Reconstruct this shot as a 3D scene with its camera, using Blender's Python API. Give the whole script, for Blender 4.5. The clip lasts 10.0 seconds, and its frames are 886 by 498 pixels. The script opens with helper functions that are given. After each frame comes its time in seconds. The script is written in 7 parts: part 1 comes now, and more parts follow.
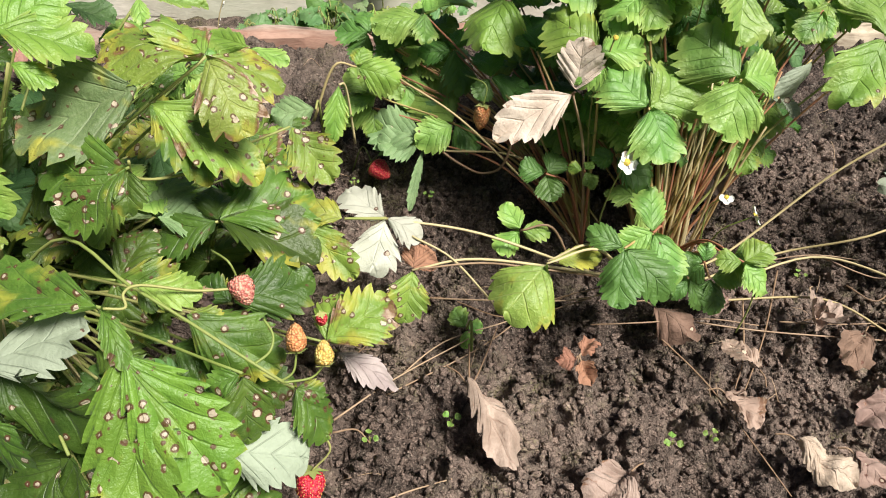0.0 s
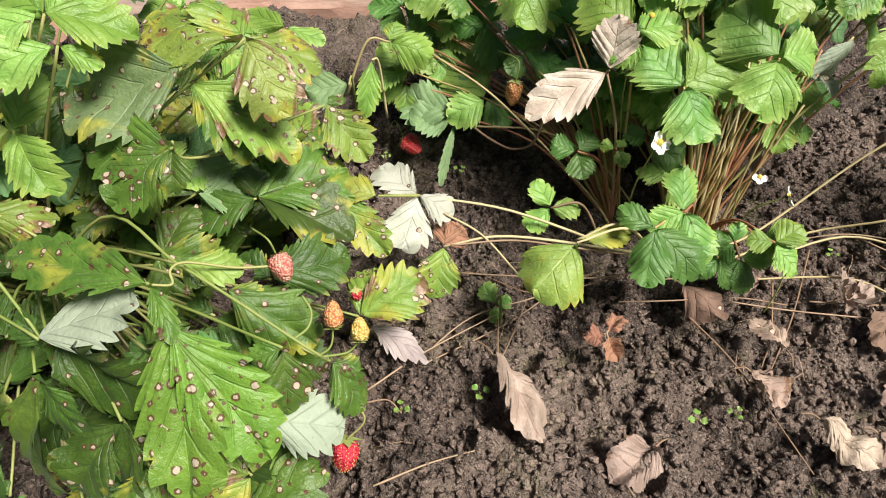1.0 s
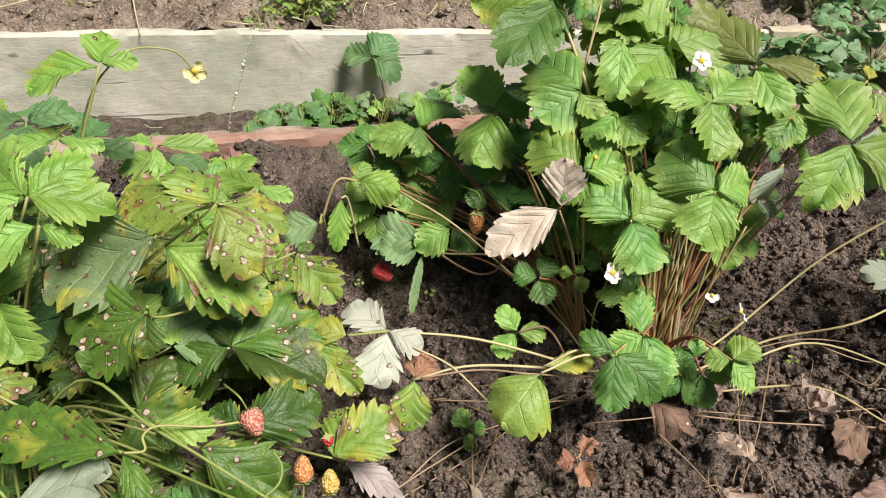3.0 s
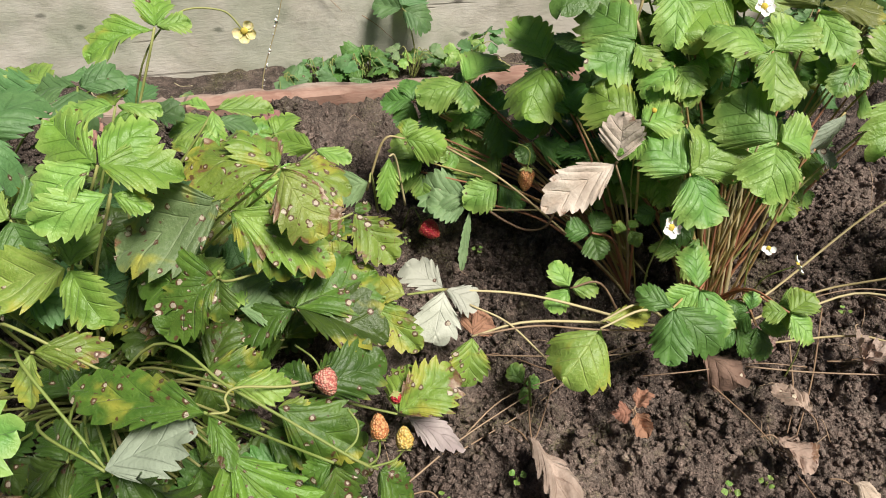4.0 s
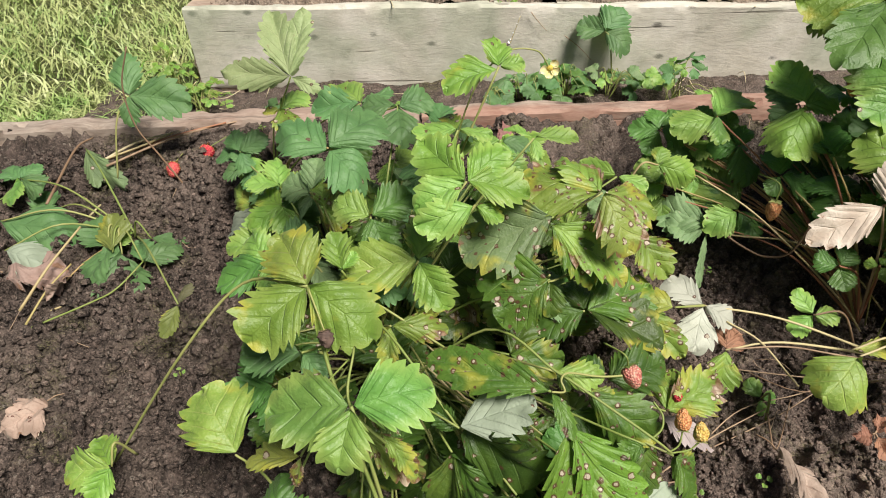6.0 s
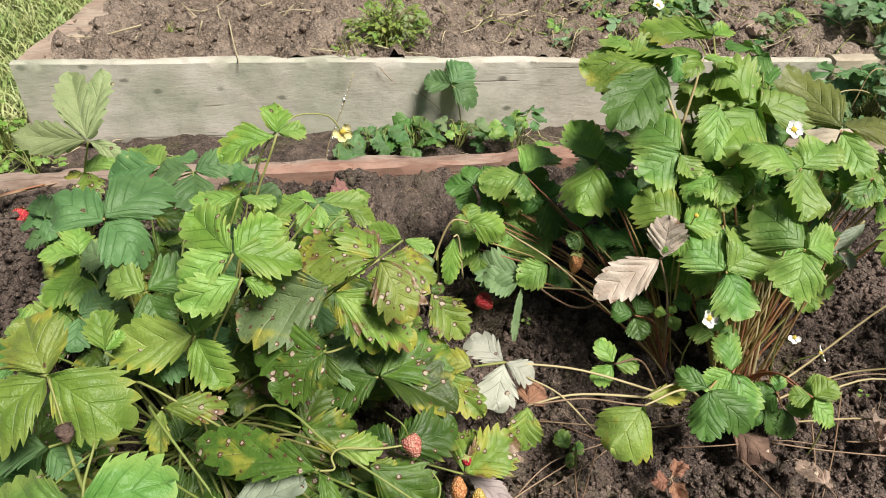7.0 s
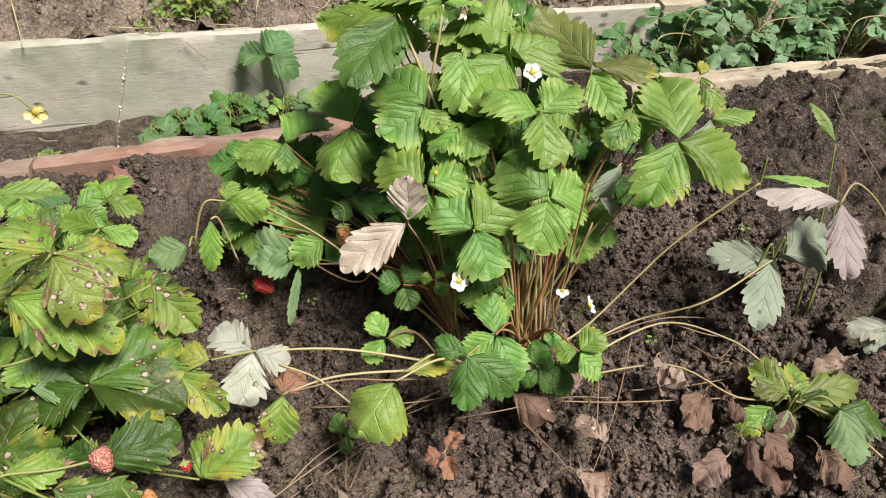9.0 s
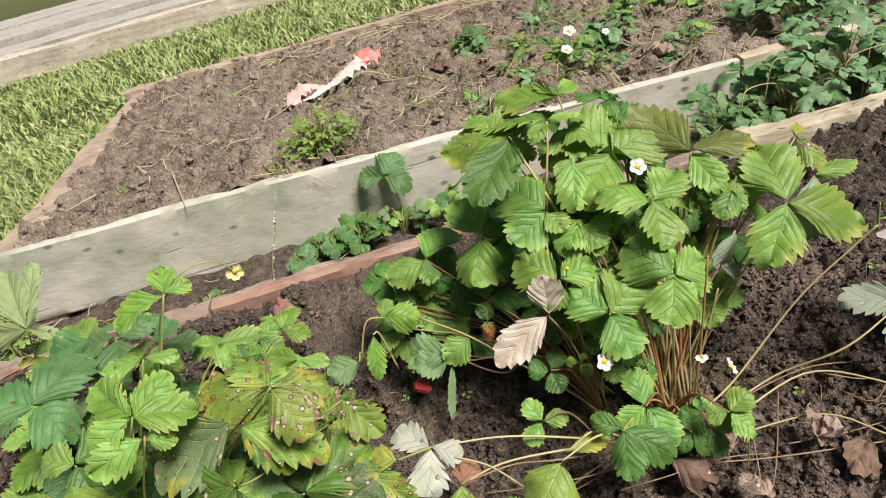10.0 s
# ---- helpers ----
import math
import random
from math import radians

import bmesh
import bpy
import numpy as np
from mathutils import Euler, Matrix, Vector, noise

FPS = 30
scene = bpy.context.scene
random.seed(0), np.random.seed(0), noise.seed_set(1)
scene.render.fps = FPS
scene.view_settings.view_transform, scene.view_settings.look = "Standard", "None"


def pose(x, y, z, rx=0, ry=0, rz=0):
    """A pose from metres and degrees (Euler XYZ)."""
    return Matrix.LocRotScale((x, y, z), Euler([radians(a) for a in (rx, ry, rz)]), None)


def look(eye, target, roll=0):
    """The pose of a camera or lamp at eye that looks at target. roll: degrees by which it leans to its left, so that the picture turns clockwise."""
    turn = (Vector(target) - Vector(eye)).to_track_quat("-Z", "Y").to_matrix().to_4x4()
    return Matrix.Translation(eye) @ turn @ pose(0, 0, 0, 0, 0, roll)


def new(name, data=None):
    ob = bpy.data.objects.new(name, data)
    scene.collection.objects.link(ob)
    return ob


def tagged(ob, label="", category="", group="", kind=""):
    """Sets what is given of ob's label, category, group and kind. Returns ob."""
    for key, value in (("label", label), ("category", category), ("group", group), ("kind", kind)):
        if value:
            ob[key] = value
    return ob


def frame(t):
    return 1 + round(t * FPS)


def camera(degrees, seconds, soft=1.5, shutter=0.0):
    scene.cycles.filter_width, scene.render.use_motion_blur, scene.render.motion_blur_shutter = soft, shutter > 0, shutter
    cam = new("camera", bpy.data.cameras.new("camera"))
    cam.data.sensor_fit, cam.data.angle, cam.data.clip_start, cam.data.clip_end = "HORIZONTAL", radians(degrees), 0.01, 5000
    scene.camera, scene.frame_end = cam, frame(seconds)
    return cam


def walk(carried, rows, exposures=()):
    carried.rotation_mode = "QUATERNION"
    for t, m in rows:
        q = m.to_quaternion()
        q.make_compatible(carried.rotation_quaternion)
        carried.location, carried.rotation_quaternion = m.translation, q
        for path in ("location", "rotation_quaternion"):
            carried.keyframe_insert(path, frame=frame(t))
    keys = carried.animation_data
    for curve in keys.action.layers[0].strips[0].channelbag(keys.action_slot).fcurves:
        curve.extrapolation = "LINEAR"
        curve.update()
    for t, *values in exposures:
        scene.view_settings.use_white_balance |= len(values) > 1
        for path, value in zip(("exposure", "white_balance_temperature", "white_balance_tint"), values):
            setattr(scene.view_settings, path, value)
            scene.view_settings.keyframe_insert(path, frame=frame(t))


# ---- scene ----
cam = camera(68.6, 10.0, soft=1.0)
# seconds, place in metres, turn in degrees
PATH = [
    (0, -0.178, -0.3778, 0.4453, 51.98, -2.89, -8.13),
    (0.5, -0.1861, -0.3767, 0.4489, 49.59, -2.6, -6.19),
    (1, -0.1839, -0.3781, 0.46, 48.77, -2.01, -5.96),
    (1.5, -0.1845, -0.37, 0.474, 49.47, -1.39, -6.28),
    (2, -0.1773, -0.3702, 0.4904, 52.28, -0.93, -6.2),
    (2.5, -0.1668, -0.3759, 0.506, 55.95, -1.24, -7.79),
    (2.7, -0.1651, -0.3762, 0.5131, 56.33, -0.9, -8.07),
    (3.8, -0.1862, -0.3539, 0.512, 53.34, 0.31, -9.11),
    (4, -0.202, -0.3628, 0.5191, 51.81, 1.18, -8.04),
    (4.5, -0.2475, -0.3927, 0.5328, 48.76, 5.07, -4.89),
    (5, -0.2985, -0.4109, 0.5682, 50.53, 5.83, -2.66),
    (5.2, -0.3286, -0.4147, 0.5726, 51.47, 5.09, -0.96),
    (6.3, -0.3908, -0.4211, 0.6024, 52.3, 1.28, 1.1),
    (6.5, -0.3634, -0.4251, 0.6088, 54.15, 0.89, -0.46),
    (6.8, -0.305, -0.4082, 0.6029, 56.58, -0.16, -4.43),
    (7, -0.2622, -0.3992, 0.6031, 55.31, -0.2, -5.77),
    (7.5, -0.1713, -0.3961, 0.5949, 53.83, -0.39, -8.92),
    (8, -0.1156, -0.399, 0.5868, 51.25, 0.85, -10.95),
    (8.5, -0.0656, -0.3931, 0.5944, 55.88, 1.77, -13.29),
    (9, -0.0626, -0.3893, 0.5665, 53.21, 0.97, -13.57),
    (9.3, -0.0618, -0.3904, 0.5675, 55.16, 1.15, -13.43),
    (9.5, -0.0711, -0.4054, 0.5871, 59.56, 3.77, -13.9),
    (9.8, -0.0821, -0.4293, 0.6155, 60.38, 9.67, -13.58),
    (10, -0.1042, -0.4395, 0.6424, 60.06, 13.31, -10.81),
]
walk(cam, [(t, pose(*row)) for t, *row in PATH], [(0.0, 0.26), (2.5, 0.14), (4.0, -0.06), (5.0, 0.0), (6.5, -0.09), (7.5, -0.12), (8.5, -0.06), (9.0, -0.10), (9.5, -0.01), (10.0, -0.12)])

# ---- light ----
world = bpy.data.worlds.new("sky")
scene.world = world
world.use_nodes = True
sky = world.node_tree.nodes.new("ShaderNodeTexSky")
sky.sky_type, sky.sun_disc = "NISHITA", False
sky.sun_elevation, sky.sun_rotation = radians(56.5), radians(138.5)
sky.air_density, sky.dust_density = 1.0, 3.0
world.node_tree.links.new(sky.outputs[0], world.node_tree.nodes["Background"].inputs[0])
world.node_tree.nodes["Background"].inputs[1].default_value = 0.033
sun_data = bpy.data.lights.new("sun", "SUN")
sun_data.energy, sun_data.angle, sun_data.color = 6.3, radians(20), (1.0, 0.95, 0.87)
sun_ob = new("sun", sun_data)
sun_ob.matrix_world = look((0.55, -0.62, 1.25), (0, 0, 0))


# ---- node helpers ----
def node(nt, kind, **values):
    """A node with its inputs set by name or by index (i0, i1...); a socket given as a value is linked."""
    n = nt.nodes.new("ShaderNode" + kind)
    for key, v in values.items():
        if key[0] == "i" and key[1:].isdigit():
            put(nt, n.inputs[int(key[1:])], v)
        elif key in ("operation", "blend_type", "data_type", "feature", "noise_dimensions", "uv_map", "interpolation_type", "clamp"):
            if key == "operation":
                n.operation = v
            elif key == "blend_type":
                n.blend_type = v
            elif key == "data_type":
                n.data_type = v
            elif key == "feature":
                n.feature = v
            elif key == "noise_dimensions":
                n.noise_dimensions = v
            elif key == "uv_map":
                n.uv_map = v
            elif key == "clamp":
                n.use_clamp = v
            else:
                n.interpolation_type = v
        else:
            put(nt, n.inputs[key.replace("_", " ")], v)
    return n


def put(nt, socket, v):
    if isinstance(v, bpy.types.NodeSocket):
        nt.links.new(v, socket)
    elif isinstance(v, tuple) and len(v) == 3 and socket.type == "RGBA":
        socket.default_value = (*v, 1)
    else:
        socket.default_value = v


def mix(nt, fac, a, b, how="MIX"):
    m = node(nt, "Mix", data_type="RGBA", blend_type=how)
    put(nt, m.inputs[0], fac)
    put(nt, m.inputs[6], a)
    put(nt, m.inputs[7], b)
    return m.outputs[2]


def calc(nt, op, a, b=0.0, clamp=False):
    return node(nt, "Math", operation=op, i0=a, i1=b, clamp=clamp).outputs[0]


def ramp(nt, v, lo, hi):
    return node(nt, "MapRange", interpolation_type="SMOOTHSTEP", i0=v, i1=lo, i2=hi, i3=0.0, i4=1.0).outputs[0]


def noise_at(nt, scale, detail=3.0, rough=0.55, vec=None, distort=0.0):
    n = node(nt, "TexNoise", Scale=scale, Detail=detail, Roughness=rough, Distortion=distort)
    if vec is not None:
        nt.links.new(vec, n.inputs["Vector"])
    return n.outputs[0]


def material(name):
    m = bpy.data.materials.new(name)
    m.use_nodes = True
    nt = m.node_tree
    return m, nt, nt.nodes["Principled BSDF"], node(nt, "TexCoord").outputs["Object"]


def bump(nt, bsdf, height, strength, distance):
    nt.links.new(node(nt, "Bump", Strength=strength, Distance=distance, Height=height).outputs[0], bsdf.inputs["Normal"])


# ---- materials ----
def leaf_material(name, base, vein, dark, spots=0.0, yellow=0.0, brown=0.0, rough=0.41, through_light=0.18, pale=0.0, rim=0.0):
    """A leaf with a vein pattern along its own length, mottling, leaf spots, yellowing and brown edges."""
    m, nt, bsdf, pos = material(name)
    uv = node(nt, "UVMap", uv_map="UVMap").outputs[0]
    sep = node(nt, "SeparateXYZ", i0=uv)
    u, v = sep.outputs[0], sep.outputs[1]
    rnd = node(nt, "ObjectInfo").outputs["Random"]
    moved = node(nt, "VectorMath", operation="ADD", i0=pos, i1=node(nt, "CombineXYZ", i0=calc(nt, "MULTIPLY", rnd, 7.0), i1=calc(nt, "MULTIPLY", rnd, 3.0)).outputs[0]).outputs[0]
    # u counts the side veins, v runs from the midrib to the edge
    wave = calc(nt, "ABSOLUTE", calc(nt, "SUBTRACT", calc(nt, "FRACT", calc(nt, "ADD", u, calc(nt, "MULTIPLY", calc(nt, "SUBTRACT", noise_at(nt, 90.0, 2.0, 0.5, moved), 0.5), 0.12))), 0.5))
    side = calc(nt, "MULTIPLY", ramp(nt, wave, 0.42, 0.5), ramp(nt, v, 1.05, 0.55))
    rib = ramp(nt, v, 0.07, 0.0)
    veins = calc(nt, "MAXIMUM", calc(nt, "MULTIPLY", side, 0.85), calc(nt, "MULTIPLY", rib, 0.45))
    fine = noise_at(nt, 420.0, 3.0, 0.6, moved)
    crinkle = noise_at(nt, 170.0, 3.0, 0.6, moved, 0.4)
    cloud = noise_at(nt, 38.0, 4.0, 0.6, moved)
    col = mix(nt, ramp(nt, cloud, 0.3, 0.72), dark, base)
    col = mix(nt, calc(nt, "MULTIPLY", ramp(nt, fine, 0.4, 0.75), 0.35), col, vein)
    # on fresh greens the darker vein colour also stands in for groove shade
    col = mix(nt, calc(nt, "MULTIPLY", veins, 0.6), col, vein)
    if rim:
        col = mix(nt, calc(nt, "MULTIPLY", ramp(nt, calc(nt, "ADD", v, calc(nt, "MULTIPLY", cloud, 0.3)), 0.72, 1.2), rim), col, (0.36, 0.48, 0.10))
    hue = node(nt, "HueSaturation", Hue=calc(nt, "ADD", 0.487, calc(nt, "MULTIPLY", rnd, 0.024)), Saturation=0.95, Value=calc(nt, "ADD", 0.8, calc(nt, "MULTIPLY", rnd, 0.4)), Color=col)
    col = hue.outputs[0]
    if yellow:
        patch = noise_at(nt, 26.0, 3.0, 0.6, moved, 0.4)
        edge = calc(nt, "ADD", patch, calc(nt, "MULTIPLY", v, 0.14))
        col = mix(nt, calc(nt, "MULTIPLY", ramp(nt, edge, 0.70 - 0.25 * yellow, 0.86 - 0.2 * yellow), 0.85), col, (0.42, 0.40, 0.06))
    if brown:
        patch = noise_at(nt, 34.0, 5.0, 0.65, moved, 0.8)
        edge = calc(nt, "ADD", patch, calc(nt, "MULTIPLY", v, 0.2))
        col = mix(nt, ramp(nt, edge, 0.84 - 0.3 * brown, 0.94 - 0.3 * brown), col, mix(nt, ramp(nt, edge, 0.90 - 0.3 * brown, 1.06 - 0.3 * brown), (0.19, 0.085, 0.04), (0.56, 0.44, 0.32)))
    if spots:
        cells = node(nt, "TexVoronoi", feature="F1", Vector=moved, Scale=165.0, Randomness=1.0)
        size = calc(nt, "MULTIPLY", calc(nt, "POWER", node(nt, "SeparateColor", i0=cells.outputs["Color"]).outputs[0], 2.2), 0.62)
        keep = calc(nt, "LESS_THAN", node(nt, "SeparateColor", i0=cells.outputs["Color"]).outputs[1], calc(nt, "MULTIPLY", spots, ramp(nt, noise_at(nt, 30.0, 2.0, 0.5, moved), 0.32, 0.60)))
        wob = calc(nt, "ADD", cells.outputs["Distance"], calc(nt, "MULTIPLY", calc(nt, "SUBTRACT", fine, 0.5), 0.34))
        ring = calc(nt, "MULTIPLY", keep, ramp(nt, calc(nt, "SUBTRACT", wob, size), 0.07, 0.0))
        core = calc(nt, "MULTIPLY", keep, ramp(nt, calc(nt, "SUBTRACT", wob, size), -0.14, -0.21))
        col = mix(nt, calc(nt, "MULTIPLY", ring, 0.9), col, (0.105, 0.038, 0.025))
        col = mix(nt, core, col, (0.52, 0.44, 0.33))
    nt.links.new(col, bsdf.inputs["Base Color"])
    bsdf.inputs["Roughness"].default_value = rough
    nt.links.new(calc(nt, "ADD", rough - 0.1, calc(nt, "MULTIPLY", fine, 0.25)), bsdf.inputs["Roughness"])
    bsdf.inputs["Specular IOR Level"].default_value = 0.52
    bsdf.inputs["Sheen Weight"].default_value = 0.08
    bsdf.inputs["Sheen Roughness"].default_value = 0.4
    bsdf.inputs["Sheen Tint"].default_value = (0.85, 1.0, 0.8, 1)
    bump(nt, bsdf, calc(nt, "ADD", calc(nt, "MULTIPLY", veins, -0.55), calc(nt, "ADD", calc(nt, "MULTIPLY", fine, 0.5), calc(nt, "MULTIPLY", crinkle, 0.75))), 0.8, 0.0018)
    glow = node(nt, "BsdfTranslucent", Color=mix(nt, 0.5, col, (0.22, 0.36, 0.03), "MIX") if not pale else col)
    blend = node(nt, "MixShader", i0=through_light, i1=bsdf.outputs[0], i2=glow.outputs[0])
    nt.links.new(blend.outputs[0], nt.nodes["Material Output"].inputs[0])
    return m


def stalk_material(name, low, high):
    """A hairy stalk with pigment streaks."""
    m, nt, bsdf, pos = material(name)
    rnd = node(nt, "ObjectInfo").outputs["Random"]
    streak = noise_at(nt, 60.0, 3.0, 0.6, pos)
    col = mix(nt, ramp(nt, calc(nt, "ADD", calc(nt, "MULTIPLY", streak, 0.6), calc(nt, "MULTIPLY", rnd, 0.5)), 0.35, 0.75), low, high)
    nt.links.new(col, bsdf.inputs["Base Color"])
    bsdf.inputs["Roughness"].default_value = 0.55
    bump(nt, bsdf, noise_at(nt, 900.0, 2.0, 0.6, pos), 0.5, 0.0006)
    return m


def soil_material(name, dark, mid, light, moss=0.0, grain=1.0):
    m, nt, bsdf, pos = material(name)
    big = noise_at(nt, 5.0, 4.0, 0.6, pos)
    clod = noise_at(nt, 60.0 * grain, 5.0, 0.65, pos)
    fine = noise_at(nt, 380.0 * grain, 4.0, 0.7, pos)
    col = mix(nt, ramp(nt, clod, 0.35, 0.68), dark, mid)
    col = mix(nt, calc(nt, "MULTIPLY", ramp(nt, fine, 0.48, 0.72), 0.7), col, light)
    col = mix(nt, calc(nt, "MULTIPLY", ramp(nt, big, 0.42, 0.7), 0.4), col, light)
    if moss:
        green = calc(nt, "MULTIPLY", ramp(nt, noise_at(nt, 9.0, 5.0, 0.7, pos), 0.66 - 0.2 * moss, 0.8 - 0.16 * moss), ramp(nt, fine, 0.42, 0.6))
        col = mix(nt, calc(nt, "MULTIPLY", green, 0.6), col, (0.12, 0.135, 0.03))
    crumb = node(nt, "TexVoronoi", feature="F1", Vector=pos, Scale=260.0 * grain)
    tone = node(nt, "SeparateColor", i0=crumb.outputs["Color"])
    small = node(nt, "TexVoronoi", feature="F1", Vector=pos, Scale=620.0 * grain)
    speck = node(nt, "SeparateColor", i0=small.outputs["Color"]).outputs[0]
    piece = node(nt, "NewGeometry").outputs["Random Per Island"]
    value = calc(nt, "ADD", 0.55, calc(nt, "ADD", calc(nt, "MULTIPLY", tone.outputs[1], 0.35), calc(nt, "ADD", calc(nt, "MULTIPLY", speck, 0.35), calc(nt, "MULTIPLY", piece, 0.5))))
    col = node(nt, "HueSaturation", Saturation=1.0, Value=value, Color=col).outputs[0]
    grit = ramp(nt, tone.outputs[0], 0.94, 0.99)
    col = mix(nt, calc(nt, "MULTIPLY", grit, 0.5), col, (0.34, 0.29, 0.24))
    nt.links.new(col, bsdf.inputs["Base Color"])
    nt.links.new(calc(nt, "ADD", 0.62, calc(nt, "MULTIPLY", fine, 0.4)), bsdf.inputs["Roughness"])
    bsdf.inputs["Specular IOR Level"].default_value = 0.3
    h = calc(nt, "ADD", calc(nt, "MULTIPLY", clod, 1.5), calc(nt, "ADD", fine, calc(nt, "ADD", calc(nt, "MULTIPLY", crumb.outputs["Distance"], -0.9), calc(nt, "MULTIPLY", small.outputs["Distance"], -0.4))))
    bump(nt, bsdf, h, 0.85, 0.0055 / grain)
    return m


def wood_material(name, base, dark, tint, stretch=0.12, moss=0.0, red=0.0):
    """Weathered timber with its grain along x, stains, cracks and green algae."""
    m, nt, bsdf, pos = material(name)
    mapping = node(nt, "Mapping", Vector=pos, Scale=(stretch, 1.0, 1.0))
    long_pos = mapping.outputs[0]
    grain = noise_at(nt, 140.0, 5.0, 0.65, long_pos, 0.6)
    fibre = noise_at(nt, 520.0, 3.0, 0.6, long_pos)
    stain = noise_at(nt, 7.0, 5.0, 0.65, pos)
    col = mix(nt, ramp(nt, grain, 0.3, 0.7), dark, base)
    col = mix(nt, calc(nt, "MULTIPLY", ramp(nt, stain, 0.42, 0.68), 0.6), col, tint)
    col = mix(nt, calc(nt, "MULTIPLY", ramp(nt, fibre, 0.62, 0.8), 0.4), col, dark)
    dirt = ramp(nt, noise_at(nt, 16.0, 6.0, 0.7, pos, 0.5), 0.55, 0.75)
    col = mix(nt, calc(nt, "MULTIPLY", dirt, 0.5), col, (0.13, 0.11, 0.085))
    blot = ramp(nt, noise_at(nt, 34.0, 5.0, 0.7, node(nt, "Mapping", Vector=pos, Scale=(0.6, 1.0, 1.0)).outputs[0], 0.8), 0.50, 0.72)
    col = mix(nt, calc(nt, "MULTIPLY", blot, 0.42), col, dark)
    cells = node(nt, "TexVoronoi", feature="F1", Vector=node(nt, "Mapping", Vector=pos, Scale=(0.55, 1.0, 1.0)).outputs[0], Scale=30.0, Randomness=1.0)
    chosen = calc(nt, "LESS_THAN", node(nt, "SeparateColor", i0=cells.outputs["Color"]).outputs[0], 0.30)
    mark = calc(nt, "MULTIPLY", chosen, ramp(nt, calc(nt, "ADD", cells.outputs["Distance"], calc(nt, "MULTIPLY", fibre, 0.25)), 0.36, 0.2))
    col = mix(nt, calc(nt, "MULTIPLY", mark, 0.75), col, (0.06, 0.05, 0.045))
    if moss:
        algae = ramp(nt, noise_at(nt, 4.0, 4.0, 0.6, pos), 0.42, 0.62)
        col = mix(nt, calc(nt, "MULTIPLY", algae, moss), col, (0.30, 0.36, 0.24))
    if red:
        old = ramp(nt, noise_at(nt, 11.0, 4.0, 0.6, long_pos), 0.4, 0.6)
        col = mix(nt, calc(nt, "MULTIPLY", old, red), col, (0.36, 0.15, 0.10))
    crack = ramp(nt, noise_at(nt, 60.0, 2.0, 0.5, node(nt, "Mapping", Vector=pos, Scale=(0.035, 1.0, 1.0)).outputs[0], 0.3), 0.66, 0.70)
    col = mix(nt, calc(nt, "MULTIPLY", crack, 0.5), col, (0.10, 0.08, 0.06))
    nt.links.new(col, bsdf.inputs["Base Color"])
    nt.links.new(calc(nt, "ADD", 0.65, calc(nt, "MULTIPLY", grain, 0.25)), bsdf.inputs["Roughness"])
    bump(nt, bsdf, calc(nt, "SUBTRACT", calc(nt, "ADD", grain, calc(nt, "MULTIPLY", fibre, 0.5)), calc(nt, "MULTIPLY", crack, 1.0)), 0.5, 0.0018)
    return m


def plain_material(name, a, b, scale=60.0, rough=0.6, relief=0.4, sub=0.0):
    m, nt, bsdf, pos = material(name)
    rnd = node(nt, "ObjectInfo").outputs["Random"]
    grain = noise_at(nt, scale, 4.0, 0.6, pos)
    col = mix(nt, ramp(nt, calc(nt, "ADD", grain, calc(nt, "MULTIPLY", calc(nt, "SUBTRACT", rnd, 0.5), 0.25)), 0.3, 0.7), a, b)
    nt.links.new(col, bsdf.inputs["Base Color"])
    bsdf.inputs["Roughness"].default_value = rough
    bump(nt, bsdf, noise_at(nt, scale * 6, 3.0, 0.6, pos), relief, 0.001)
    if sub:
        bsdf.inputs["Subsurface Weight"].default_value = sub
        bsdf.inputs["Subsurface Radius"].default_value = (0.004, 0.0015, 0.001)
        bsdf.inputs["Subsurface Scale"].default_value = 0.5
    return m


def berry_material(name, a, b, crease, rough=0.4, grain=520.0):
    """Berry skin: small round bumps with darker creases between them."""
    m, nt, bsdf, pos = material(name)
    cells = node(nt, "TexVoronoi", feature="F1", Vector=pos, Scale=grain, Randomness=0.75)
    tone = node(nt, "SeparateColor", i0=cells.outputs["Color"]).outputs[0]
    col = mix(nt, tone, a, b)
    col = mix(nt, calc(nt, "MULTIPLY", ramp(nt, cells.outputs["Distance"], 0.40, 0.75), 0.8), col, crease)
    nt.links.new(col, bsdf.inputs["Base Color"])
    bsdf.inputs["Roughness"].default_value = rough
    bsdf.inputs["Subsurface Weight"].default_value = 0.15
    bsdf.inputs["Subsurface Radius"].default_value = (0.004, 0.0015, 0.001)
    bsdf.inputs["Subsurface Scale"].default_value = 0.4
    bump(nt, bsdf, calc(nt, "MULTIPLY", cells.outputs["Distance"], -1.0), 1.0, 0.0016)
    return m


# old green leaf, colour lowered to stand in for shade in the left plant
MATURE_SHADED = leaf_material("mature_shaded_leaf", (0.068, 0.135, 0.012), (0.085, 0.15, 0.02), (0.034, 0.08, 0.008), spots=0.25, yellow=0.1)
FRESH = leaf_material("fresh_leaf", (0.265, 0.44, 0.08), (0.135, 0.285, 0.035), (0.175, 0.345, 0.05), spots=0.03, rim=0.55)
MID = leaf_material("mid_green_leaf", (0.18, 0.35, 0.062), (0.095, 0.225, 0.03), (0.11, 0.26, 0.042), spots=0.02, rim=0.55)
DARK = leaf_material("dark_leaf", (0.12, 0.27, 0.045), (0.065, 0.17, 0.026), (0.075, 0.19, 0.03))
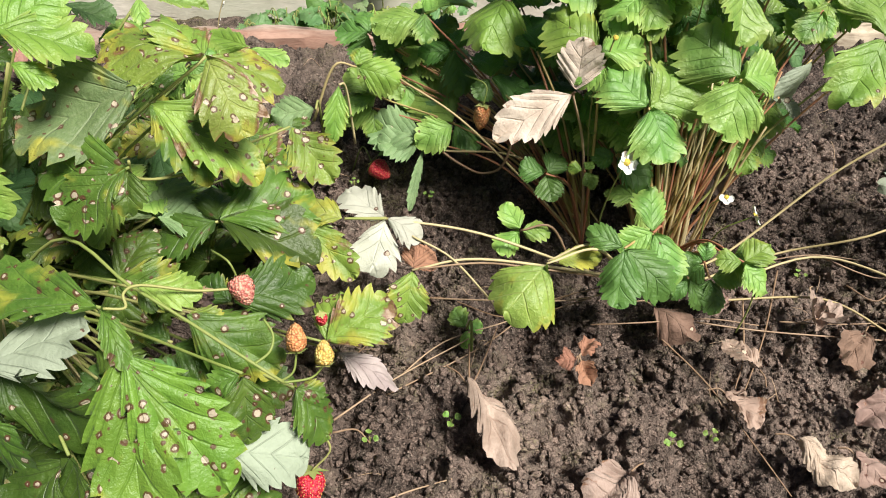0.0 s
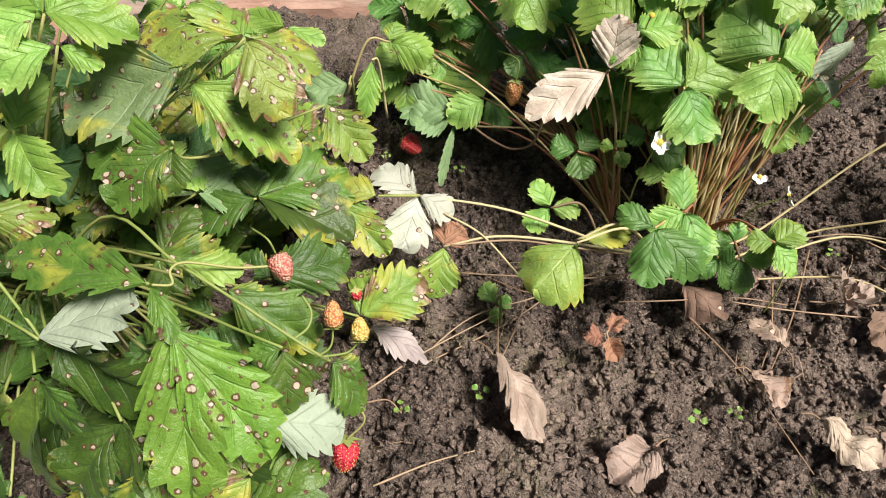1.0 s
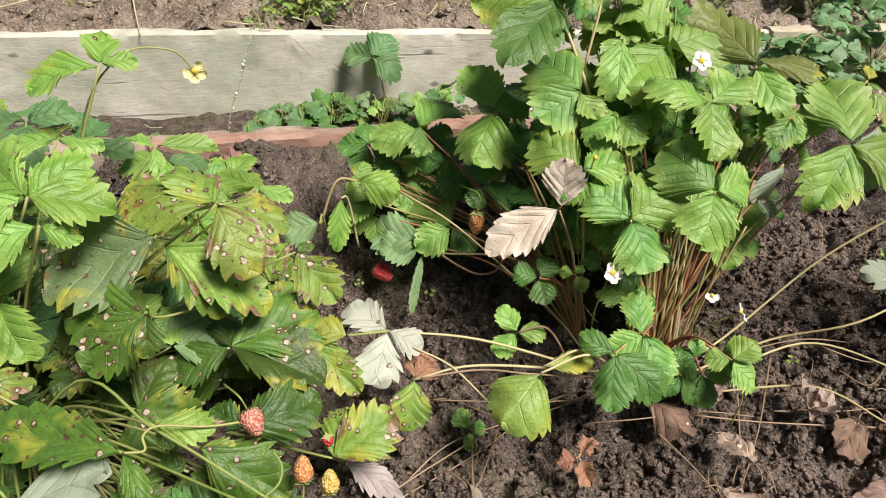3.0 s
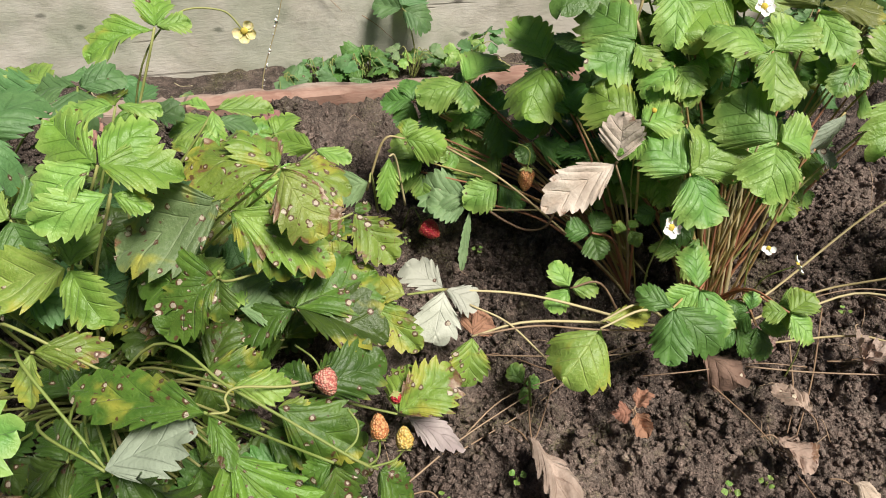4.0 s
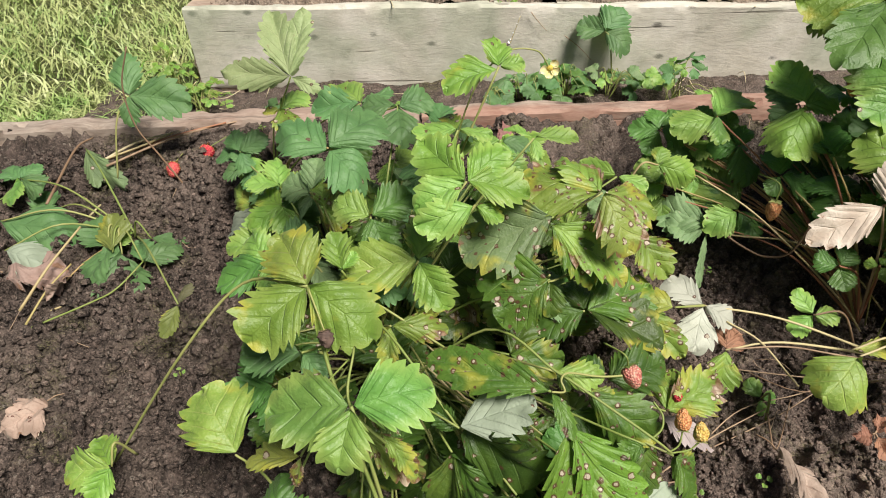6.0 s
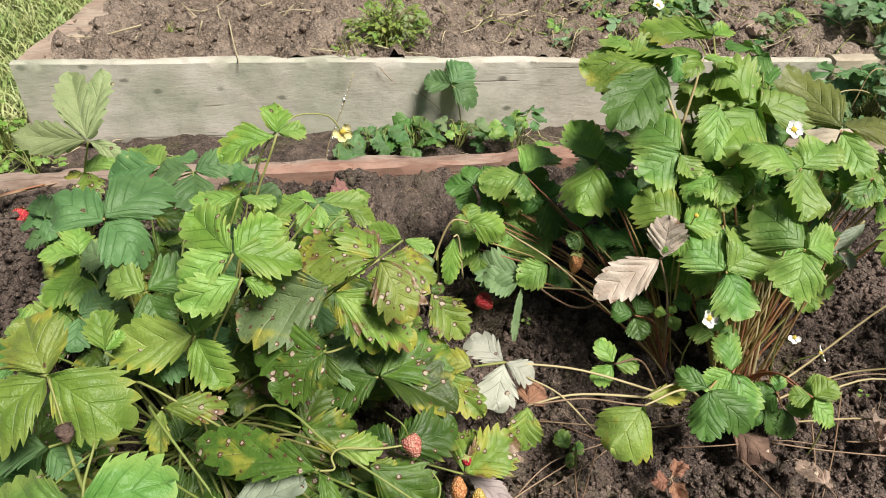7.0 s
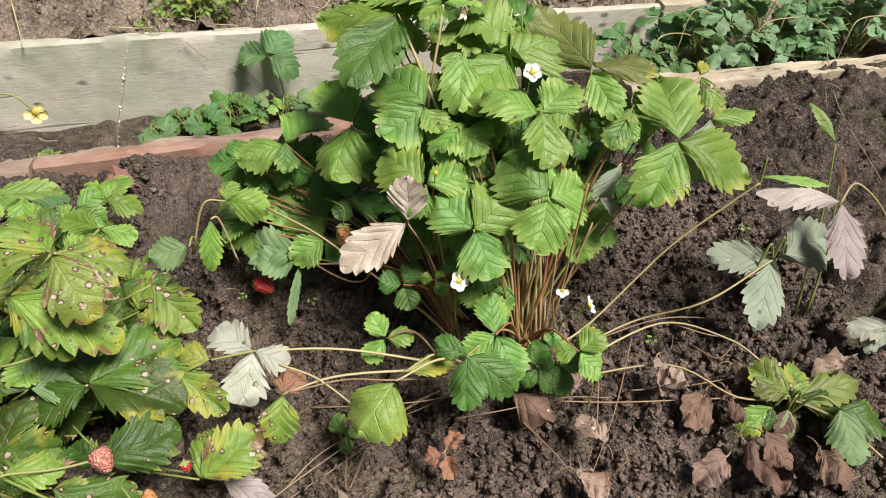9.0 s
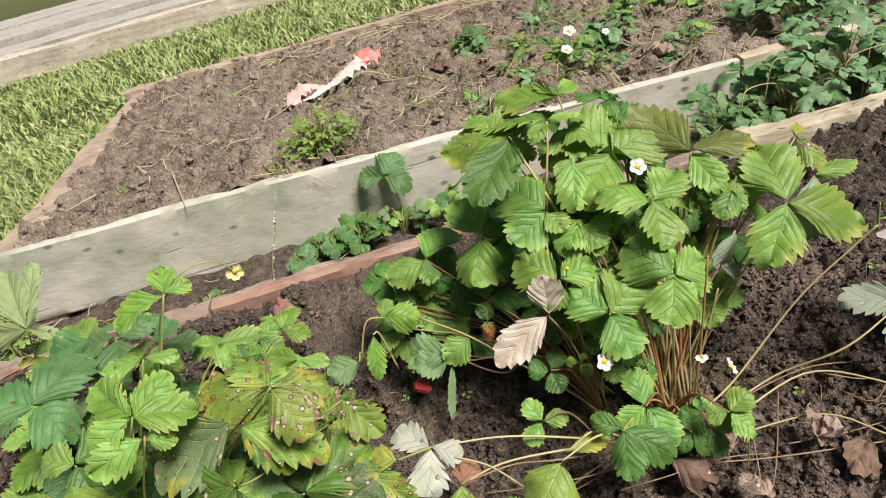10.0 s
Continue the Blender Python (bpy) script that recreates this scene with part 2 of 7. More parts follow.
BRIGHT = leaf_material("bright_leaf", (0.215, 0.37, 0.042), (0.15, 0.29, 0.03), (0.14, 0.275, 0.03), spots=0.04, yellow=0.15, rim=0.45)
SPOTTED = leaf_material("spotted_leaf", (0.105, 0.195, 0.017), (0.14, 0.225, 0.03), (0.05, 0.115, 0.01), spots=0.85, yellow=0.3)
RINGED = leaf_material("ring_spotted_leaf", (0.17, 0.31, 0.025), (0.12, 0.24, 0.02), (0.11, 0.225, 0.018), spots=1.0, yellow=0.18)
SICK = leaf_material("yellowing_leaf", (0.23, 0.35, 0.04), (0.27, 0.36, 0.07), (0.14, 0.24, 0.025), spots=0.95, yellow=0.5, brown=0.5)
BROWNED = leaf_material("browned_leaf", (0.27, 0.36, 0.055), (0.36, 0.40, 0.12), (0.18, 0.24, 0.035), spots=0.8, yellow=0.45, brown=0.8)
YELLOW = leaf_material("yellow_leaf", (0.34, 0.38, 0.05), (0.46, 0.46, 0.14), (0.22, 0.28, 0.04), spots=0.1, yellow=0.7, brown=0.2)
PALE = leaf_material("pale_underside", (0.33, 0.385, 0.28), (0.28, 0.33, 0.235), (0.275, 0.325, 0.23), spots=0.12, rough=0.65, through_light=0.15, pale=1.0)
WHITE = leaf_material("bleached_leaf", (0.49, 0.495, 0.41), (0.42, 0.43, 0.34), (0.43, 0.44, 0.35), spots=0.04, rough=0.6, through_light=0.12, pale=1.0, brown=0.14)
PINKISH = leaf_material("pinkish_underside", (0.52, 0.45, 0.42), (0.40, 0.32, 0.30), (0.42, 0.34, 0.33), rough=0.65, through_light=0.1, pale=1.0, brown=0.3)
CREAM = leaf_material("dry_cream_leaf", (0.72, 0.63, 0.52), (0.52, 0.41, 0.31), (0.58, 0.47, 0.37), rough=0.75, through_light=0.08, pale=1.0, brown=0.28)
TAN = leaf_material("dry_tan_leaf", (0.52, 0.40, 0.32), (0.26, 0.165, 0.12), (0.34, 0.25, 0.19), rough=0.75, through_light=0.08, pale=1.0, brown=0.25)
DEAD = leaf_material("dead_brown_leaf", (0.21, 0.12, 0.085), (0.12, 0.065, 0.045), (0.13, 0.072, 0.05), rough=0.8, through_light=0.03, pale=1.0, spots=0.15)
GREY = leaf_material("dead_grey_pink_leaf", (0.40, 0.28, 0.225), (0.25, 0.155, 0.12), (0.27, 0.18, 0.14), rough=0.8, through_light=0.03, pale=1.0, spots=0.25, brown=0.35)
PINKDEAD = leaf_material("dead_pink_leaf", (0.40, 0.20, 0.16), (0.26, 0.12, 0.095), (0.28, 0.135, 0.11), rough=0.8, through_light=0.05, pale=1.0)
RUST = leaf_material("rust_leaf", (0.40, 0.20, 0.11), (0.26, 0.12, 0.07), (0.30, 0.14, 0.08), rough=0.75, through_light=0.05, pale=1.0)
OLIVE = leaf_material("olive_leaf", (0.19, 0.22, 0.04), (0.24, 0.26, 0.07), (0.12, 0.15, 0.03), spots=0.05, yellow=0.2)
YELLOWGREEN = leaf_material("yellow_green_leaf", (0.26, 0.38, 0.05), (0.40, 0.48, 0.12), (0.18, 0.29, 0.04), spots=0.04, yellow=0.35)
GREYGREEN = leaf_material("dull_grey_green_leaf", (0.20, 0.30, 0.12), (0.30, 0.40, 0.18), (0.13, 0.22, 0.08), spots=0.06, rough=0.55)
COOL = leaf_material("cool_green_leaf", (0.135, 0.275, 0.085), (0.08, 0.18, 0.05), (0.085, 0.20, 0.06), spots=0.02, rough=0.5)
PALEGREEN = leaf_material("thin_pale_green_leaf", (0.34, 0.42, 0.18), (0.46, 0.52, 0.26), (0.25, 0.34, 0.13), spots=0.05, brown=0.1, rough=0.55)
SPOTGREY = leaf_material("grey_spotted_leaf", (0.17, 0.26, 0.10), (0.26, 0.34, 0.15), (0.11, 0.18, 0.06), spots=0.75, yellow=0.15, brown=0.15, rough=0.5)
DULL = leaf_material("withered_olive_leaf", (0.16, 0.16, 0.06), (0.24, 0.22, 0.10), (0.10, 0.10, 0.04), rough=0.6, brown=0.2)
WEED = leaf_material("weed_leaf", (0.21, 0.36, 0.17), (0.30, 0.44, 0.24), (0.14, 0.27, 0.11), rough=0.5)
STALK = stalk_material("green_stalk", (0.20, 0.26, 0.06), (0.34, 0.34, 0.12))
REDSTALK = stalk_material("reddish_stalk", (0.36, 0.15, 0.085), (0.42, 0.34, 0.13))
PALESTALK = stalk_material("straw_stalk", (0.42, 0.33, 0.16), (0.52, 0.44, 0.24))
DRYSTALK = stalk_material("dry_stalk", (0.24, 0.15, 0.09), (0.40, 0.28, 0.18))
# bed soil toned below its crumbs: the shade in their gaps is coloured in
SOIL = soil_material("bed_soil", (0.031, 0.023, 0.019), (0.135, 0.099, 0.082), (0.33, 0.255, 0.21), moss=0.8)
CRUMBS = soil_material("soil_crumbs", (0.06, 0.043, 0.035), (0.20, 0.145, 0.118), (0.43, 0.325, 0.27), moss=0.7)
SOIL_BACK = soil_material("dry_soil", (0.15, 0.112, 0.084), (0.38, 0.292, 0.225), (0.58, 0.475, 0.385), moss=0.25, grain=0.6)
EARTH = soil_material("lawn_earth", (0.05, 0.05, 0.02), (0.10, 0.12, 0.035), (0.18, 0.18, 0.08), moss=0.8, grain=0.4)
GREYWOOD = wood_material("grey_board", (0.62, 0.58, 0.49), (0.50, 0.46, 0.385), (0.74, 0.70, 0.63), stretch=0.3, moss=0.45)
OLDPLANK = wood_material("faded_plank", (0.40, 0.33, 0.27), (0.22, 0.17, 0.135), (0.50, 0.43, 0.36), stretch=0.2, red=0.22)
REDWOOD = wood_material("reddish_plank", (0.42, 0.33, 0.26), (0.19, 0.135, 0.105), (0.54, 0.45, 0.37), stretch=0.2, red=0.5)
BROWNWOOD = wood_material("brown_board", (0.46, 0.37, 0.29), (0.30, 0.225, 0.17), (0.56, 0.46, 0.37), red=0.12)
PALEWOOD = wood_material("pale_beam", (0.56, 0.48, 0.36), (0.36, 0.29, 0.21), (0.62, 0.54, 0.42), moss=0.12)
BERRY = berry_material("ripe_berry", (0.62, 0.02, 0.045), (0.74, 0.07, 0.10), (0.40, 0.01, 0.03))
BERRY_OR = berry_material("drying_orange_berry", (0.66, 0.27, 0.09), (0.74, 0.40, 0.18), (0.40, 0.13, 0.05), 0.6)
BERRY_PINK = berry_material("old_pink_berry", (0.62, 0.20, 0.16), (0.70, 0.42, 0.30), (0.38, 0.08, 0.07), 0.6)
BERRY_PINK2 = berry_material("soft_red_berry", (0.66, 0.06, 0.08), (0.72, 0.16, 0.15), (0.45, 0.03, 0.04))
BERRY_YEL = berry_material("unripe_yellow_berry", (0.68, 0.46, 0.10), (0.74, 0.58, 0.22), (0.42, 0.25, 0.05), 0.6)
BERRY_DRY = plain_material("withered_berry", (0.07, 0.045, 0.04), (0.14, 0.09, 0.07), 200.0, 0.8, 0.6)
SEED = plain_material("berry_seed", (0.68, 0.42, 0.14), (0.55, 0.30, 0.10), 300.0, 0.5)
PETAL = plain_material("white_petal", (0.80, 0.80, 0.74), (0.86, 0.86, 0.82), 120.0, 0.5, 0.2, 0.1)
OLDPETAL = plain_material("yellowed_petal", (0.78, 0.68, 0.28), (0.82, 0.77, 0.50), 200.0, 0.6, 0.3, 0.1)
POLLEN = plain_material("yellow_flower_centre", (0.70, 0.52, 0.06), (0.60, 0.46, 0.08), 400.0, 0.7, 0.6)
GRASS = plain_material("grass_blades", (0.21, 0.35, 0.085), (0.46, 0.49, 0.21), 12.0, 0.5)
STRAW = plain_material("dry_straw", (0.46, 0.38, 0.22), (0.58, 0.50, 0.32), 40.0, 0.7)
PLASTIC = plain_material("white_plastic", (0.60, 0.44, 0.41), (0.72, 0.60, 0.56), 20.0, 0.4)
PLASTIC_PINK = plain_material("faded_pink_plastic", (0.62, 0.36, 0.32), (0.70, 0.48, 0.43), 30.0, 0.45)
PLASTIC_RED = plain_material("red_plastic", (0.66, 0.20, 0.18), (0.74, 0.34, 0.30), 20.0, 0.4)
STONE = plain_material("pale_pebble", (0.40, 0.36, 0.31), (0.55, 0.50, 0.44), 80.0, 0.8)
BLEACHED = wood_material("bleached_beam", (0.66, 0.58, 0.48), (0.46, 0.38, 0.30), (0.74, 0.67, 0.57), moss=0.1)
PAVING = wood_material("grey_walkway_board", (0.50, 0.46, 0.42), (0.36, 0.33, 0.30), (0.58, 0.54, 0.49))


# ---- shape helpers ----
def mesh_of(name, verts, faces, mats, smooth=True, face_mats=None, uvs=None):
    me = bpy.data.meshes.new(name)
    me.from_pydata(np.asarray(verts, dtype=float).tolist(), [], faces)
    for m in mats if isinstance(mats, (list, tuple)) else [mats]:
        me.materials.append(m)
    if smooth:
        me.polygons.foreach_set("use_smooth", [True] * len(me.polygons))
    if face_mats is not None:
        me.polygons.foreach_set("material_index", face_mats)
    if uvs is not None:
        layer = me.uv_layers.new(name="UVMap")
        idx = np.empty(len(me.loops), dtype=np.int32)
        me.loops.foreach_get("vertex_index", idx)
        layer.data.foreach_set("uv", np.asarray(uvs, dtype=np.float32)[idx].ravel())
    me.update()
    return me


def part(name, me, parent, label=""):
    """Links a mesh as one object under a thing or under a part."""
    ob = new(name, me)
    ob.parent = parent
    return tagged(ob, label)


def thing(name, at, label, category, group="", kind=""):
    ob = new(name)
    ob.empty_display_size = 0.02
    ob.location = at
    return tagged(ob, label, category, group, kind)


def unit(v):
    v = np.asarray(v, float)
    return v / (np.linalg.norm(v) + 1e-12)


def spline(points, steps=6):
    """Points along a smooth curve through the given ones."""
    p = [np.asarray(q, float) for q in points]
    p = [2 * p[0] - p[1]] + p + [2 * p[-1] - p[-2]]
    out = []
    for i in range(1, len(p) - 2):
        for k in range(steps):
            s = k / steps
            a, b, c, d = p[i - 1], p[i], p[i + 1], p[i + 2]
            out.append(0.5 * (2 * b + (c - a) * s + (2 * a - 5 * b + 4 * c - d) * s * s + (3 * b - a - 3 * c + d) * s ** 3))
    out.append(p[-2])
    return np.array(out)


def tube_data(points, r0, r1, sides=6, steps=6):
    c = spline(points, steps)
    n = len(c)
    tang = np.gradient(c, axis=0)
    side = unit(np.cross(unit(tang[0]), (0.3, 0.9, 0.31)))
    verts, faces = [], []
    for i in range(n):
        t = unit(tang[i])
        side = unit(side - t * np.dot(side, t))
        up = np.cross(t, side)
        r = r0 + (r1 - r0) * i / (n - 1)
        for k in range(sides):
            a = 2 * math.pi * k / sides
            verts.append(c[i] + r * (math.cos(a) * side + math.sin(a) * up))
    for i in range(n - 1):
        for k in range(sides):
            a, b = i * sides + k, i * sides + (k + 1) % sides
            faces.append((a, b, b + sides, a + sides))
    faces.append(tuple(range(sides))[::-1])
    faces.append(tuple(range((n - 1) * sides, n * sides)))
    return verts, faces


def tube(name, points, r0, r1, mat, sides=6, steps=6):
    v, f = tube_data(points, r0, r1, sides, steps)
    return mesh_of(name, v, f, mat)


def leaflet_data(base, tip, width, normal, rng, fold=0.28, droop=0.12, pleat=0.06, teeth=7, cols=5, shape=0.53, tooth=0.16, lobes=0.0, twist=0.0, cup=None, sub=5):
    """A pleated, toothed leaflet from its base to its tip. Its rows follow the side veins from the midrib out to the teeth:
    a sharp valley along each vein, a round ridge between two veins, a forward-leaning tooth at each vein's end."""
    base, tip = np.asarray(base, float), np.asarray(tip, float)
    length = np.linalg.norm(tip - base)
    x = (tip - base) / length
    n = unit(np.asarray(normal, float) - x * np.dot(normal, x))
    y = np.cross(n, x)
    rows = sub * teeth + 1
    half = width / 2
    ph = rng.uniform(0, 6.28, 8)
    cup = rng.uniform(-0.1, 0.45) if cup is None else cup
    s = np.arange(rows) / (rows - 1)
    low = np.sin(0.5 * math.pi * np.minimum(1, s / shape)) ** 0.95
    high = np.maximum(0.0, 1 - np.maximum(0, (s - shape) / (1.002 - shape)) ** 1.95) ** 0.78
    prof = np.where(s < shape, low, high)
    peak = round(0.7 * sub) / sub
    along = s * teeth
    q = along % 1.0
    rise = np.where(q <= peak, (q / peak) ** 0.6, np.maximum(0.0, (1 - q) / (1 - peak + 1e-9)))
    rise[-1] = 0.0
    vein = along + 1 - peak
    phase = vein % 1.0
    bare = np.clip((s - 0.10) / 0.2, 0, 1)
    size = rng.uniform(0.75, 1.25, teeth + 2)[along.astype(int)]
    jag = 1.75 * tooth * rise * size * bare * np.minimum(1.0, prof * 1.8)
    ridge = np.abs(np.sin(math.pi * phase)) ** 0.9 * rng.uniform(0.55, 1.25, teeth + 3)[vein.astype(int)]
    lob = 1 + lobes * np.sin(s * 9 + ph[2])
    k = np.arange(-cols, cols + 1)
    v = np.abs(k) / cols
    sgn = np.sign(k)
    S, V = s[:, None], v[None, :]
    P = prof[:, None]
    lopsided = 1 + 0.07 * math.sin(ph[6]) * sgn[None]
    out = V * half * P * (1 - 0.8 * tooth * bare[:, None]) * lob[:, None] * lopsided
    grow = V ** 5
    out = np.where(V > 0, np.maximum(out + half * 0.8 * jag[:, None] * grow, 0.0002), 0.0)
    mx = np.clip(S - 0.54 * P * (1 - 0.3 * S), 0, 1)
    mx[0], mx[-1] = 0.0, 1.0
    ex = S + 0.45 * jag[:, None] * half / length * grow
    px = mx + (ex - mx) * V ** (0.96 + 0.08 * math.sin(ph[5]))
    ripple = ridge[:, None] * pleat * 1.0 * half * np.minimum(1.0, 2.6 * V) * (1.2 - 0.85 * V) * np.minimum(1, P * 1.3) * np.minimum(1, px / 0.24)
    z = fold * out * (1 - 0.4 * V) + ripple - droop * length * px ** 2 - cup * half * V * V * P
    z = z + half * (0.12 * np.sin(4 * px + ph[0] + sgn[None] * V * 2) + 0.15 * V * V * np.sin(8 * px + ph[1] * sgn[None] + ph[3]) + 0.05 * V * np.sin(17 * px + ph[4] + 2 * sgn[None]))
    z = z - 0.10 * half * grow * rise[:, None] * (1 + math.sin(ph[7]))
    yy = sgn[None] * out
    ang = twist * px
    yy, z = yy * np.cos(ang) - z * np.sin(ang), yy * np.sin(ang) + z * np.cos(ang)
    co = base + x * (px * length)[..., None] + y * yy[..., None] + n * z[..., None]
    uv = np.stack(np.broadcast_arrays(vein[:, None], V), -1)
    per = 2 * cols + 1
    i = (np.arange(rows - 1)[:, None] * per + np.arange(per - 1)[None]).ravel()
    faces = np.stack([i, i + per, i + per + 1, i + 1], 1)
    return co.reshape(-1, 3), faces.tolist(), uv.reshape(-1, 2)


def leaflet(parent, base, tip, width, normal, mat, rng, name="leaflet", **more):
    v, f, uv = leaflet_data(base, tip, width, normal, rng, **more)
    return part(name, mesh_of(name, v, f, mat, uvs=uv), parent)


LEAF_RNG = np.random.default_rng(5)


class Plant:
    """A strawberry plant: an Empty at its crown, with leaves (a stalk with its leaflets), runners, berries and flowers as parts."""

    def __init__(self, at, label, name="strawberry_plant", category="strawberry plant", group="strawberry plants in the bed", folds=(0.15, 0.55), widen=1.06, form=None):
        self.at = np.asarray(at, float)
        self.folds, self.widen, self.form = folds, widen, form or {}
        self.root = thing(name, tuple(at), label, category, group)

    def rel(self, p):
        return np.asarray(p, float) - self.at

    def stalk(self, name, points, mat=None, r0=0.0014, r1=0.0009, label="", parent=None):
        return part(name, tube(name, [self.rel(p) for p in points], r0, r1, mat or STALK), parent or self.root, label)

    def leaf(self, joint, tips, mat, wide=0.82, normal=(0, -0.35, 1), root=None, via=None, stalk=None, label="", r=0.0013, bow=0.03, **more):
        """tips: the ends of its leaflets, middle one first. root: where its stalk starts; via: a point it passes."""
        joint = np.asarray(joint, float)
        start = self.at + LEAF_RNG.normal(0, 0.008, 3) * (1, 1, 0) if root is None else np.asarray(root, float)
        mids = [np.asarray(via, float)] if via is not None else [0.5 * (start + joint) + np.array((0, 0, bow))]
        ob = self.stalk("leaf", [start, *mids, joint], stalk, r * 1.25, r * 0.8, label)
        mats = mat if isinstance(mat, (list, tuple)) else [mat] * len(tips)
        for tip, m in zip(tips, mats):
            tip = np.asarray(tip, float)
            gap = unit(tip - joint) * 0.002
            n = np.asarray(normal, float) + LEAF_RNG.normal(0, 0.14, 3)
            w = self.widen * wide * np.linalg.norm(tip - joint)
            form = dict(fold=LEAF_RNG.uniform(*self.folds), droop=LEAF_RNG.uniform(0.02, 0.32), twist=LEAF_RNG.normal(0, 0.25))
            form.update(self.form)
            form.update(more)
            leaflet(ob, self.rel(joint + gap), self.rel(tip), w, n, m, LEAF_RNG, **form)
        return ob

    def auto(self, joint, size, heading, mat, tilt=0.0, root=None, normal=(0, -0.25, 1), spread=1.25, **more):
        """A leaf of three leaflets round its joint, the middle one towards heading (degrees in plan)."""
        n = unit(normal)
        a = radians(heading)
        f = unit(np.array((math.cos(a), math.sin(a), tilt)) - n * np.dot((math.cos(a), math.sin(a), tilt), n))
        s = np.cross(n, f)
        j = np.asarray(joint, float)
        tips = [j + f * size]
        for sgn in (1, -1):
            d = math.cos(spread) * f + sgn * math.sin(spread) * s - 0.12 * n
            tips.append(j + unit(d) * size * 0.93)
        return self.leaf(j, tips, mat, normal=tuple(n), root=root, **more)

    def berry(self, at, size, mat, stalk_points=None, stalk=None, down=(0, 0, -1), seeds=True, label="", long=1.25, name="berry"):
        """A conical berry hung by its wide end, with seeds, a calyx and a stalk."""
        d = unit(down)
        a = unit(np.cross(d, (0.31, 0.9, 0.2)))
        b = np.cross(d, a)
        c = self.rel(at)
        rings, sides = 15, 22
        verts, faces = [], []
        for i in range(rings):
            s = i / (rings - 1)
            rr = size * 0.5 * (math.sin(math.pi * min(1, 0.16 + s * 0.84)) ** 0.55) * (1.06 - 0.28 * s) * (0.55 if i == 0 else 1) * (0.001 + 1 if i < rings - 1 else 0.25)
            for k in range(sides):
                ang = 2 * math.pi * (k + 0.5 * (i % 2)) / sides
                lump = 1 + 0.05 * math.sin(ang * 3 + i * 0.7) + 0.055 * math.cos(math.pi * k) * math.cos(math.pi * i) + LEAF_RNG.normal(0, 0.16 if mat is BERRY_DRY else 0.02)
                verts.append(c + d * (size * long * (s - 0.5)) + rr * lump * (math.cos(ang) * a + math.sin(ang) * b))
        for i in range(rings - 1):
            for k in range(sides):
                p, q = i * sides + k, i * sides + (k + 1) % sides
                faces.append((p, p + sides, q + sides, q))
        faces.append(tuple(range(sides)))
        faces.append(tuple(range((rings - 1) * sides, rings * sides))[::-1])
        ob = part(name, mesh_of(name, verts, faces, mat), self.root, label)
        if seeds:
            sv, sf = [], []
            for i in range(1, rings - 1):
                for k in range(0, sides, 2):
                    p = np.asarray(verts[i * sides + (k + i) % sides])
                    o = unit(p - c - d * np.dot(p - c, d))
                    t = np.cross(o, d)
                    e = size * 0.022
                    base = len(sv)
                    sv += [p + o * e * 1.1, p + d * e * 1.6, p + t * e, p - d * e * 1.6, p - t * e]
                    sf += [(base, base + 1, base + 2), (base, base + 2, base + 3), (base, base + 3, base + 4), (base, base + 4, base + 1)]
            part("seed_coat", mesh_of("seed_coat", sv, sf, SEED), ob)
        top = c - d * size * long * 0.5
        cv, cf = [], []
        for k in range(8):
            ang = 2 * math.pi * k / 8 + 0.2
            o = math.cos(ang) * a + math.sin(ang) * b
            t = np.cross(o, d)
            bs = len(cv)
            ln = size * (0.62 if k % 2 else 0.45)
            cv += [top - d * size * 0.03, top + o * ln * 0.5 + t * ln * 0.2 - d * ln * 0.06, top + o * ln + d * ln * 0.12 * math.sin(k * 3.1), top + o * ln * 0.5 - t * ln * 0.2 - d * ln * 0.06]
            cf += [(bs, bs + 1, bs + 2), (bs, bs + 2, bs + 3)]
        part("calyx", mesh_of("calyx", cv, cf, DRYSTALK if mat is BERRY_DRY else STALKGREEN), ob)
        if stalk_points:
            self.stalk("stalk", list(stalk_points) + [np.asarray(at, float) - d * size * long * 0.5], stalk, 0.0009, 0.0007, parent=ob)
        return ob

    def flower(self, at, size, facing, stalk_points=None, petals=5, petal=None, label="white five-petalled strawberry flower"):
        f = unit(facing)
        a = unit(np.cross(f, (0.2, 0.3, 0.93)))
        b = np.cross(f, a)
        c = self.rel(at)
        v, fc = [], []
        for i in range(4):
            for k in range(10):
                ang = 2 * math.pi * k / 10
                rr = size * 0.17 * math.cos(i / 3 * 1.35)
                v.append(c + rr * (math.cos(ang) * a + math.sin(ang) * b) + f * size * 0.13 * math.sin(i / 3 * 1.4))
        for i in range(3):
            for k in range(10):
                fc.append((i * 10 + k, i * 10 + (k + 1) % 10, i * 10 + 10 + (k + 1) % 10, i * 10 + 10 + k))
        fc.append(tuple(range(30, 40)))
        ob = part("flower", mesh_of("flower", v, fc, POLLEN), self.root, label)
        for j in range(petals):
            ang = 2 * math.pi * j / 5 + 0.4
            o = math.cos(ang) * a + math.sin(ang) * b
            t = np.cross(f, o)
            pv, pf = [], []
            for i in range(5):
                s = i / 4
                w = size * 0.24 * math.sin(math.pi * (0.14 + 0.72 * s)) ** 0.7
                for k in (-1, -0.4, 0.4, 1):
                    pv.append(c + o * size * (0.12 + 0.4 * s * (1 - 0.08 * abs(k))) + t * w * k + f * size * (0.10 * k * k + 0.08 * s * s - 0.02))
            for i in range(4):
                for k in range(3):
                    pf.append((i * 4 + k, i * 4 + k + 1, i * 4 + k + 5, i * 4 + k + 4))
            part("petal", mesh_of("petal", pv, pf, petal or PETAL), ob)
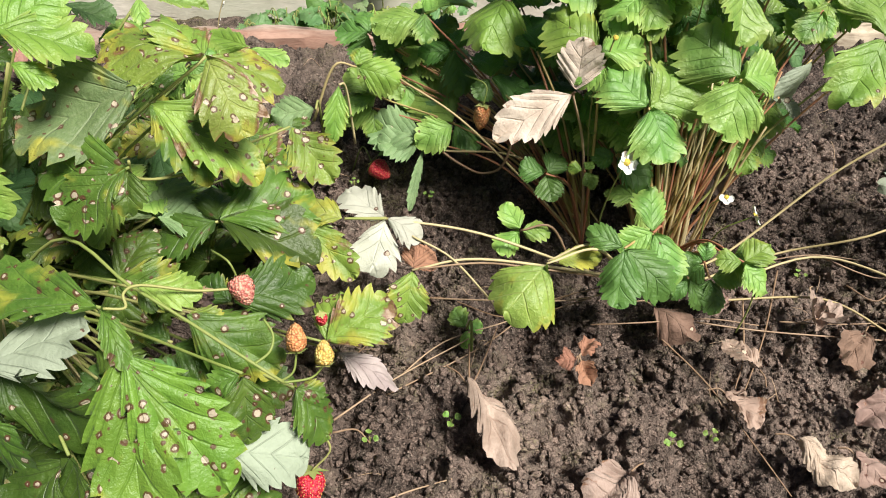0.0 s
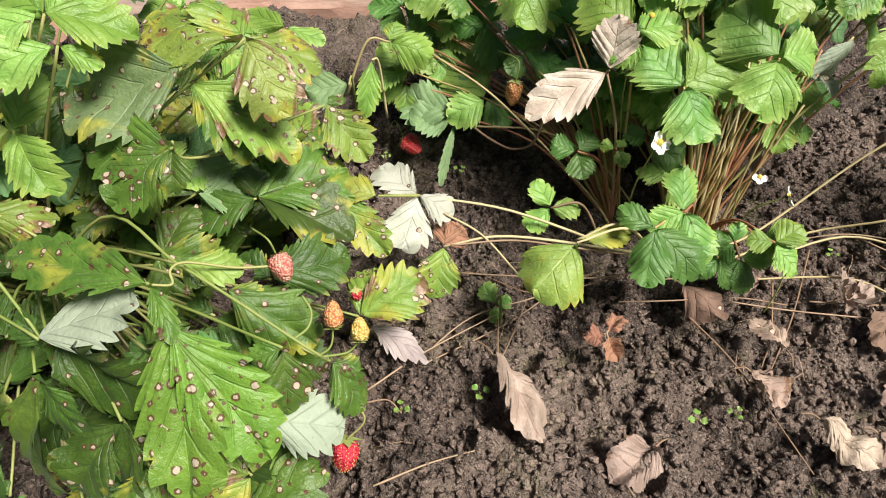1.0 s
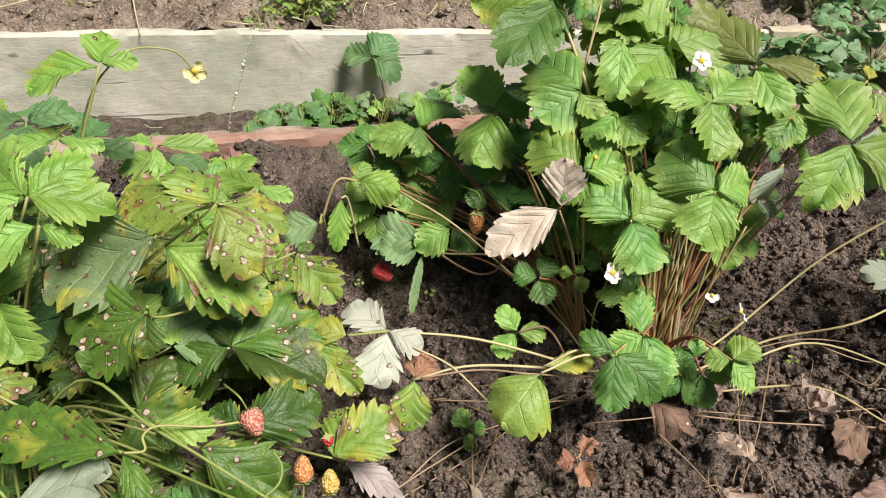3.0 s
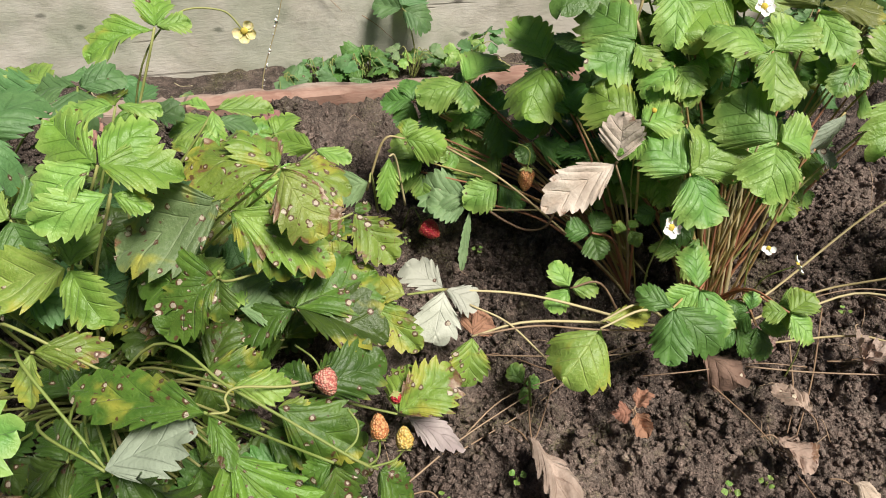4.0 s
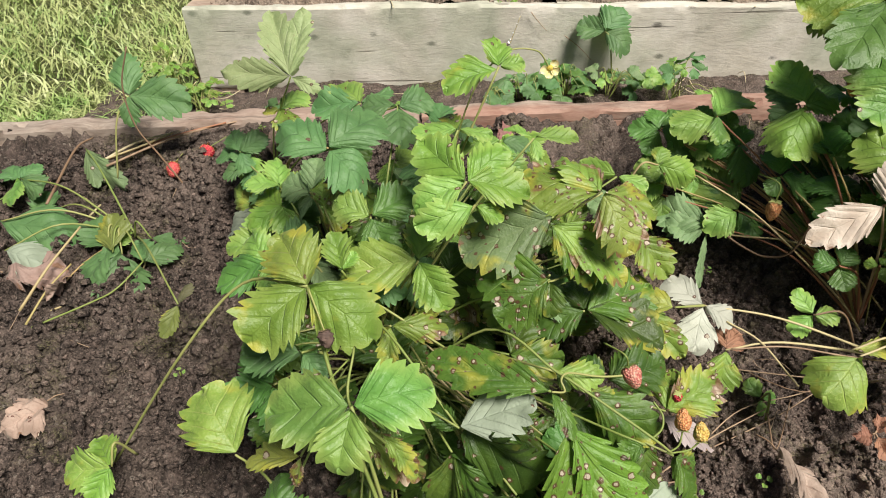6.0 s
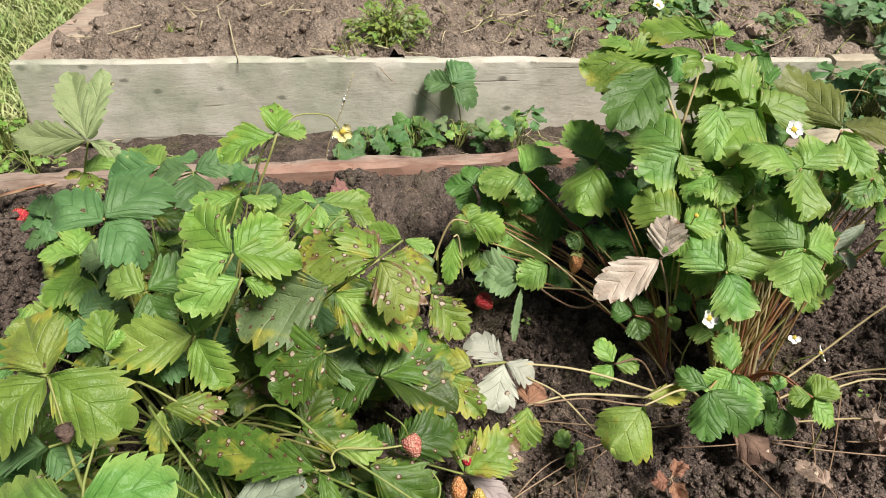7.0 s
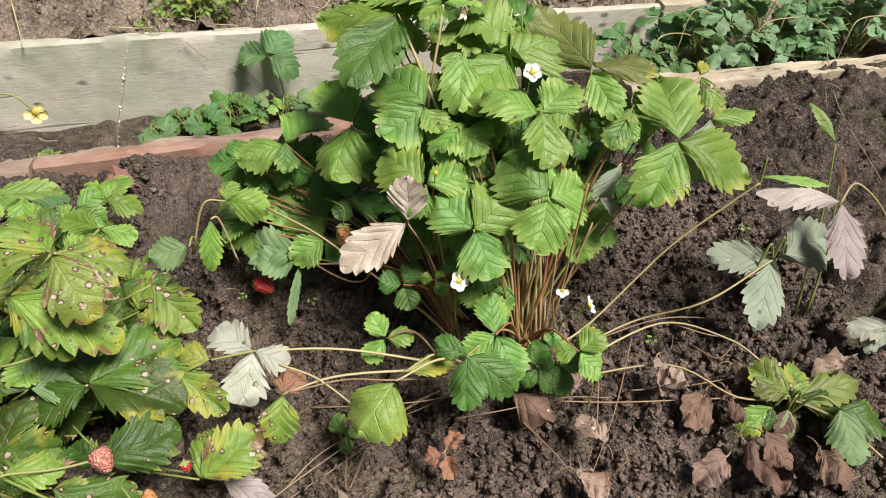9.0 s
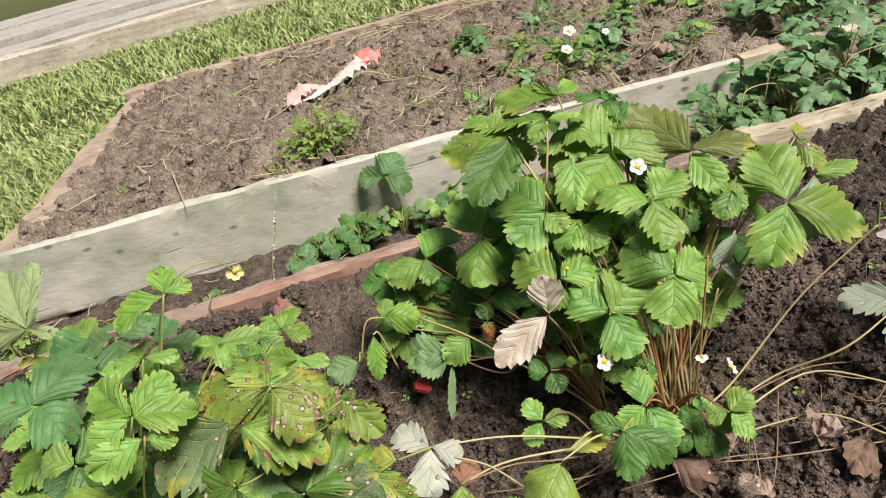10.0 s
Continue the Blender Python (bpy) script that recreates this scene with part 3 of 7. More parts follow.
        if stalk_points:
            self.stalk("stalk", list(stalk_points) + [np.asarray(at, float) - f * 0.002], None, 0.0009, 0.0007, parent=ob)
        return ob


STALKGREEN = stalk_material("calyx_green", (0.22, 0.32, 0.07), (0.38, 0.40, 0.14))


# smooth and cellular noise on arrays
def lattice(ix, iy, seed):
    h = (ix.astype(np.int64) * 374761393 + iy.astype(np.int64) * 668265263 + seed * 1442695041) & 0xFFFFFFFF
    h = ((h ^ (h >> 13)) * 1274126177) & 0xFFFFFFFF
    return ((h ^ (h >> 16)) & 0xFFFFFF) / float(0xFFFFFF)


def soft_noise(x, y, scale, seed):
    x, y = x * scale, y * scale
    ix, iy = np.floor(x), np.floor(y)
    fx, fy = x - ix, y - iy
    fx, fy = fx * fx * (3 - 2 * fx), fy * fy * (3 - 2 * fy)
    a, b = lattice(ix, iy, seed), lattice(ix + 1, iy, seed)
    c, d = lattice(ix, iy + 1, seed), lattice(ix + 1, iy + 1, seed)
    return (a * (1 - fx) + b * fx) * (1 - fy) + (c * (1 - fx) + d * fx) * fy - 0.5


def clods(x, y, cell, seed):
    """Rounded lumps, 0 to 1, one to a cell."""
    gx, gy = x / cell, y / cell
    ix, iy = np.floor(gx), np.floor(gy)
    best = np.zeros_like(gx)
    for dx in (-1, 0, 1):
        for dy in (-1, 0, 1):
            jx, jy = ix + dx, iy + dy
            cx, cy = jx + lattice(jx, jy, seed), jy + lattice(jx, jy, seed + 1)
            r = 0.35 + 0.5 * lattice(jx, jy, seed + 2)
            tall = 0.35 + 0.65 * lattice(jx, jy, seed + 3)
            d2 = ((gx - cx) ** 2 + (gy - cy) ** 2) / (r * r)
            best = np.maximum(best, tall * np.sqrt(np.maximum(0, 1 - d2)))
    return best


def soil_z(x, y):
    """The height of the front bed: a bank that rises to its plank."""
    x, y = np.asarray(x, float), np.asarray(y, float)
    z = -0.014 + 0.170 * np.clip(y, -0.6, 0.62) + 0.012 * soft_noise(x, y, 7.0, 3)
    # banked up against the pale timber
    z += 0.028 * np.clip((x - 0.50) / 0.3, 0, 1) * np.clip((y - 0.36) / 0.2, 0, 1)
    # a hollow beside the upright clump
    z -= 0.022 * np.exp(-(((x + 0.01) / 0.10) ** 2 + ((y - 0.20) / 0.07) ** 2))
    return z


def back_z(x, y):
    return 0.138 + 0.03 * soft_noise(x, y, 3.0, 8) - 0.025 * np.asarray(x, float)


def grid(name, x0, x1, y0, y1, step, height, mat):
    nx, ny = int((x1 - x0) / step) + 1, int((y1 - y0) / step) + 1
    X, Y = np.meshgrid(np.linspace(x0, x1, nx), np.linspace(y0, y1, ny))
    Z = height(X, Y)
    co = np.stack([X, Y, Z], -1).reshape(-1, 3)
    i = (np.arange(ny - 1)[:, None] * nx + np.arange(nx - 1)[None, :]).ravel()
    quads = np.stack([i, i + 1, i + nx + 1, i + nx], 1)
    me = bpy.data.meshes.new(name)
    me.vertices.add(len(co))
    me.vertices.foreach_set("co", co.astype(np.float32).ravel())
    me.loops.add(quads.size)
    me.loops.foreach_set("vertex_index", quads.astype(np.int32).ravel())
    me.polygons.add(len(quads))
    me.polygons.foreach_set("loop_start", np.arange(0, quads.size, 4, dtype=np.int32))
    me.update(calc_edges=True)
    me.polygons.foreach_set("use_smooth", [True] * len(quads))
    me.materials.append(mat)
    return me


def rough_soil(x, y):
    h = soil_z(x, y)
    wx, wy = x + 0.022 * soft_noise(x, y, 33, 21) + 0.006 * soft_noise(x, y, 120, 25), y + 0.022 * soft_noise(x, y, 33, 22) + 0.006 * soft_noise(x, y, 120, 26)
    patch = 0.55 + 0.9 * np.clip(soft_noise(x, y, 9.0, 19) + 0.5, 0, 1)
    h = h + patch * (0.028 * clods(wx, wy, 0.062, 31) + 0.014 * clods(wx + 3, wy, 0.027, 41)) + 0.0055 * clods(wx, wy + 5, 0.0135, 51)
    for size, tall, seed in ((42, 0.016, 61), (85, 0.012, 62), (170, 0.006, 63), (300, 0.003, 64)):
        h = h + tall * (0.35 - 2.0 * np.abs(soft_noise(wx, wy, size, seed)))
    h = h + 0.008 * soft_noise(x, y, 60, 65) - 0.030
    return np.where(y > 0.585, np.minimum(h, 0.088 + 0.012 * (x > 0.6) - 0.6 * (y - 0.585)), h)


def rough_back(x, y):
    wx, wy = x + 0.02 * soft_noise(x, y, 25, 23), y + 0.02 * soft_noise(x, y, 25, 24)
    fall = 0.35 * np.maximum(0, 1.02 - y)
    h = back_z(x, y) - fall + 0.042 * clods(wx, wy, 0.085, 71) + 0.020 * clods(wx, wy + 3, 0.036, 81)
    for size, tall, seed in ((16, 0.022, 91), (38, 0.016, 92), (75, 0.008, 93)):
        h = h + tall * (0.35 - 2.0 * np.abs(soft_noise(wx, wy, size, seed)))
    return h - 0.018


def beam(name, x0, x1, y0, y1, z0, z1, mat, seed, slope=0.0, wear=0.004, step=0.012):
    """A weathered timber along x: rounded, dented and chipped edges, faces that wander along the grain."""
    n = max(4, int((x1 - x0) / step))
    r = 0.005
    corners = [((y0, z0), (y1, z0)), ((y1, z0), (y1, z1)), ((y1, z1), (y0, z1)), ((y0, z1), (y0, z0))]
    ring, edge = [], []
    for p, q in corners:
        p, q = np.array(p), np.array(q)
        ln = np.linalg.norm(q - p)
        d = (q - p) / ln
        m = min(12, max(3, int(ln / 0.014)))
        for k in range(m + 1):
            ring.append(p + d * (r + (ln - 2 * r) * k / m))
            edge.append(1.0 if k in (0, m) else 0.0)
    ring, edge = np.array(ring), np.array(edge)
    k = len(ring)
    X = np.repeat(np.linspace(x0, x1, n + 1)[:, None], k, 1)
    Y, Z = np.broadcast_to(ring[:, 0], X.shape), np.broadcast_to(ring[:, 1], X.shape)
    u = np.broadcast_to(np.arange(k) * 0.012, X.shape)
    top = np.broadcast_to((ring[:, 1] > z1 - 0.002).astype(float), X.shape)
    long = 1.6 * soft_noise(X + seed, 0 * X + 3.1, 2.2, seed)
    dy = wear * (long + 1.1 * soft_noise(X + seed, u, 9, seed + 1) + 0.7 * soft_noise(X * 0.25 + seed, u, 150, seed + 2))
    dz = wear * (long * 0.8 + 1.0 * soft_noise(X + seed, u, 11, seed + 3) + 0.6 * soft_noise(X + seed, u, 55, seed + 4)) * (0.3 + 0.7 * top)
    chip = 3.2 * wear * np.maximum(0, soft_noise(X + seed, u, 26, seed + 5) + 0.4 * soft_noise(X + seed, u, 90, seed + 6) - 0.08) * (0.25 + edge) * top
    mid = 0.5 * (y0 + y1)
    co = np.stack([X, Y + dy + chip * np.sign(mid - Y), Z + dz - chip + slope * X], -1).reshape(-1, 3)
    faces = []
    for i in range(n):
        for j in range(k):
            a, b = i * k + j, i * k + (j + 1) % k
            faces.append((a, a + k, b + k, b))
    faces.append(tuple(range(k)))
    faces.append(tuple(range(n * k, (n + 1) * k))[::-1])
    me = mesh_of(name, co, faces, mat)
    me.set_sharp_from_angle(angle=radians(36))
    return me


def turned(me, at, degrees):
    me.transform(pose(*at, 0, 0, degrees))
    return me


# ---- setting ----
NEAR = (-0.36, 0.56, -0.20, 0.33)


def outer_soil(x, y):
    """The bed, a little lower where the finer sheet of its middle covers it."""
    inside = (x > NEAR[0] + 0.01) & (x < NEAR[1] - 0.01) & (y > NEAR[2] + 0.01) & (y < NEAR[3] - 0.01)
    return rough_soil(x, y) - 0.02 * inside


tagged(new("soil_bed_middle", grid("soil_bed_middle", *NEAR, 0.0026, rough_soil, SOIL)), "dark crumbly garden soil with clods and bits of moss", "soil", kind="structure")
bed_soil = tagged(new("soil_bed", grid("soil_bed", -1.2, 1.1, -0.26, 0.605, 0.0047, outer_soil, SOIL)), "dark crumbly garden soil with clods and bits of moss", "soil", kind="structure")


def far_ground(x, y):
    z = -0.03 + 0.02 * soft_noise(x, y, 1.3, 5)
    z = np.where((y < 0.62) & (x > -1.3), -0.14, z)
    inward = np.clip(np.minimum(np.minimum(x + 4.0, 5.0 - x), 9.0 - y) / 0.8, 0, 1)
    return -0.17 + (z + 0.17) * inward


ground = tagged(new("ground", grid("ground", -4.0, 5.0, -3.0, 9.0, 0.06, far_ground, EARTH)), "mossy lawn earth with short grass round the beds", "ground", kind="structure")
tagged(new("ground_far", grid("ground_far", -400, 400, -400, 400, 20.0, lambda x, y: -0.16 + 0 * x, EARTH)), "level green ground reaching out to the horizon", "ground", kind="structure")
tagged(new("soil_back_bed", grid("soil_back_bed", -0.93, 2.2, 0.955, 2.48, 0.009, rough_back, SOIL_BACK)), "dry brown dug soil of the raised back bed", "soil", kind="structure")


def alley_z(x, y):
    return -0.012 + 0.03 * soft_noise(x, y, 9, 15) + 0.01 * clods(x, y, 0.03, 17)


tagged(new("soil_alley", grid("soil_alley", -1.2, 2.2, 0.60, 0.96, 0.008, alley_z, SOIL)), "narrow strip of weedy soil between two planks", "soil", kind="structure")
tagged(new("plank_front", beam("plank_front", -0.47, 0.5, 0.588, 0.626, -0.03, 0.094, REDWOOD, 3, 0.004, 0.007)), "weathered reddish plank edging the strawberry bed", "plank", kind="structure")
tagged(new("plank_front_left", beam("plank_front_left", -1.3, -0.475, 0.585, 0.632, -0.03, 0.091, OLDPLANK, 9, 0.004, 0.008)), "faded brown weathered plank edging the strawberry bed", "plank", kind="structure")
tagged(new("plank_right", beam("plank_right", 0.505, 2.4, 0.575, 0.632, -0.03, 0.103, PALEWOOD, 4, 0.0, 0.012)), "pale split timber edging the strawberry bed", "plank", kind="structure")
tagged(new("board_back_bed", beam("board_back_bed", -0.985, 0.75, 0.94, 0.966, -0.03, 0.149, GREYWOOD, 5, -0.027)), "weathered grey-green board along the raised back bed", "board", kind="structure")
tagged(new("board_back_bed_right", beam("board_back_bed_right", 0.755, 1.6, 0.93, 0.975, -0.03, 0.148, PALEWOOD, 6, -0.02)), "pale rotten board along the raised back bed", "board", kind="structure")
tagged(new("board_bed_end", turned(beam("board_bed_end", 0.0, 1.5, -0.125, -0.035, -0.03, 0.172, BROWNWOOD, 7, 0.0, 0.012), (-1.03, 0.945, 0), 91)), "brown weathered board closing the end of the back bed", "board", kind="structure")
tagged(new("board_back_bed_far", beam("board_back_bed_far", -1.05, 2.4, 2.44, 2.50, -0.03, 0.185, BROWNWOOD, 8, 0.0, 0.012)), "weathered board along the far side of the back bed", "board", kind="structure")


# ---- litter helpers ----
def dead_leaf(base, tip, wide, mat, label, normal, **more):
    mid = (np.asarray(base) + np.asarray(tip)) / 2
    length = np.linalg.norm(np.asarray(tip) - base)
    shape = dict(fold=LEAF_RNG.uniform(0.2, 0.6), droop=0.15, pleat=0.10, tooth=0.06, teeth=7, twist=LEAF_RNG.normal(0, 0.6), lobes=0.2, cup=LEAF_RNG.uniform(-0.9, 0.3))
    shape.update(more)
    v, f, uv = leaflet_data(np.asarray(base) - mid, np.asarray(tip) - mid, wide * length, normal, LEAF_RNG, **shape)
    # crumpled by drying
    for amount, wave in ((0.085, 0.55), (0.055, 0.26), (0.03, 0.13)):
        k = LEAF_RNG.normal(0, 1, (3, 3)) * 3.6 / (wave * length)
        turn = LEAF_RNG.uniform(0, 6.28, 3)
        v = v + amount * length * np.sin(v @ k.T + turn) * (0.25, 0.25, 0.9)
    ob = new("dead_leaf", mesh_of("dead_leaf", v, f, mat, uvs=uv))
    ob.location = mid + np.array((0, 0, 0.006))
    tail, away = np.asarray(base) - mid, unit(np.asarray(base) - np.asarray(tip))
    bend = np.cross(away, (0, 0, 1)) * LEAF_RNG.normal(0, 0.12)
    part("leaf_stem", tube("leaf_stem", [tail - away * 0.01 * length, tail + (away + bend) * 0.16 * length, tail + (away + 3 * bend) * 0.32 * length - np.array((0, 0, 0.004))], 0.0009, 0.0007, DRYSTALK, 5), ob)
    return tagged(ob, label, "dead leaf", "dead leaves on the soil")


def seedling(at, size):
    """Two or three tiny round leaves on a short stem."""
    p = Plant(at, "tiny green seedling sprouting from the soil", "seedling", "seedling", "seedlings in the bed")
    for k in range(3):
        a = 2.1 * k + at[0] * 40
        joint = np.asarray(at) + (0.001 * math.cos(a), 0.001 * math.sin(a), 0.006)
        p.leaf(joint, [joint + np.array((math.cos(a), math.sin(a), 0.25)) * size], FRESH, wide=0.8, normal=(0, -0.3, 1), r=0.0005, bow=0.0, root=at, teeth=4, cols=3, sub=2, tooth=0.05)


def twig(points):
    p = np.asarray(points[0])
    ob = new("twig", tube("twig", [np.asarray(q) - p for q in points], 0.0010, 0.0006, DRYSTALK, 5))
    ob.location = p
    return tagged(ob, "thin dry brown twig lying across the soil", "twig", "dry twigs on the soil")


def weed(at, spread, count, size, mat, label, rise=0.06, lobes=0.0, seed=0, name="weed", stems=None, wide=0.75, flat=0.0):
    """A low weed: leaves of three on thin stems round one root."""
    w = Plant(at, label, name, name, "weeds between the beds")
    r = np.random.default_rng(seed)
    for k in range(count):
        a, d = r.uniform(0, 6.28), spread * math.sqrt(r.random())
        j = np.asarray(at) + (d * math.cos(a), d * math.sin(a), rise * (0.35 + 0.65 * r.random()) * (1 - 0.4 * d / spread))
        w.auto(j, size * (0.7 + 0.6 * r.random()), r.uniform(0, 360), mat[k % len(mat)], normal=(r.normal(0, 0.25), -0.25 + r.normal(0, 0.25), 1), stalk=stems or STALK, r=0.0009, teeth=4, cols=3, sub=2, lobes=lobes, wide=wide, tooth=0.2)
    return w


def blades(name, xs, ys, zs, heights, widths, lean, mat, rng):
    """Grass blades, each a bent strip of three faces, joined into one mesh."""
    n = len(xs)
    a = rng.uniform(0, 2 * math.pi, n)
    dx, dy = np.cos(a), np.sin(a)
    b = a + rng.normal(0, 1.2, n)
    lx, ly = np.cos(b) * lean * heights, np.sin(b) * lean * heights
    co = np.zeros((n, 5, 3))
    for k, (h, w, l) in enumerate(((0, -1, 0), (0, 1, 0), (0.55, -0.8, 0.3), (0.55, 0.8, 0.3), (1, 0, 1))):
        co[:, k, 0] = xs + dx * widths * w * 0.5 + lx * l
        co[:, k, 1] = ys + dy * widths * w * 0.5 + ly * l
        co[:, k, 2] = zs + heights * h * (1 - 0.25 * l)
    base = np.arange(n)[:, None] * 5
    quads = base + np.array([[0, 1, 3, 2]])
    tris = base + np.array([[2, 3, 4]])
    me = bpy.data.meshes.new(name)
    me.vertices.add(n * 5)
    me.vertices.foreach_set("co", co.astype(np.float32).ravel())
    loops = np.concatenate([quads, tris], 1).astype(np.int32)
    me.loops.add(loops.size)
    me.loops.foreach_set("vertex_index", loops.ravel())
    me.polygons.add(2 * n)
    starts = (np.arange(n)[:, None] * 7 + np.array([[0, 4]])).astype(np.int32)
    me.polygons.foreach_set("loop_start", starts.ravel())
    me.update(calc_edges=True)
    me.materials.append(mat)
    return me


def lumps(name, xs, ys, zs, sizes, mat, rng):
    """Loose crumbs of soil: small uneven blobs, joined into one mesh."""
    t = (1 + 5 ** 0.5) / 2
    ico = np.array([(-1, t, 0), (1, t, 0), (-1, -t, 0), (1, -t, 0), (0, -1, t), (0, 1, t), (0, -1, -t), (0, 1, -t), (t, 0, -1), (t, 0, 1), (-t, 0, -1), (-t, 0, 1)]) / 1.9
    tri = np.array([(0, 11, 5), (0, 5, 1), (0, 1, 7), (0, 7, 10), (0, 10, 11), (1, 5, 9), (5, 11, 4), (11, 10, 2), (10, 7, 6), (7, 1, 8), (3, 9, 4), (3, 4, 2), (3, 2, 6), (3, 6, 8), (3, 8, 9), (4, 9, 5), (2, 4, 11), (6, 2, 10), (8, 6, 7), (9, 8, 1)])
    n = len(xs)
    co = ico[None] * sizes[:, None, None] * 0.5 * rng.uniform(0.35, 1.6, (n, 12, 1)) * rng.uniform(0.55, 1.4, (n, 1, 3))
    co += np.stack([xs, ys, zs], -1)[:, None, :]
    faces = (np.arange(n)[:, None, None] * 12 + tri[None]).reshape(-1, 3)
    me = bpy.data.meshes.new(name)
    me.vertices.add(n * 12)
    me.vertices.foreach_set("co", co.astype(np.float32).ravel())
    me.loops.add(faces.size)
    me.loops.foreach_set("vertex_index", faces.astype(np.int32).ravel())
    me.polygons.add(len(faces))
    me.polygons.foreach_set("loop_start", np.arange(0, faces.size, 3, dtype=np.int32))
    me.update(calc_edges=True)
    me.polygons.foreach_set("use_smooth", [True] * len(faces))
    me.materials.append(mat)
    return me


# ---- strawberry plants ----
# the upright clump
clump = Plant((0.150, 0.128, 0.004), "bushy upright strawberry plant with fresh pleated leaves and white flowers", folds=(0.05, 0.32), widen=1.0, form=dict(teeth=8, tooth=0.15, pleat=0.062))
clump.leaf((0.079, 0.099, 0.209), [(0.089, 0.060, 0.178), (0.048, 0.131, 0.234), (0.131, 0.124, 0.229)], [MID, MID, FRESH], normal=(0.000, -0.620, 0.780), stalk=REDSTALK, wide=1.058, fold=0.3)
clump.leaf((0.150, 0.092, 0.237), [(0.127, 0.054, 0.208), (0.116, 0.133, 0.267), (0.191, 0.097, 0.241)], [FRESH, MID, FRESH], normal=(0.000, -0.600, 0.800), stalk=REDSTALK, wide=1.026)
clump.leaf((0.160, 0.150, 0.296), [(0.156, 0.106, 0.263), (0.112, 0.178, 0.317), (0.200, 0.174, 0.314)], FRESH, normal=(0.000, -0.600, 0.800), stalk=REDSTALK, wide=0.95)
clump.leaf((0.157, 0.245, 0.322), [(0.095, 0.196, 0.298), (0.121, 0.311, 0.355), (0.228, 0.266, 0.332)], [BRIGHT, FRESH, FRESH], normal=(0.000, -0.450, 0.900), stalk=STALK, wide=1.026)
clump.leaf((0.302, 0.131, 0.255), [(0.319, 0.206, 0.304), (0.251, 0.081, 0.225), (0.384, 0.098, 0.228)], [FRESH, BRIGHT, BRIGHT], normal=(0.050, -0.550, 0.830), stalk=STALK, wide=0.74, fold=0.3)
clump.leaf((0.236, 0.208, 0.309), [(0.321, 0.229, 0.321), (0.245, 0.157, 0.279), (0.208, 0.290, 0.356)], [OLIVE, FRESH, OLIVE], normal=(0.000, -0.500, 0.860), stalk=REDSTALK, wide=0.66, fold=0.15)
clump.leaf((0.058, 0.209, 0.289), [(0.026, 0.258, 0.321), (0.008, 0.187, 0.274), (0.070, 0.183, 0.272)], [MID, MID, FRESH], normal=(0.000, -0.550, 0.830), stalk=STALK, wide=0.972)
clump.leaf((-0.013, 0.265, 0.253), [(-0.043, 0.216, 0.216), (-0.028, 0.312, 0.289), (0.028, 0.277, 0.262)], [BRIGHT, FRESH, DARK], normal=(0.000, -0.600, 0.800), stalk=REDSTALK, wide=0.918, root=(0.072, 0.152, 0.020))
clump.leaf((-0.088, 0.313, 0.217), [(-0.144, 0.301, 0.212), (-0.089, 0.276, 0.203), (-0.040, 0.366, 0.237)], [FRESH, MID, FRESH], normal=(0.000, -0.350, 0.930), stalk=REDSTALK, wide=0.778, root=(0.072, 0.152, 0.020))
clump.leaf((0.042, 0.140, 0.241), [(0.006, 0.175, 0.267), (0.023, 0.118, 0.225), (0.084, 0.147, 0.246)], [BRIGHT, FRESH, FRESH], normal=(0.000, -0.600, 0.800), stalk=REDSTALK, wide=0.972, root=(0.072, 0.152, 0.020))
clump.leaf((0.090, 0.053, 0.111), [(0.055, 0.043, 0.104), (0.105, 0.014, 0.082), (0.094, 0.087, 0.137)], [FRESH, MID, MID], normal=(0.000, -0.600, 0.800), stalk=REDSTALK, wide=0.8)
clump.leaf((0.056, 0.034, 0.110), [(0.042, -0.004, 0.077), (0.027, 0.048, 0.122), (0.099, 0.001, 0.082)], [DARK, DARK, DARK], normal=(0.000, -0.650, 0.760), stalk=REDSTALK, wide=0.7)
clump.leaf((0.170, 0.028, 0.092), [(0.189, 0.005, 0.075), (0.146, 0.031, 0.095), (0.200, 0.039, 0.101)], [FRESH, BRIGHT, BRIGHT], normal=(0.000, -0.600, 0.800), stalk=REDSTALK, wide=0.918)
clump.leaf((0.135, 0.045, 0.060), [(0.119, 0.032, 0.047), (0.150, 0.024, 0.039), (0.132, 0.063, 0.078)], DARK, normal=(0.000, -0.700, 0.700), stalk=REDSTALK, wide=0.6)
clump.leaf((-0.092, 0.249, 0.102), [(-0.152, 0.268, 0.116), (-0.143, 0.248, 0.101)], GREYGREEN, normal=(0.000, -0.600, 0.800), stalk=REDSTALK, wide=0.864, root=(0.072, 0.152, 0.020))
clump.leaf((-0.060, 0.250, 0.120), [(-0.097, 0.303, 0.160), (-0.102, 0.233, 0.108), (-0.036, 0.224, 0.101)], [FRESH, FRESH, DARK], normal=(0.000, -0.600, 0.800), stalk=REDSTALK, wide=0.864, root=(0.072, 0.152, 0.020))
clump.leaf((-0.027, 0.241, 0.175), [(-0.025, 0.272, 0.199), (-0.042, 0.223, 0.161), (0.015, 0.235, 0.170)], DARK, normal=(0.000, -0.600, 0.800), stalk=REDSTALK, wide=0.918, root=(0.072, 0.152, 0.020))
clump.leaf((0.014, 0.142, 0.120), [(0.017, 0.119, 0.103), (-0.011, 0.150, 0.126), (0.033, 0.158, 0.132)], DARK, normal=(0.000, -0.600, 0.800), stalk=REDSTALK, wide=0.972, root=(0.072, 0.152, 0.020))
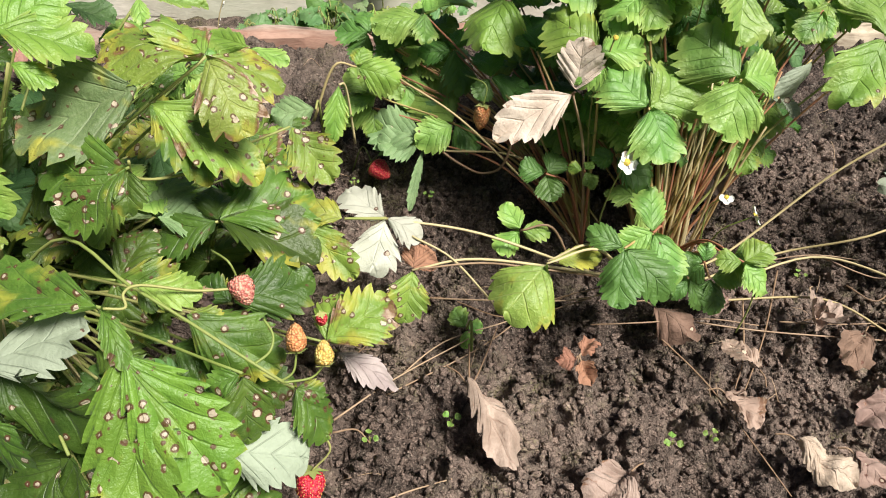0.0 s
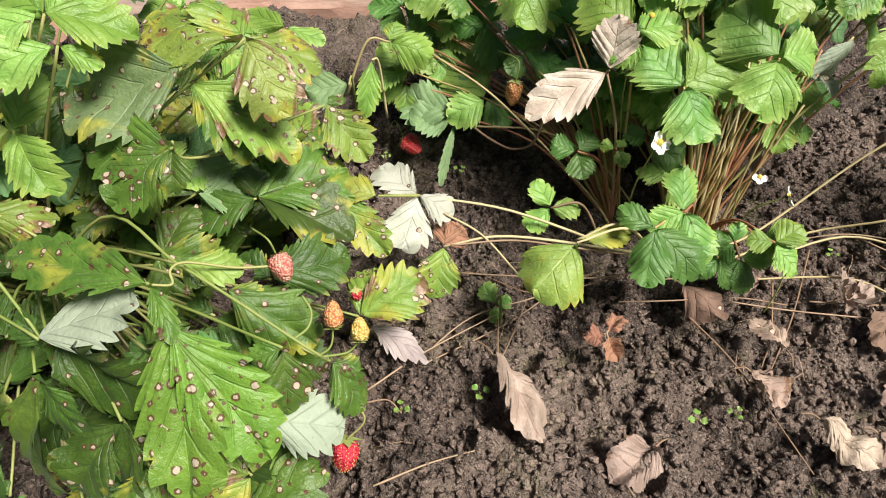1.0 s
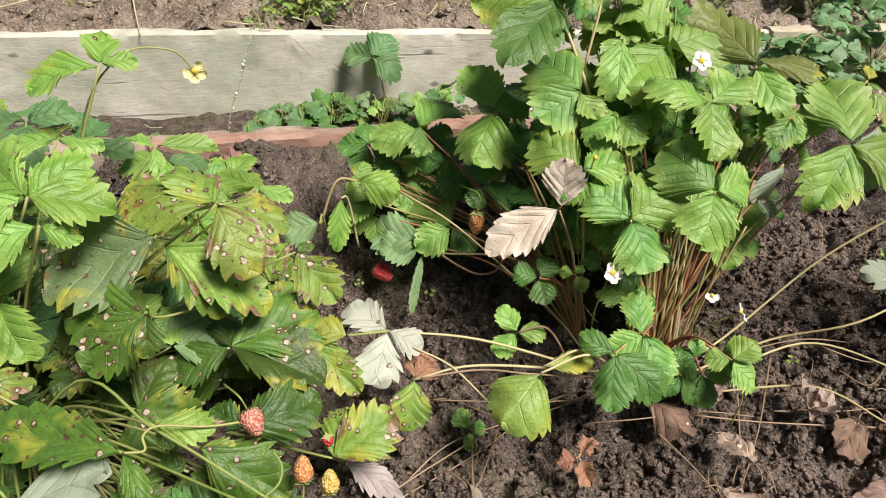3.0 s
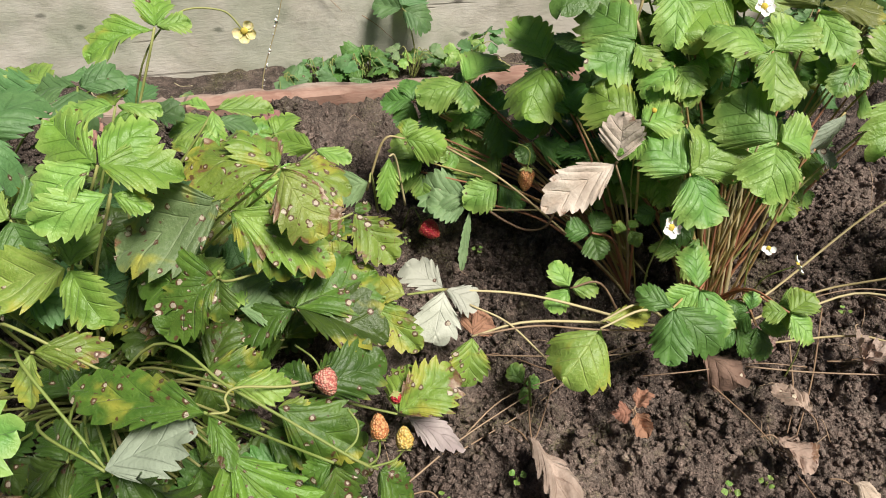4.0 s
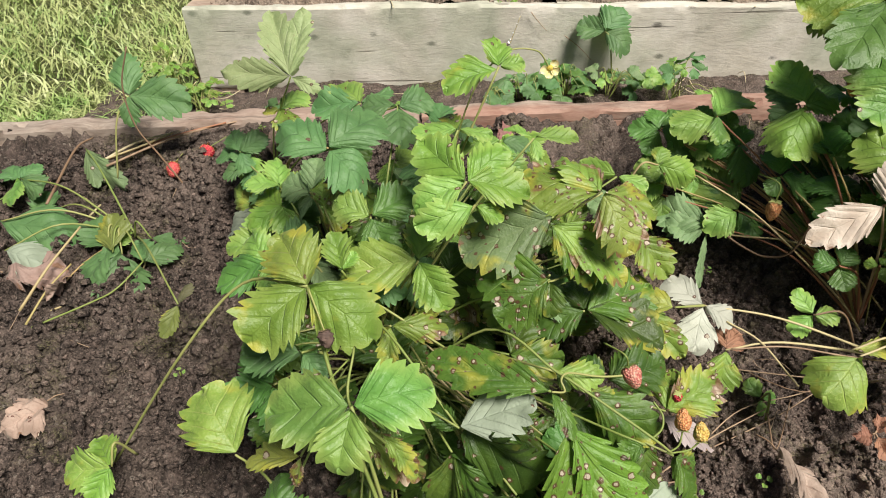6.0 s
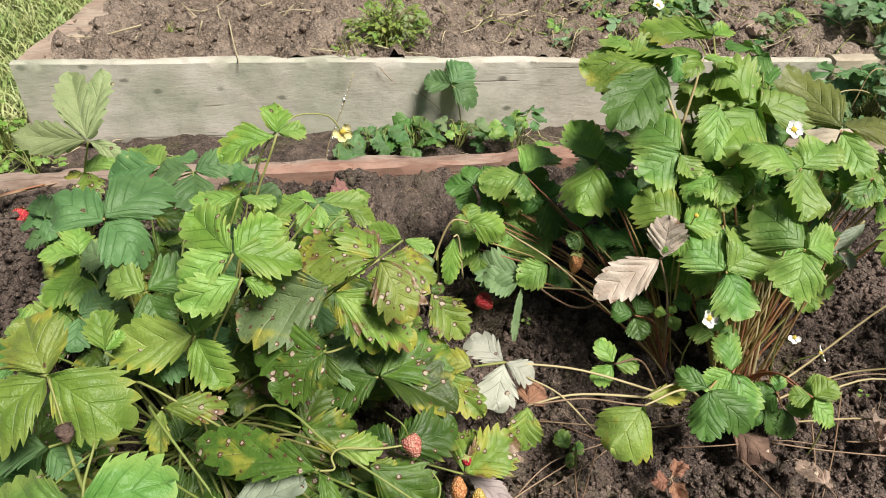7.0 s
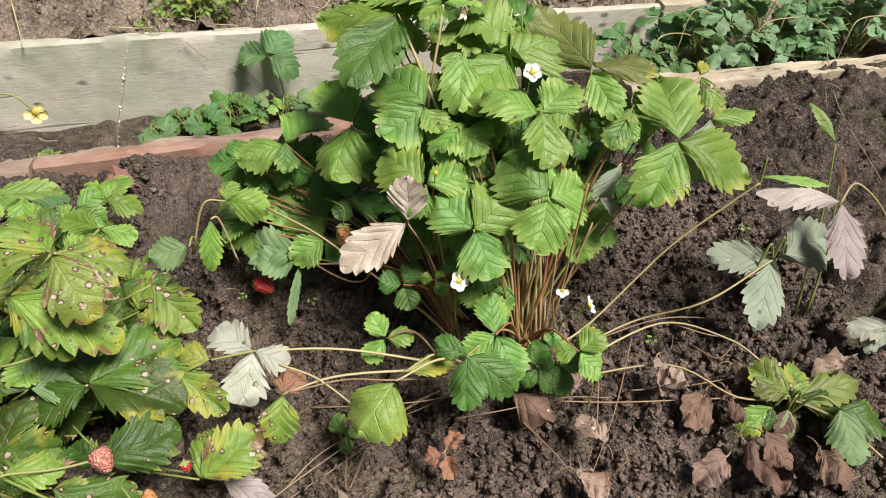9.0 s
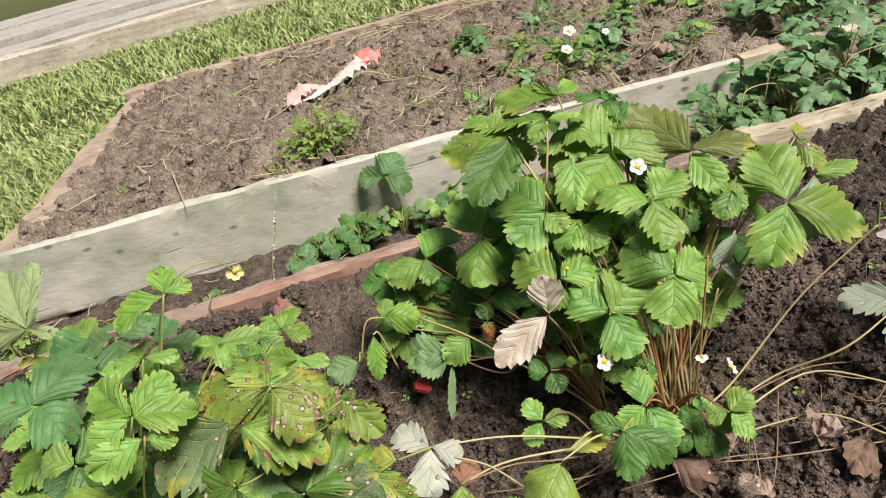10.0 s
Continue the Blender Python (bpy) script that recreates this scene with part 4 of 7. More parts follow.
clump.leaf((0.046, 0.128, 0.131), [(0.031, 0.131, 0.134), (0.054, 0.113, 0.121), (0.055, 0.135, 0.137)], BRIGHT, normal=(0.000, -0.600, 0.800), stalk=REDSTALK, wide=0.864, root=(0.072, 0.152, 0.020))
clump.leaf((0.095, 0.278, 0.368), [(0.024, 0.350, 0.377), (0.144, 0.287, 0.369), (0.068, 0.253, 0.365)], [BRIGHT, FRESH, BRIGHT], normal=(0.000, -0.120, 0.990), stalk=PALESTALK, wide=0.6, via=(0.066, 0.215, 0.219), r=0.0018)
clump.leaf((0.127, 0.324, 0.378), [(0.055, 0.372, 0.388), (0.161, 0.351, 0.383), (0.123, 0.387, 0.391)], [BRIGHT, BRIGHT, FRESH], normal=(0.000, -0.200, 0.980), stalk=STALK, wide=0.6)
clump.leaf((0.049, 0.288, 0.359), [(-0.034, 0.310, 0.357), (-0.015, 0.211, 0.328), (0.011, 0.228, 0.336)], [BRIGHT, DARK, DARK], normal=(-0.100, -0.300, 0.940), stalk=PALESTALK, wide=0.62, via=(0.068, 0.237, 0.299), root=(0.093, 0.200, 0.224), r=0.0018)
clump.leaf((0.107, 0.240, 0.331), [(0.088, 0.189, 0.293), (0.082, 0.226, 0.321)], FRESH, normal=(0.000, -0.600, 0.800), stalk=STALK, wide=0.6)
# the curled dry leaf
clump.leaf((0.020, 0.126, 0.210), [(-0.052, 0.108, 0.182)], [CREAM], normal=(-0.30, -0.75, 0.60), stalk=DRYSTALK, wide=0.52, fold=0.55, droop=0.12, root=(0.072, 0.152, 0.020), pleat=0.09, teeth=8, twist=0.35, tooth=0.13, cup=-0.15)
clump.leaf((0.020, 0.122, 0.214), [(0.024, 0.133, 0.258)], [CREAM], normal=(-0.45, -0.80, 0.40), stalk=DRYSTALK, wide=0.85, fold=0.3, droop=0.0, root=(0.020, 0.126, 0.210), bow=0.0, pleat=0.08, teeth=8, tooth=0.12, twist=-0.3)
clump.leaf((0.225, 0.135, 0.200), [(0.244, 0.123, 0.188), (0.220, 0.133, 0.198)], [PALE, PALE], normal=(0.000, -0.700, 0.700), stalk=REDSTALK, wide=0.81)
clump.leaf((0.368, 0.211, 0.287), [(0.378, 0.172, 0.258), (0.384, 0.227, 0.299)], [SICK, YELLOW], normal=(0.000, -0.600, 0.800), stalk=REDSTALK, wide=0.6)
clump.leaf((0.366, 0.173, 0.252), [(0.426, 0.181, 0.257), (0.322, 0.111, 0.216)], [FRESH, PALE], normal=(0.000, -0.500, 0.860), stalk=REDSTALK, wide=0.45)
clump.leaf((0.264, 0.172, 0.268), [(0.239, 0.149, 0.250), (0.265, 0.151, 0.251)], [MID, MID, FRESH], normal=(0.000, -0.600, 0.800), stalk=REDSTALK, wide=0.756)
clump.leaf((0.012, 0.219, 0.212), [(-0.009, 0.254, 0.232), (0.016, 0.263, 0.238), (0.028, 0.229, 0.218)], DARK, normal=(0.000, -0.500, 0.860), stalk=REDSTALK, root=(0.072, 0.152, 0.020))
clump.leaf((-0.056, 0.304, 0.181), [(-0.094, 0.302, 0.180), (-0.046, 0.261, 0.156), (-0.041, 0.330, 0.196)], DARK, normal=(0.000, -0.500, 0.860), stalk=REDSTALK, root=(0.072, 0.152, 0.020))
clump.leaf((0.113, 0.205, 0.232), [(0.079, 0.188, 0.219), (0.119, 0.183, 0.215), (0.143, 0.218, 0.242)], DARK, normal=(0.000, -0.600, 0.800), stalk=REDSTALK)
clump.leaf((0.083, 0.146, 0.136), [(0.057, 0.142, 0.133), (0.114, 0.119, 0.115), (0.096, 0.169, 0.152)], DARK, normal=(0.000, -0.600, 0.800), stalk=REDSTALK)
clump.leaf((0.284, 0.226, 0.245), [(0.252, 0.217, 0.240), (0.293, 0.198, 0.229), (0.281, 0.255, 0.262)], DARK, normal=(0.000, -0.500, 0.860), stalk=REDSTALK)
clump.leaf((0.099, 0.111, 0.109), [(0.070, 0.120, 0.116), (0.133, 0.106, 0.105), (0.118, 0.088, 0.092)], [FRESH, MID, FRESH], normal=(0.000, -0.600, 0.800), stalk=REDSTALK)
clump.leaf((-0.145, 0.091, 0.111), [(-0.178, 0.118, 0.129), (-0.162, 0.050, 0.084), (-0.113, 0.077, 0.102)], WHITE, normal=(0.000, -0.550, 0.830), stalk=PALESTALK, wide=0.82, root=(0.060, 0.090, 0.035), via=(-0.056, 0.095, 0.086), tooth=0.2, pleat=0.03, teeth=5, cup=0.1, shape=0.66)
clump.leaf((-0.013, 0.112, 0.075), [(-0.023, 0.140, 0.091), (0.018, 0.111, 0.074), (-0.039, 0.096, 0.066)], FRESH, normal=(0.000, -0.500, 0.860), stalk=DRYSTALK, wide=0.81, root=(0.050, 0.110, 0.020), teeth=5)
clump.leaf((-0.017, 0.020, 0.109), [(-0.058, -0.013, 0.084)], YELLOWGREEN, normal=(0.000, -0.600, 0.800), stalk=PALESTALK, wide=1.058, root=(0.090, 0.060, 0.040), droop=0.05, teeth=7, tooth=0.09, pleat=0.03)
clump.leaf((-0.071, 0.055, 0.003), [(-0.082, 0.074, 0.014), (-0.054, 0.057, 0.004), (-0.072, 0.039, -0.007)], [MID, MID, FRESH], normal=(0.000, -0.500, 0.860), wide=0.864, root=(-0.067, 0.037, -0.023), teeth=4)
clump.leaf((-0.124, 0.061, 0.075), [(-0.100, 0.076, 0.083), (-0.133, 0.023, 0.053), (-0.117, 0.086, 0.089)], [RUST, SICK, RUST], normal=(0.000, -0.500, 0.860), stalk=PALESTALK, wide=0.864, root=(0.070, 0.080, 0.040), via=(-0.061, 0.069, 0.077))
clump.leaf((-0.006, 0.046, 0.090), [(0.052, 0.049, 0.092)], [YELLOW], normal=(0.000, -0.600, 0.800), stalk=PALESTALK, wide=0.38, fold=0.5, root=(0.080, 0.060, 0.050))
clump.leaf((-0.162, 0.269, 0.177), [(-0.117, 0.257, 0.168), (-0.154, 0.290, 0.193)], BRIGHT, normal=(0.000, -0.600, 0.800), stalk=PALESTALK, wide=0.864, root=(-0.209, 0.258, 0.122))
clump.stalk("runner", [(-0.118, 0.257, 0.168), (-0.067, 0.220, 0.147), (-0.022, 0.187, 0.115), (0.041, 0.155, 0.057), (0.070, 0.140, 0.020)], PALESTALK, 0.0012, 0.0012)
clump.leaf((-0.181, 0.260, 0.162), [(-0.190, 0.225, 0.115)], [BRIGHT], normal=(0.000, -0.800, 0.600), stalk=PALESTALK, wide=0.42, root=(-0.166, 0.277, 0.084))
clump.leaf((-0.205, 0.229, 0.150), [(-0.249, 0.226, 0.147), (-0.235, 0.243, 0.161)], [GREYGREEN], normal=(0.000, -0.600, 0.800), wide=0.864, root=(-0.199, 0.270, 0.083))
clump.stalk("runner", [(-0.076, 0.233, 0.097), (-0.056, 0.218, 0.088), (-0.035, 0.203, 0.085), (-0.019, 0.184, 0.105), (-0.012, 0.176, 0.149)], DRYSTALK, 0.0014, 0.0012)
clump.stalk("runner", [(-0.101, 0.255, 0.097), (-0.071, 0.232, 0.097), (-0.006, 0.200, 0.108), (0.052, 0.172, 0.085), (0.089, 0.147, 0.047)], PALESTALK, 0.0012, 0.001)
clump.leaf((-0.091, 0.249, 0.093), [(-0.117, 0.187, 0.049)], [GREYGREEN], normal=(0.600, -0.600, 0.500), wide=0.16, root=(-0.078, 0.250, 0.095), droop=-0.1)
clump.stalk("runner", [(-0.123, 0.078, 0.100), (-0.089, 0.066, 0.083), (-0.057, 0.050, 0.050), (-0.044, 0.044, 0.036)], PALESTALK, 0.001, 0.001)
clump.stalk("runner", [(-0.118, 0.061, 0.076), (-0.062, 0.061, 0.079), (-0.012, 0.045, 0.082), (0.080, 0.060, 0.050)], DRYSTALK, 0.001, 0.001)
clump.stalk("runner", [(-0.148, 0.006, -0.012), (-0.095, 0.044, -0.002), (-0.030, 0.057, 0.008), (0.032, 0.059, 0.038)], DRYSTALK, 0.0008, 0.0006)
clump.stalk("runner", [(-0.189, 0.014, 0.008), (-0.105, 0.096, 0.008), (-0.030, 0.056, 0.013), (0.046, 0.050, 0.038)], DRYSTALK, 0.0008, 0.0006)
clump.stalk("runner", [(-0.154, -0.006, -0.012), (-0.063, 0.033, -0.002), (0.003, 0.057, 0.028), (0.058, 0.054, 0.048)], DRYSTALK, 0.0008, 0.0006)
clump.stalk("runner", [(-0.105, 0.096, 0.008), (-0.030, 0.064, 0.028), (0.023, 0.049, 0.038), (0.066, 0.046, 0.048)], DRYSTALK, 0.0008, 0.0006)
clump.stalk("runner", [(0.044, 0.035, 0.018), (0.096, 0.033, 0.018), (0.165, 0.037, 0.013), (0.217, 0.028, 0.008)], DRYSTALK, 0.0008, 0.0006)
# runners towards the open soil
clump.stalk("runner", [(0.170, 0.100, 0.020), (0.237, 0.132, 0.020), (0.337, 0.154, 0.098), (0.400, 0.147, 0.156), (0.425, 0.140, 0.183)], PALESTALK, 0.0015, 0.0013)
clump.stalk("runner", [(0.180, 0.090, 0.015), (0.282, 0.116, 0.025), (0.351, 0.084, 0.070), (0.441, 0.102, 0.099)], PALESTALK, 0.0014, 0.0012)
clump.stalk("runner", [(0.190, 0.080, 0.010), (0.310, 0.101, 0.030), (0.366, 0.051, 0.039), (0.387, 0.010, 0.034)], PALESTALK, 0.0014, 0.0012)
clump.stalk("runner", [(0.180, 0.060, 0.015), (0.295, 0.046, 0.020), (0.347, -0.008, 0.012), (0.399, -0.025, 0.014)], PALESTALK, 0.0012, 0.0012)
clump.stalk("runner", [(0.158, 0.041, 0.005), (0.229, 0.022, 0.004), (0.357, -0.006, 0.006), (0.395, -0.020, 0.010)], DRYSTALK, 0.0009, 0.0008)
clump.stalk("runner", [(0.323, 0.098, 0.030), (0.377, 0.072, 0.020), (0.413, 0.084, 0.030)], DRYSTALK, 0.0009, 0.0007)
clump.stalk("runner", [(0.401, 0.106, 0.012), (0.324, 0.122, 0.015), (0.220, 0.107, 0.010), (0.170, 0.080, 0.010)], DRYSTALK, 0.0009, 0.0008)
clump.flower((0.057, 0.071, 0.173), 0.02, (0.250, -0.800, 0.450), [(0.075, 0.120, 0.020), (0.060, 0.100, 0.100)])
clump.flower((0.159, 0.179, 0.326), 0.019, (0.000, -0.800, 0.600), [(0.150, 0.130, 0.020), (0.159, 0.199, 0.246)])
clump.flower((0.173, 0.086, 0.123), 0.014, (-0.200, -0.700, 0.600), [(0.180, 0.100, 0.020), (0.173, 0.106, 0.093)], petals=3)
clump.flower((0.197, 0.070, 0.111), 0.021, (0.800, -0.300, 0.500), [(0.180, 0.100, 0.020), (0.177, 0.085, 0.081)], petals=4)
clump.flower((0.182, 0.014, 0.076), 0.01, (0.000, -0.700, 0.700), [(0.182, 0.014, 0.016), (0.184, 0.014, 0.046)], petals=3)
clump.flower((0.051, 0.133, 0.257), 0.015, (0.000, -0.700, 0.700), [(0.080, 0.150, 0.020), (0.051, 0.153, 0.177)], petals=0, label="green flower head that has lost its petals")
clump.berry((-0.039, 0.212, 0.145), 0.017, BERRY_OR, [(-0.052, 0.243, 0.178), (-0.035, 0.222, 0.176)], long=1.5, down=(-0.100, -0.150, -1.000), seeds=False)
clump.berry((-0.139, 0.252, 0.062), 0.022, BERRY, [(-0.170, 0.306, 0.030), (-0.158, 0.283, 0.076)], down=(0.600, -0.500, -0.350), long=1.15)
clump.berry((0.029, 0.255, 0.277), 0.017, BERRY_OR, None, seeds=False)

# the sprawling plant with spotted leaves
left_plant = Plant((-0.500, 0.100, 0.004), "sprawling strawberry plant with brown-spotted yellowing leaves and drying berries", folds=(0.2, 0.7), widen=1.12, form=dict(tooth=0.18, teeth=7, pleat=0.085))
left_plant.leaf((-0.392, 0.063, 0.288), [(-0.336, 0.059, 0.286), (-0.438, 0.045, 0.278), (-0.438, 0.102, 0.311), (-0.356, 0.093, 0.306)], [BRIGHT, FRESH, BRIGHT, BRIGHT], normal=(0.000, -0.500, 0.860), pleat=0.075, wide=0.644)
left_plant.leaf((-0.385, 0.050, 0.272), [(-0.359, 0.043, 0.263), (-0.437, 0.030, 0.264)], [BRIGHT, FRESH], normal=(0.100, -0.600, 0.800), pleat=0.07, wide=0.57)
left_plant.leaf((-0.314, 0.062, 0.250), [(-0.400, 0.042, 0.230)], [SPOTGREY], normal=(0.10, -0.60, 0.80), pleat=0.05, wide=0.72, fold=0.1)
left_plant.leaf((-0.270, 0.076, 0.265), [(-0.246, 0.032, 0.233), (-0.341, 0.088, 0.281), (-0.299, 0.110, 0.291), (-0.216, 0.073, 0.256)], [BROWNED, SICK, SICK, SICK], normal=(0.100, -0.550, 0.830), wide=0.718, fold=0.05, droop=0.25)
left_plant.leaf((-0.315, 0.075, 0.232), [(-0.236, 0.047, 0.190), (-0.271, 0.039, 0.192)], [SICK, SPOTTED], normal=(0.200, -0.600, 0.770), wide=0.46)
left_plant.leaf((-0.222, 0.121, 0.187), [(-0.188, 0.085, 0.158), (-0.206, 0.131, 0.190)], [SICK, SPOTTED], normal=(0.200, -0.500, 0.840), wide=0.644)
left_plant.leaf((-0.320, 0.018, 0.213), [(-0.367, -0.007, 0.188), (-0.387, 0.026, 0.210), (-0.321, -0.008, 0.193)], [SPOTTED, SPOTTED, SPOTTED], normal=(-0.100, -0.600, 0.800), pleat=0.07, wide=0.662)
left_plant.leaf((-0.278, 0.051, 0.143), [(-0.206, 0.081, 0.158), (-0.326, 0.038, 0.137), (-0.200, 0.029, 0.132), (-0.285, 0.085, 0.160)], [SPOTTED, MATURE_SHADED, MATURE_SHADED, MATURE_SHADED], normal=(0.000, -0.450, 0.900), pleat=0.07, wide=0.662)
left_plant.leaf((-0.181, 0.075, 0.124), [(-0.215, 0.085, 0.131)], [YELLOW], normal=(0.000, -0.600, 0.800), wide=0.782, root=(-0.145, 0.091, 0.111), teeth=5, bow=0.0)
left_plant.leaf((-0.226, 0.079, 0.133), [(-0.173, 0.038, 0.089)], [SICK], normal=(0.200, -0.600, 0.800), wide=0.386)
left_plant.leaf((-0.313, -0.094, 0.156), [(-0.304, -0.171, 0.075), (-0.255, -0.152, 0.088)], [RINGED, RINGED], normal=(0.100, -0.720, 0.700), pleat=0.10, wide=0.43, droop=0.1, fold=0.3)
left_plant.leaf((-0.401, -0.080, 0.134), [(-0.339, -0.069, 0.161)], [PALE], normal=(-0.200, -0.650, 0.730), pleat=0.03, wide=0.66, fold=0.08, droop=0.06, cup=0.05, via=(-0.470, -0.020, 0.120))
# low leaves: shade put into the darker green, and turned off the sun
left_plant.leaf((-0.400, -0.075, 0.125), [(-0.328, -0.107, 0.101), (-0.424, -0.060, 0.136)], [MATURE_SHADED, MATURE_SHADED], normal=(-0.62, -0.62, 0.48), wide=0.69)
left_plant.leaf((-0.354, -0.115, 0.090), [(-0.347, -0.154, 0.046), (-0.392, -0.146, 0.055)], [MATURE_SHADED, MATURE_SHADED], normal=(-0.62, -0.62, 0.48), wide=0.69)
left_plant.leaf((-0.408, -0.089, 0.113), [(-0.419, -0.146, 0.049), (-0.376, -0.122, 0.075)], [SPOTTED, MATURE_SHADED], normal=(-0.62, -0.62, 0.48), wide=0.506)
left_plant.leaf((-0.248, -0.093, 0.128), [(-0.243, -0.123, 0.093), (-0.270, -0.099, 0.124)], [SPOTTED, SPOTTED], normal=(0.100, -0.750, 0.660), wide=0.718)
left_plant.leaf((-0.219, -0.086, 0.103), [(-0.193, -0.107, 0.074), (-0.198, -0.087, 0.096)], [SPOTTED, SPOTTED], normal=(0.200, -0.700, 0.680), wide=0.644)
left_plant.leaf((-0.266, -0.116, 0.084), [(-0.210, -0.120, 0.073)], [PALE], normal=(0.100, -0.600, 0.800), pleat=0.03, wide=0.69)
left_plant.leaf((-0.326, -0.072, 0.171), [(-0.431, -0.038, 0.184), (-0.306, -0.107, 0.158)], [SPOTTED, SPOTTED], normal=(0.000, -0.350, 0.930), wide=0.331, fold=0.5)
left_plant.leaf((-0.201, -0.009, 0.064), [(-0.146, 0.019, 0.080), (-0.188, 0.029, 0.085)], [SICK, SICK], normal=(0.000, -0.500, 0.860), wide=0.69)
left_plant.leaf((-0.193, 0.020, 0.022), [(-0.141, -0.011, 0.004)], [PINKISH], normal=(0.000, -0.500, 0.860), wide=0.386)
left_plant.leaf((-0.264, -0.016, 0.117), [(-0.204, -0.001, 0.125), (-0.230, 0.008, 0.130), (-0.289, 0.003, 0.127)], [MATURE_SHADED, MATURE_SHADED, MATURE_SHADED], normal=(0.000, -0.500, 0.860), wide=0.662)
left_plant.leaf((-0.317, -0.037, 0.155), [(-0.275, -0.042, 0.153), (-0.305, -0.051, 0.148)], [YELLOWGREEN, MATURE_SHADED], normal=(0.000, -0.500, 0.860), wide=0.552)
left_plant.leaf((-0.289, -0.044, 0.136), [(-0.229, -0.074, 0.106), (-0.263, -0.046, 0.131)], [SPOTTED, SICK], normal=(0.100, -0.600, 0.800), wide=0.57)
left_plant.leaf((-0.303, -0.041, 0.107), [(-0.263, -0.062, 0.091), (-0.323, -0.030, 0.115)], [MATURE_SHADED, MATURE_SHADED], normal=(0.000, -0.600, 0.800), wide=0.644)
left_plant.leaf((-0.523, -0.022, 0.244), [(-0.571, -0.060, 0.219), (-0.468, -0.055, 0.222), (-0.554, 0.021, 0.272)], [BRIGHT, BRIGHT, YELLOWGREEN], normal=(0.000, -0.550, 0.830), pleat=0.07, wide=0.782, root=(-0.455, -0.140, 0.030), via=(-0.500, -0.075, 0.170), r=0.0017)
left_plant.stalk("runner", [(-0.523, -0.022, 0.244), (-0.592, 0.013, 0.218), (-0.656, -0.013, 0.157), (-0.771, -0.022, 0.000)], STALK, 0.0014, 0.0014)
left_plant.leaf((-0.477, -0.121, 0.215), [(-0.544, -0.122, 0.215), (-0.418, -0.106, 0.223), (-0.485, -0.161, 0.192)], [MID, MID, FRESH], normal=(0.000, -0.500, 0.860), wide=0.782, root=(-0.445, -0.170, 0.020), via=(-0.462, -0.140, 0.130), r=0.0017)
left_plant.leaf((-0.592, -0.096, 0.120), [(-0.630, -0.050, 0.154)], [YELLOWGREEN], normal=(0.000, -0.600, 0.800), wide=0.874, root=(-0.550, -0.100, 0.000))
left_plant.leaf((-0.439, 0.056, 0.206), [(-0.430, 0.098, 0.234), (-0.513, 0.048, 0.201), (-0.415, 0.017, 0.180)], [BRIGHT, YELLOWGREEN, BRIGHT], normal=(0.000, -0.550, 0.830), wide=0.662)
left_plant.leaf((-0.486, 0.096, 0.229), [(-0.525, 0.113, 0.238), (-0.447, 0.120, 0.242), (-0.466, 0.061, 0.208)], [FRESH, DARK, DARK], normal=(0.000, -0.500, 0.860), wide=0.736)
left_plant.leaf((-0.507, 0.033, 0.214), [(-0.518, 0.067, 0.234), (-0.495, 0.049, 0.224)], [BRIGHT, BRIGHT], normal=(0.000, -0.500, 0.860), wide=0.644)
left_plant.leaf((-0.591, 0.073, 0.192), [(-0.645, 0.058, 0.183), (-0.616, 0.105, 0.211), (-0.584, 0.043, 0.174)], [DARK, FRESH, FRESH], normal=(0.000, -0.500, 0.860), wide=0.69)
left_plant.leaf((-0.534, -0.041, 0.186), [(-0.588, -0.041, 0.186), (-0.513, -0.061, 0.173)], [COOL, COOL], normal=(0.000, -0.550, 0.830), wide=0.69)
left_plant.leaf((-0.464, 0.007, 0.169), [(-0.468, -0.026, 0.145), (-0.411, 0.006, 0.169)], [YELLOWGREEN, SICK], normal=(0.000, -0.600, 0.800), wide=0.46)
left_plant.leaf((-0.460, -0.113, 0.173), [(-0.431, -0.135, 0.149), (-0.467, -0.104, 0.182)], [SICK, BROWNED], normal=(0.200, -0.600, 0.770), wide=0.368)
left_plant.leaf((-0.360, 0.177, 0.344), [(-0.414, 0.159, 0.333), (-0.363, 0.211, 0.364), (-0.334, 0.185, 0.349)], [BRIGHT, BRIGHT, FRESH], normal=(0.000, -0.500, 0.860), wide=0.69, root=(-0.460, 0.140, 0.050))
left_plant.leaf((-0.400, 0.151, 0.292), [(-0.446, 0.153, 0.292), (-0.366, 0.151, 0.292), (-0.413, 0.187, 0.299)], [FRESH, FRESH, SICK], normal=(0.000, -0.200, 0.980), wide=0.552)
left_plant.leaf((-0.326, 0.151, 0.281), [(-0.279, 0.162, 0.283), (-0.354, 0.169, 0.285), (-0.322, 0.126, 0.276)], [FRESH, FRESH, FRESH], normal=(0.000, -0.200, 0.980), wide=0.46)
left_plant.leaf((-0.247, 0.124, 0.252), [(-0.217, 0.115, 0.248), (-0.280, 0.144, 0.261)], [FRESH, BRIGHT], normal=(0.000, -0.400, 0.920), wide=0.552)
left_plant.stalk("flower_stalk", [(-0.450, 0.150, 0.050), (-0.400, 0.190, 0.270), (-0.360, 0.220, 0.335), (-0.320, 0.240, 0.335), (-0.303, 0.243, 0.314)], STALK, 0.001, 0.0008)
left_plant.flower((-0.303, 0.243, 0.314), 0.021, (0.10, -0.85, 0.10), None, petals=4, petal=OLDPETAL, label="withering flower head with a yellow centre")
left_plant.berry((-0.250, -0.038, 0.148), 0.017, BERRY_PINK, [(-0.272, -0.010, 0.162), (-0.258, -0.030, 0.168)], down=(0.300, -0.500, -0.600), seeds=False)
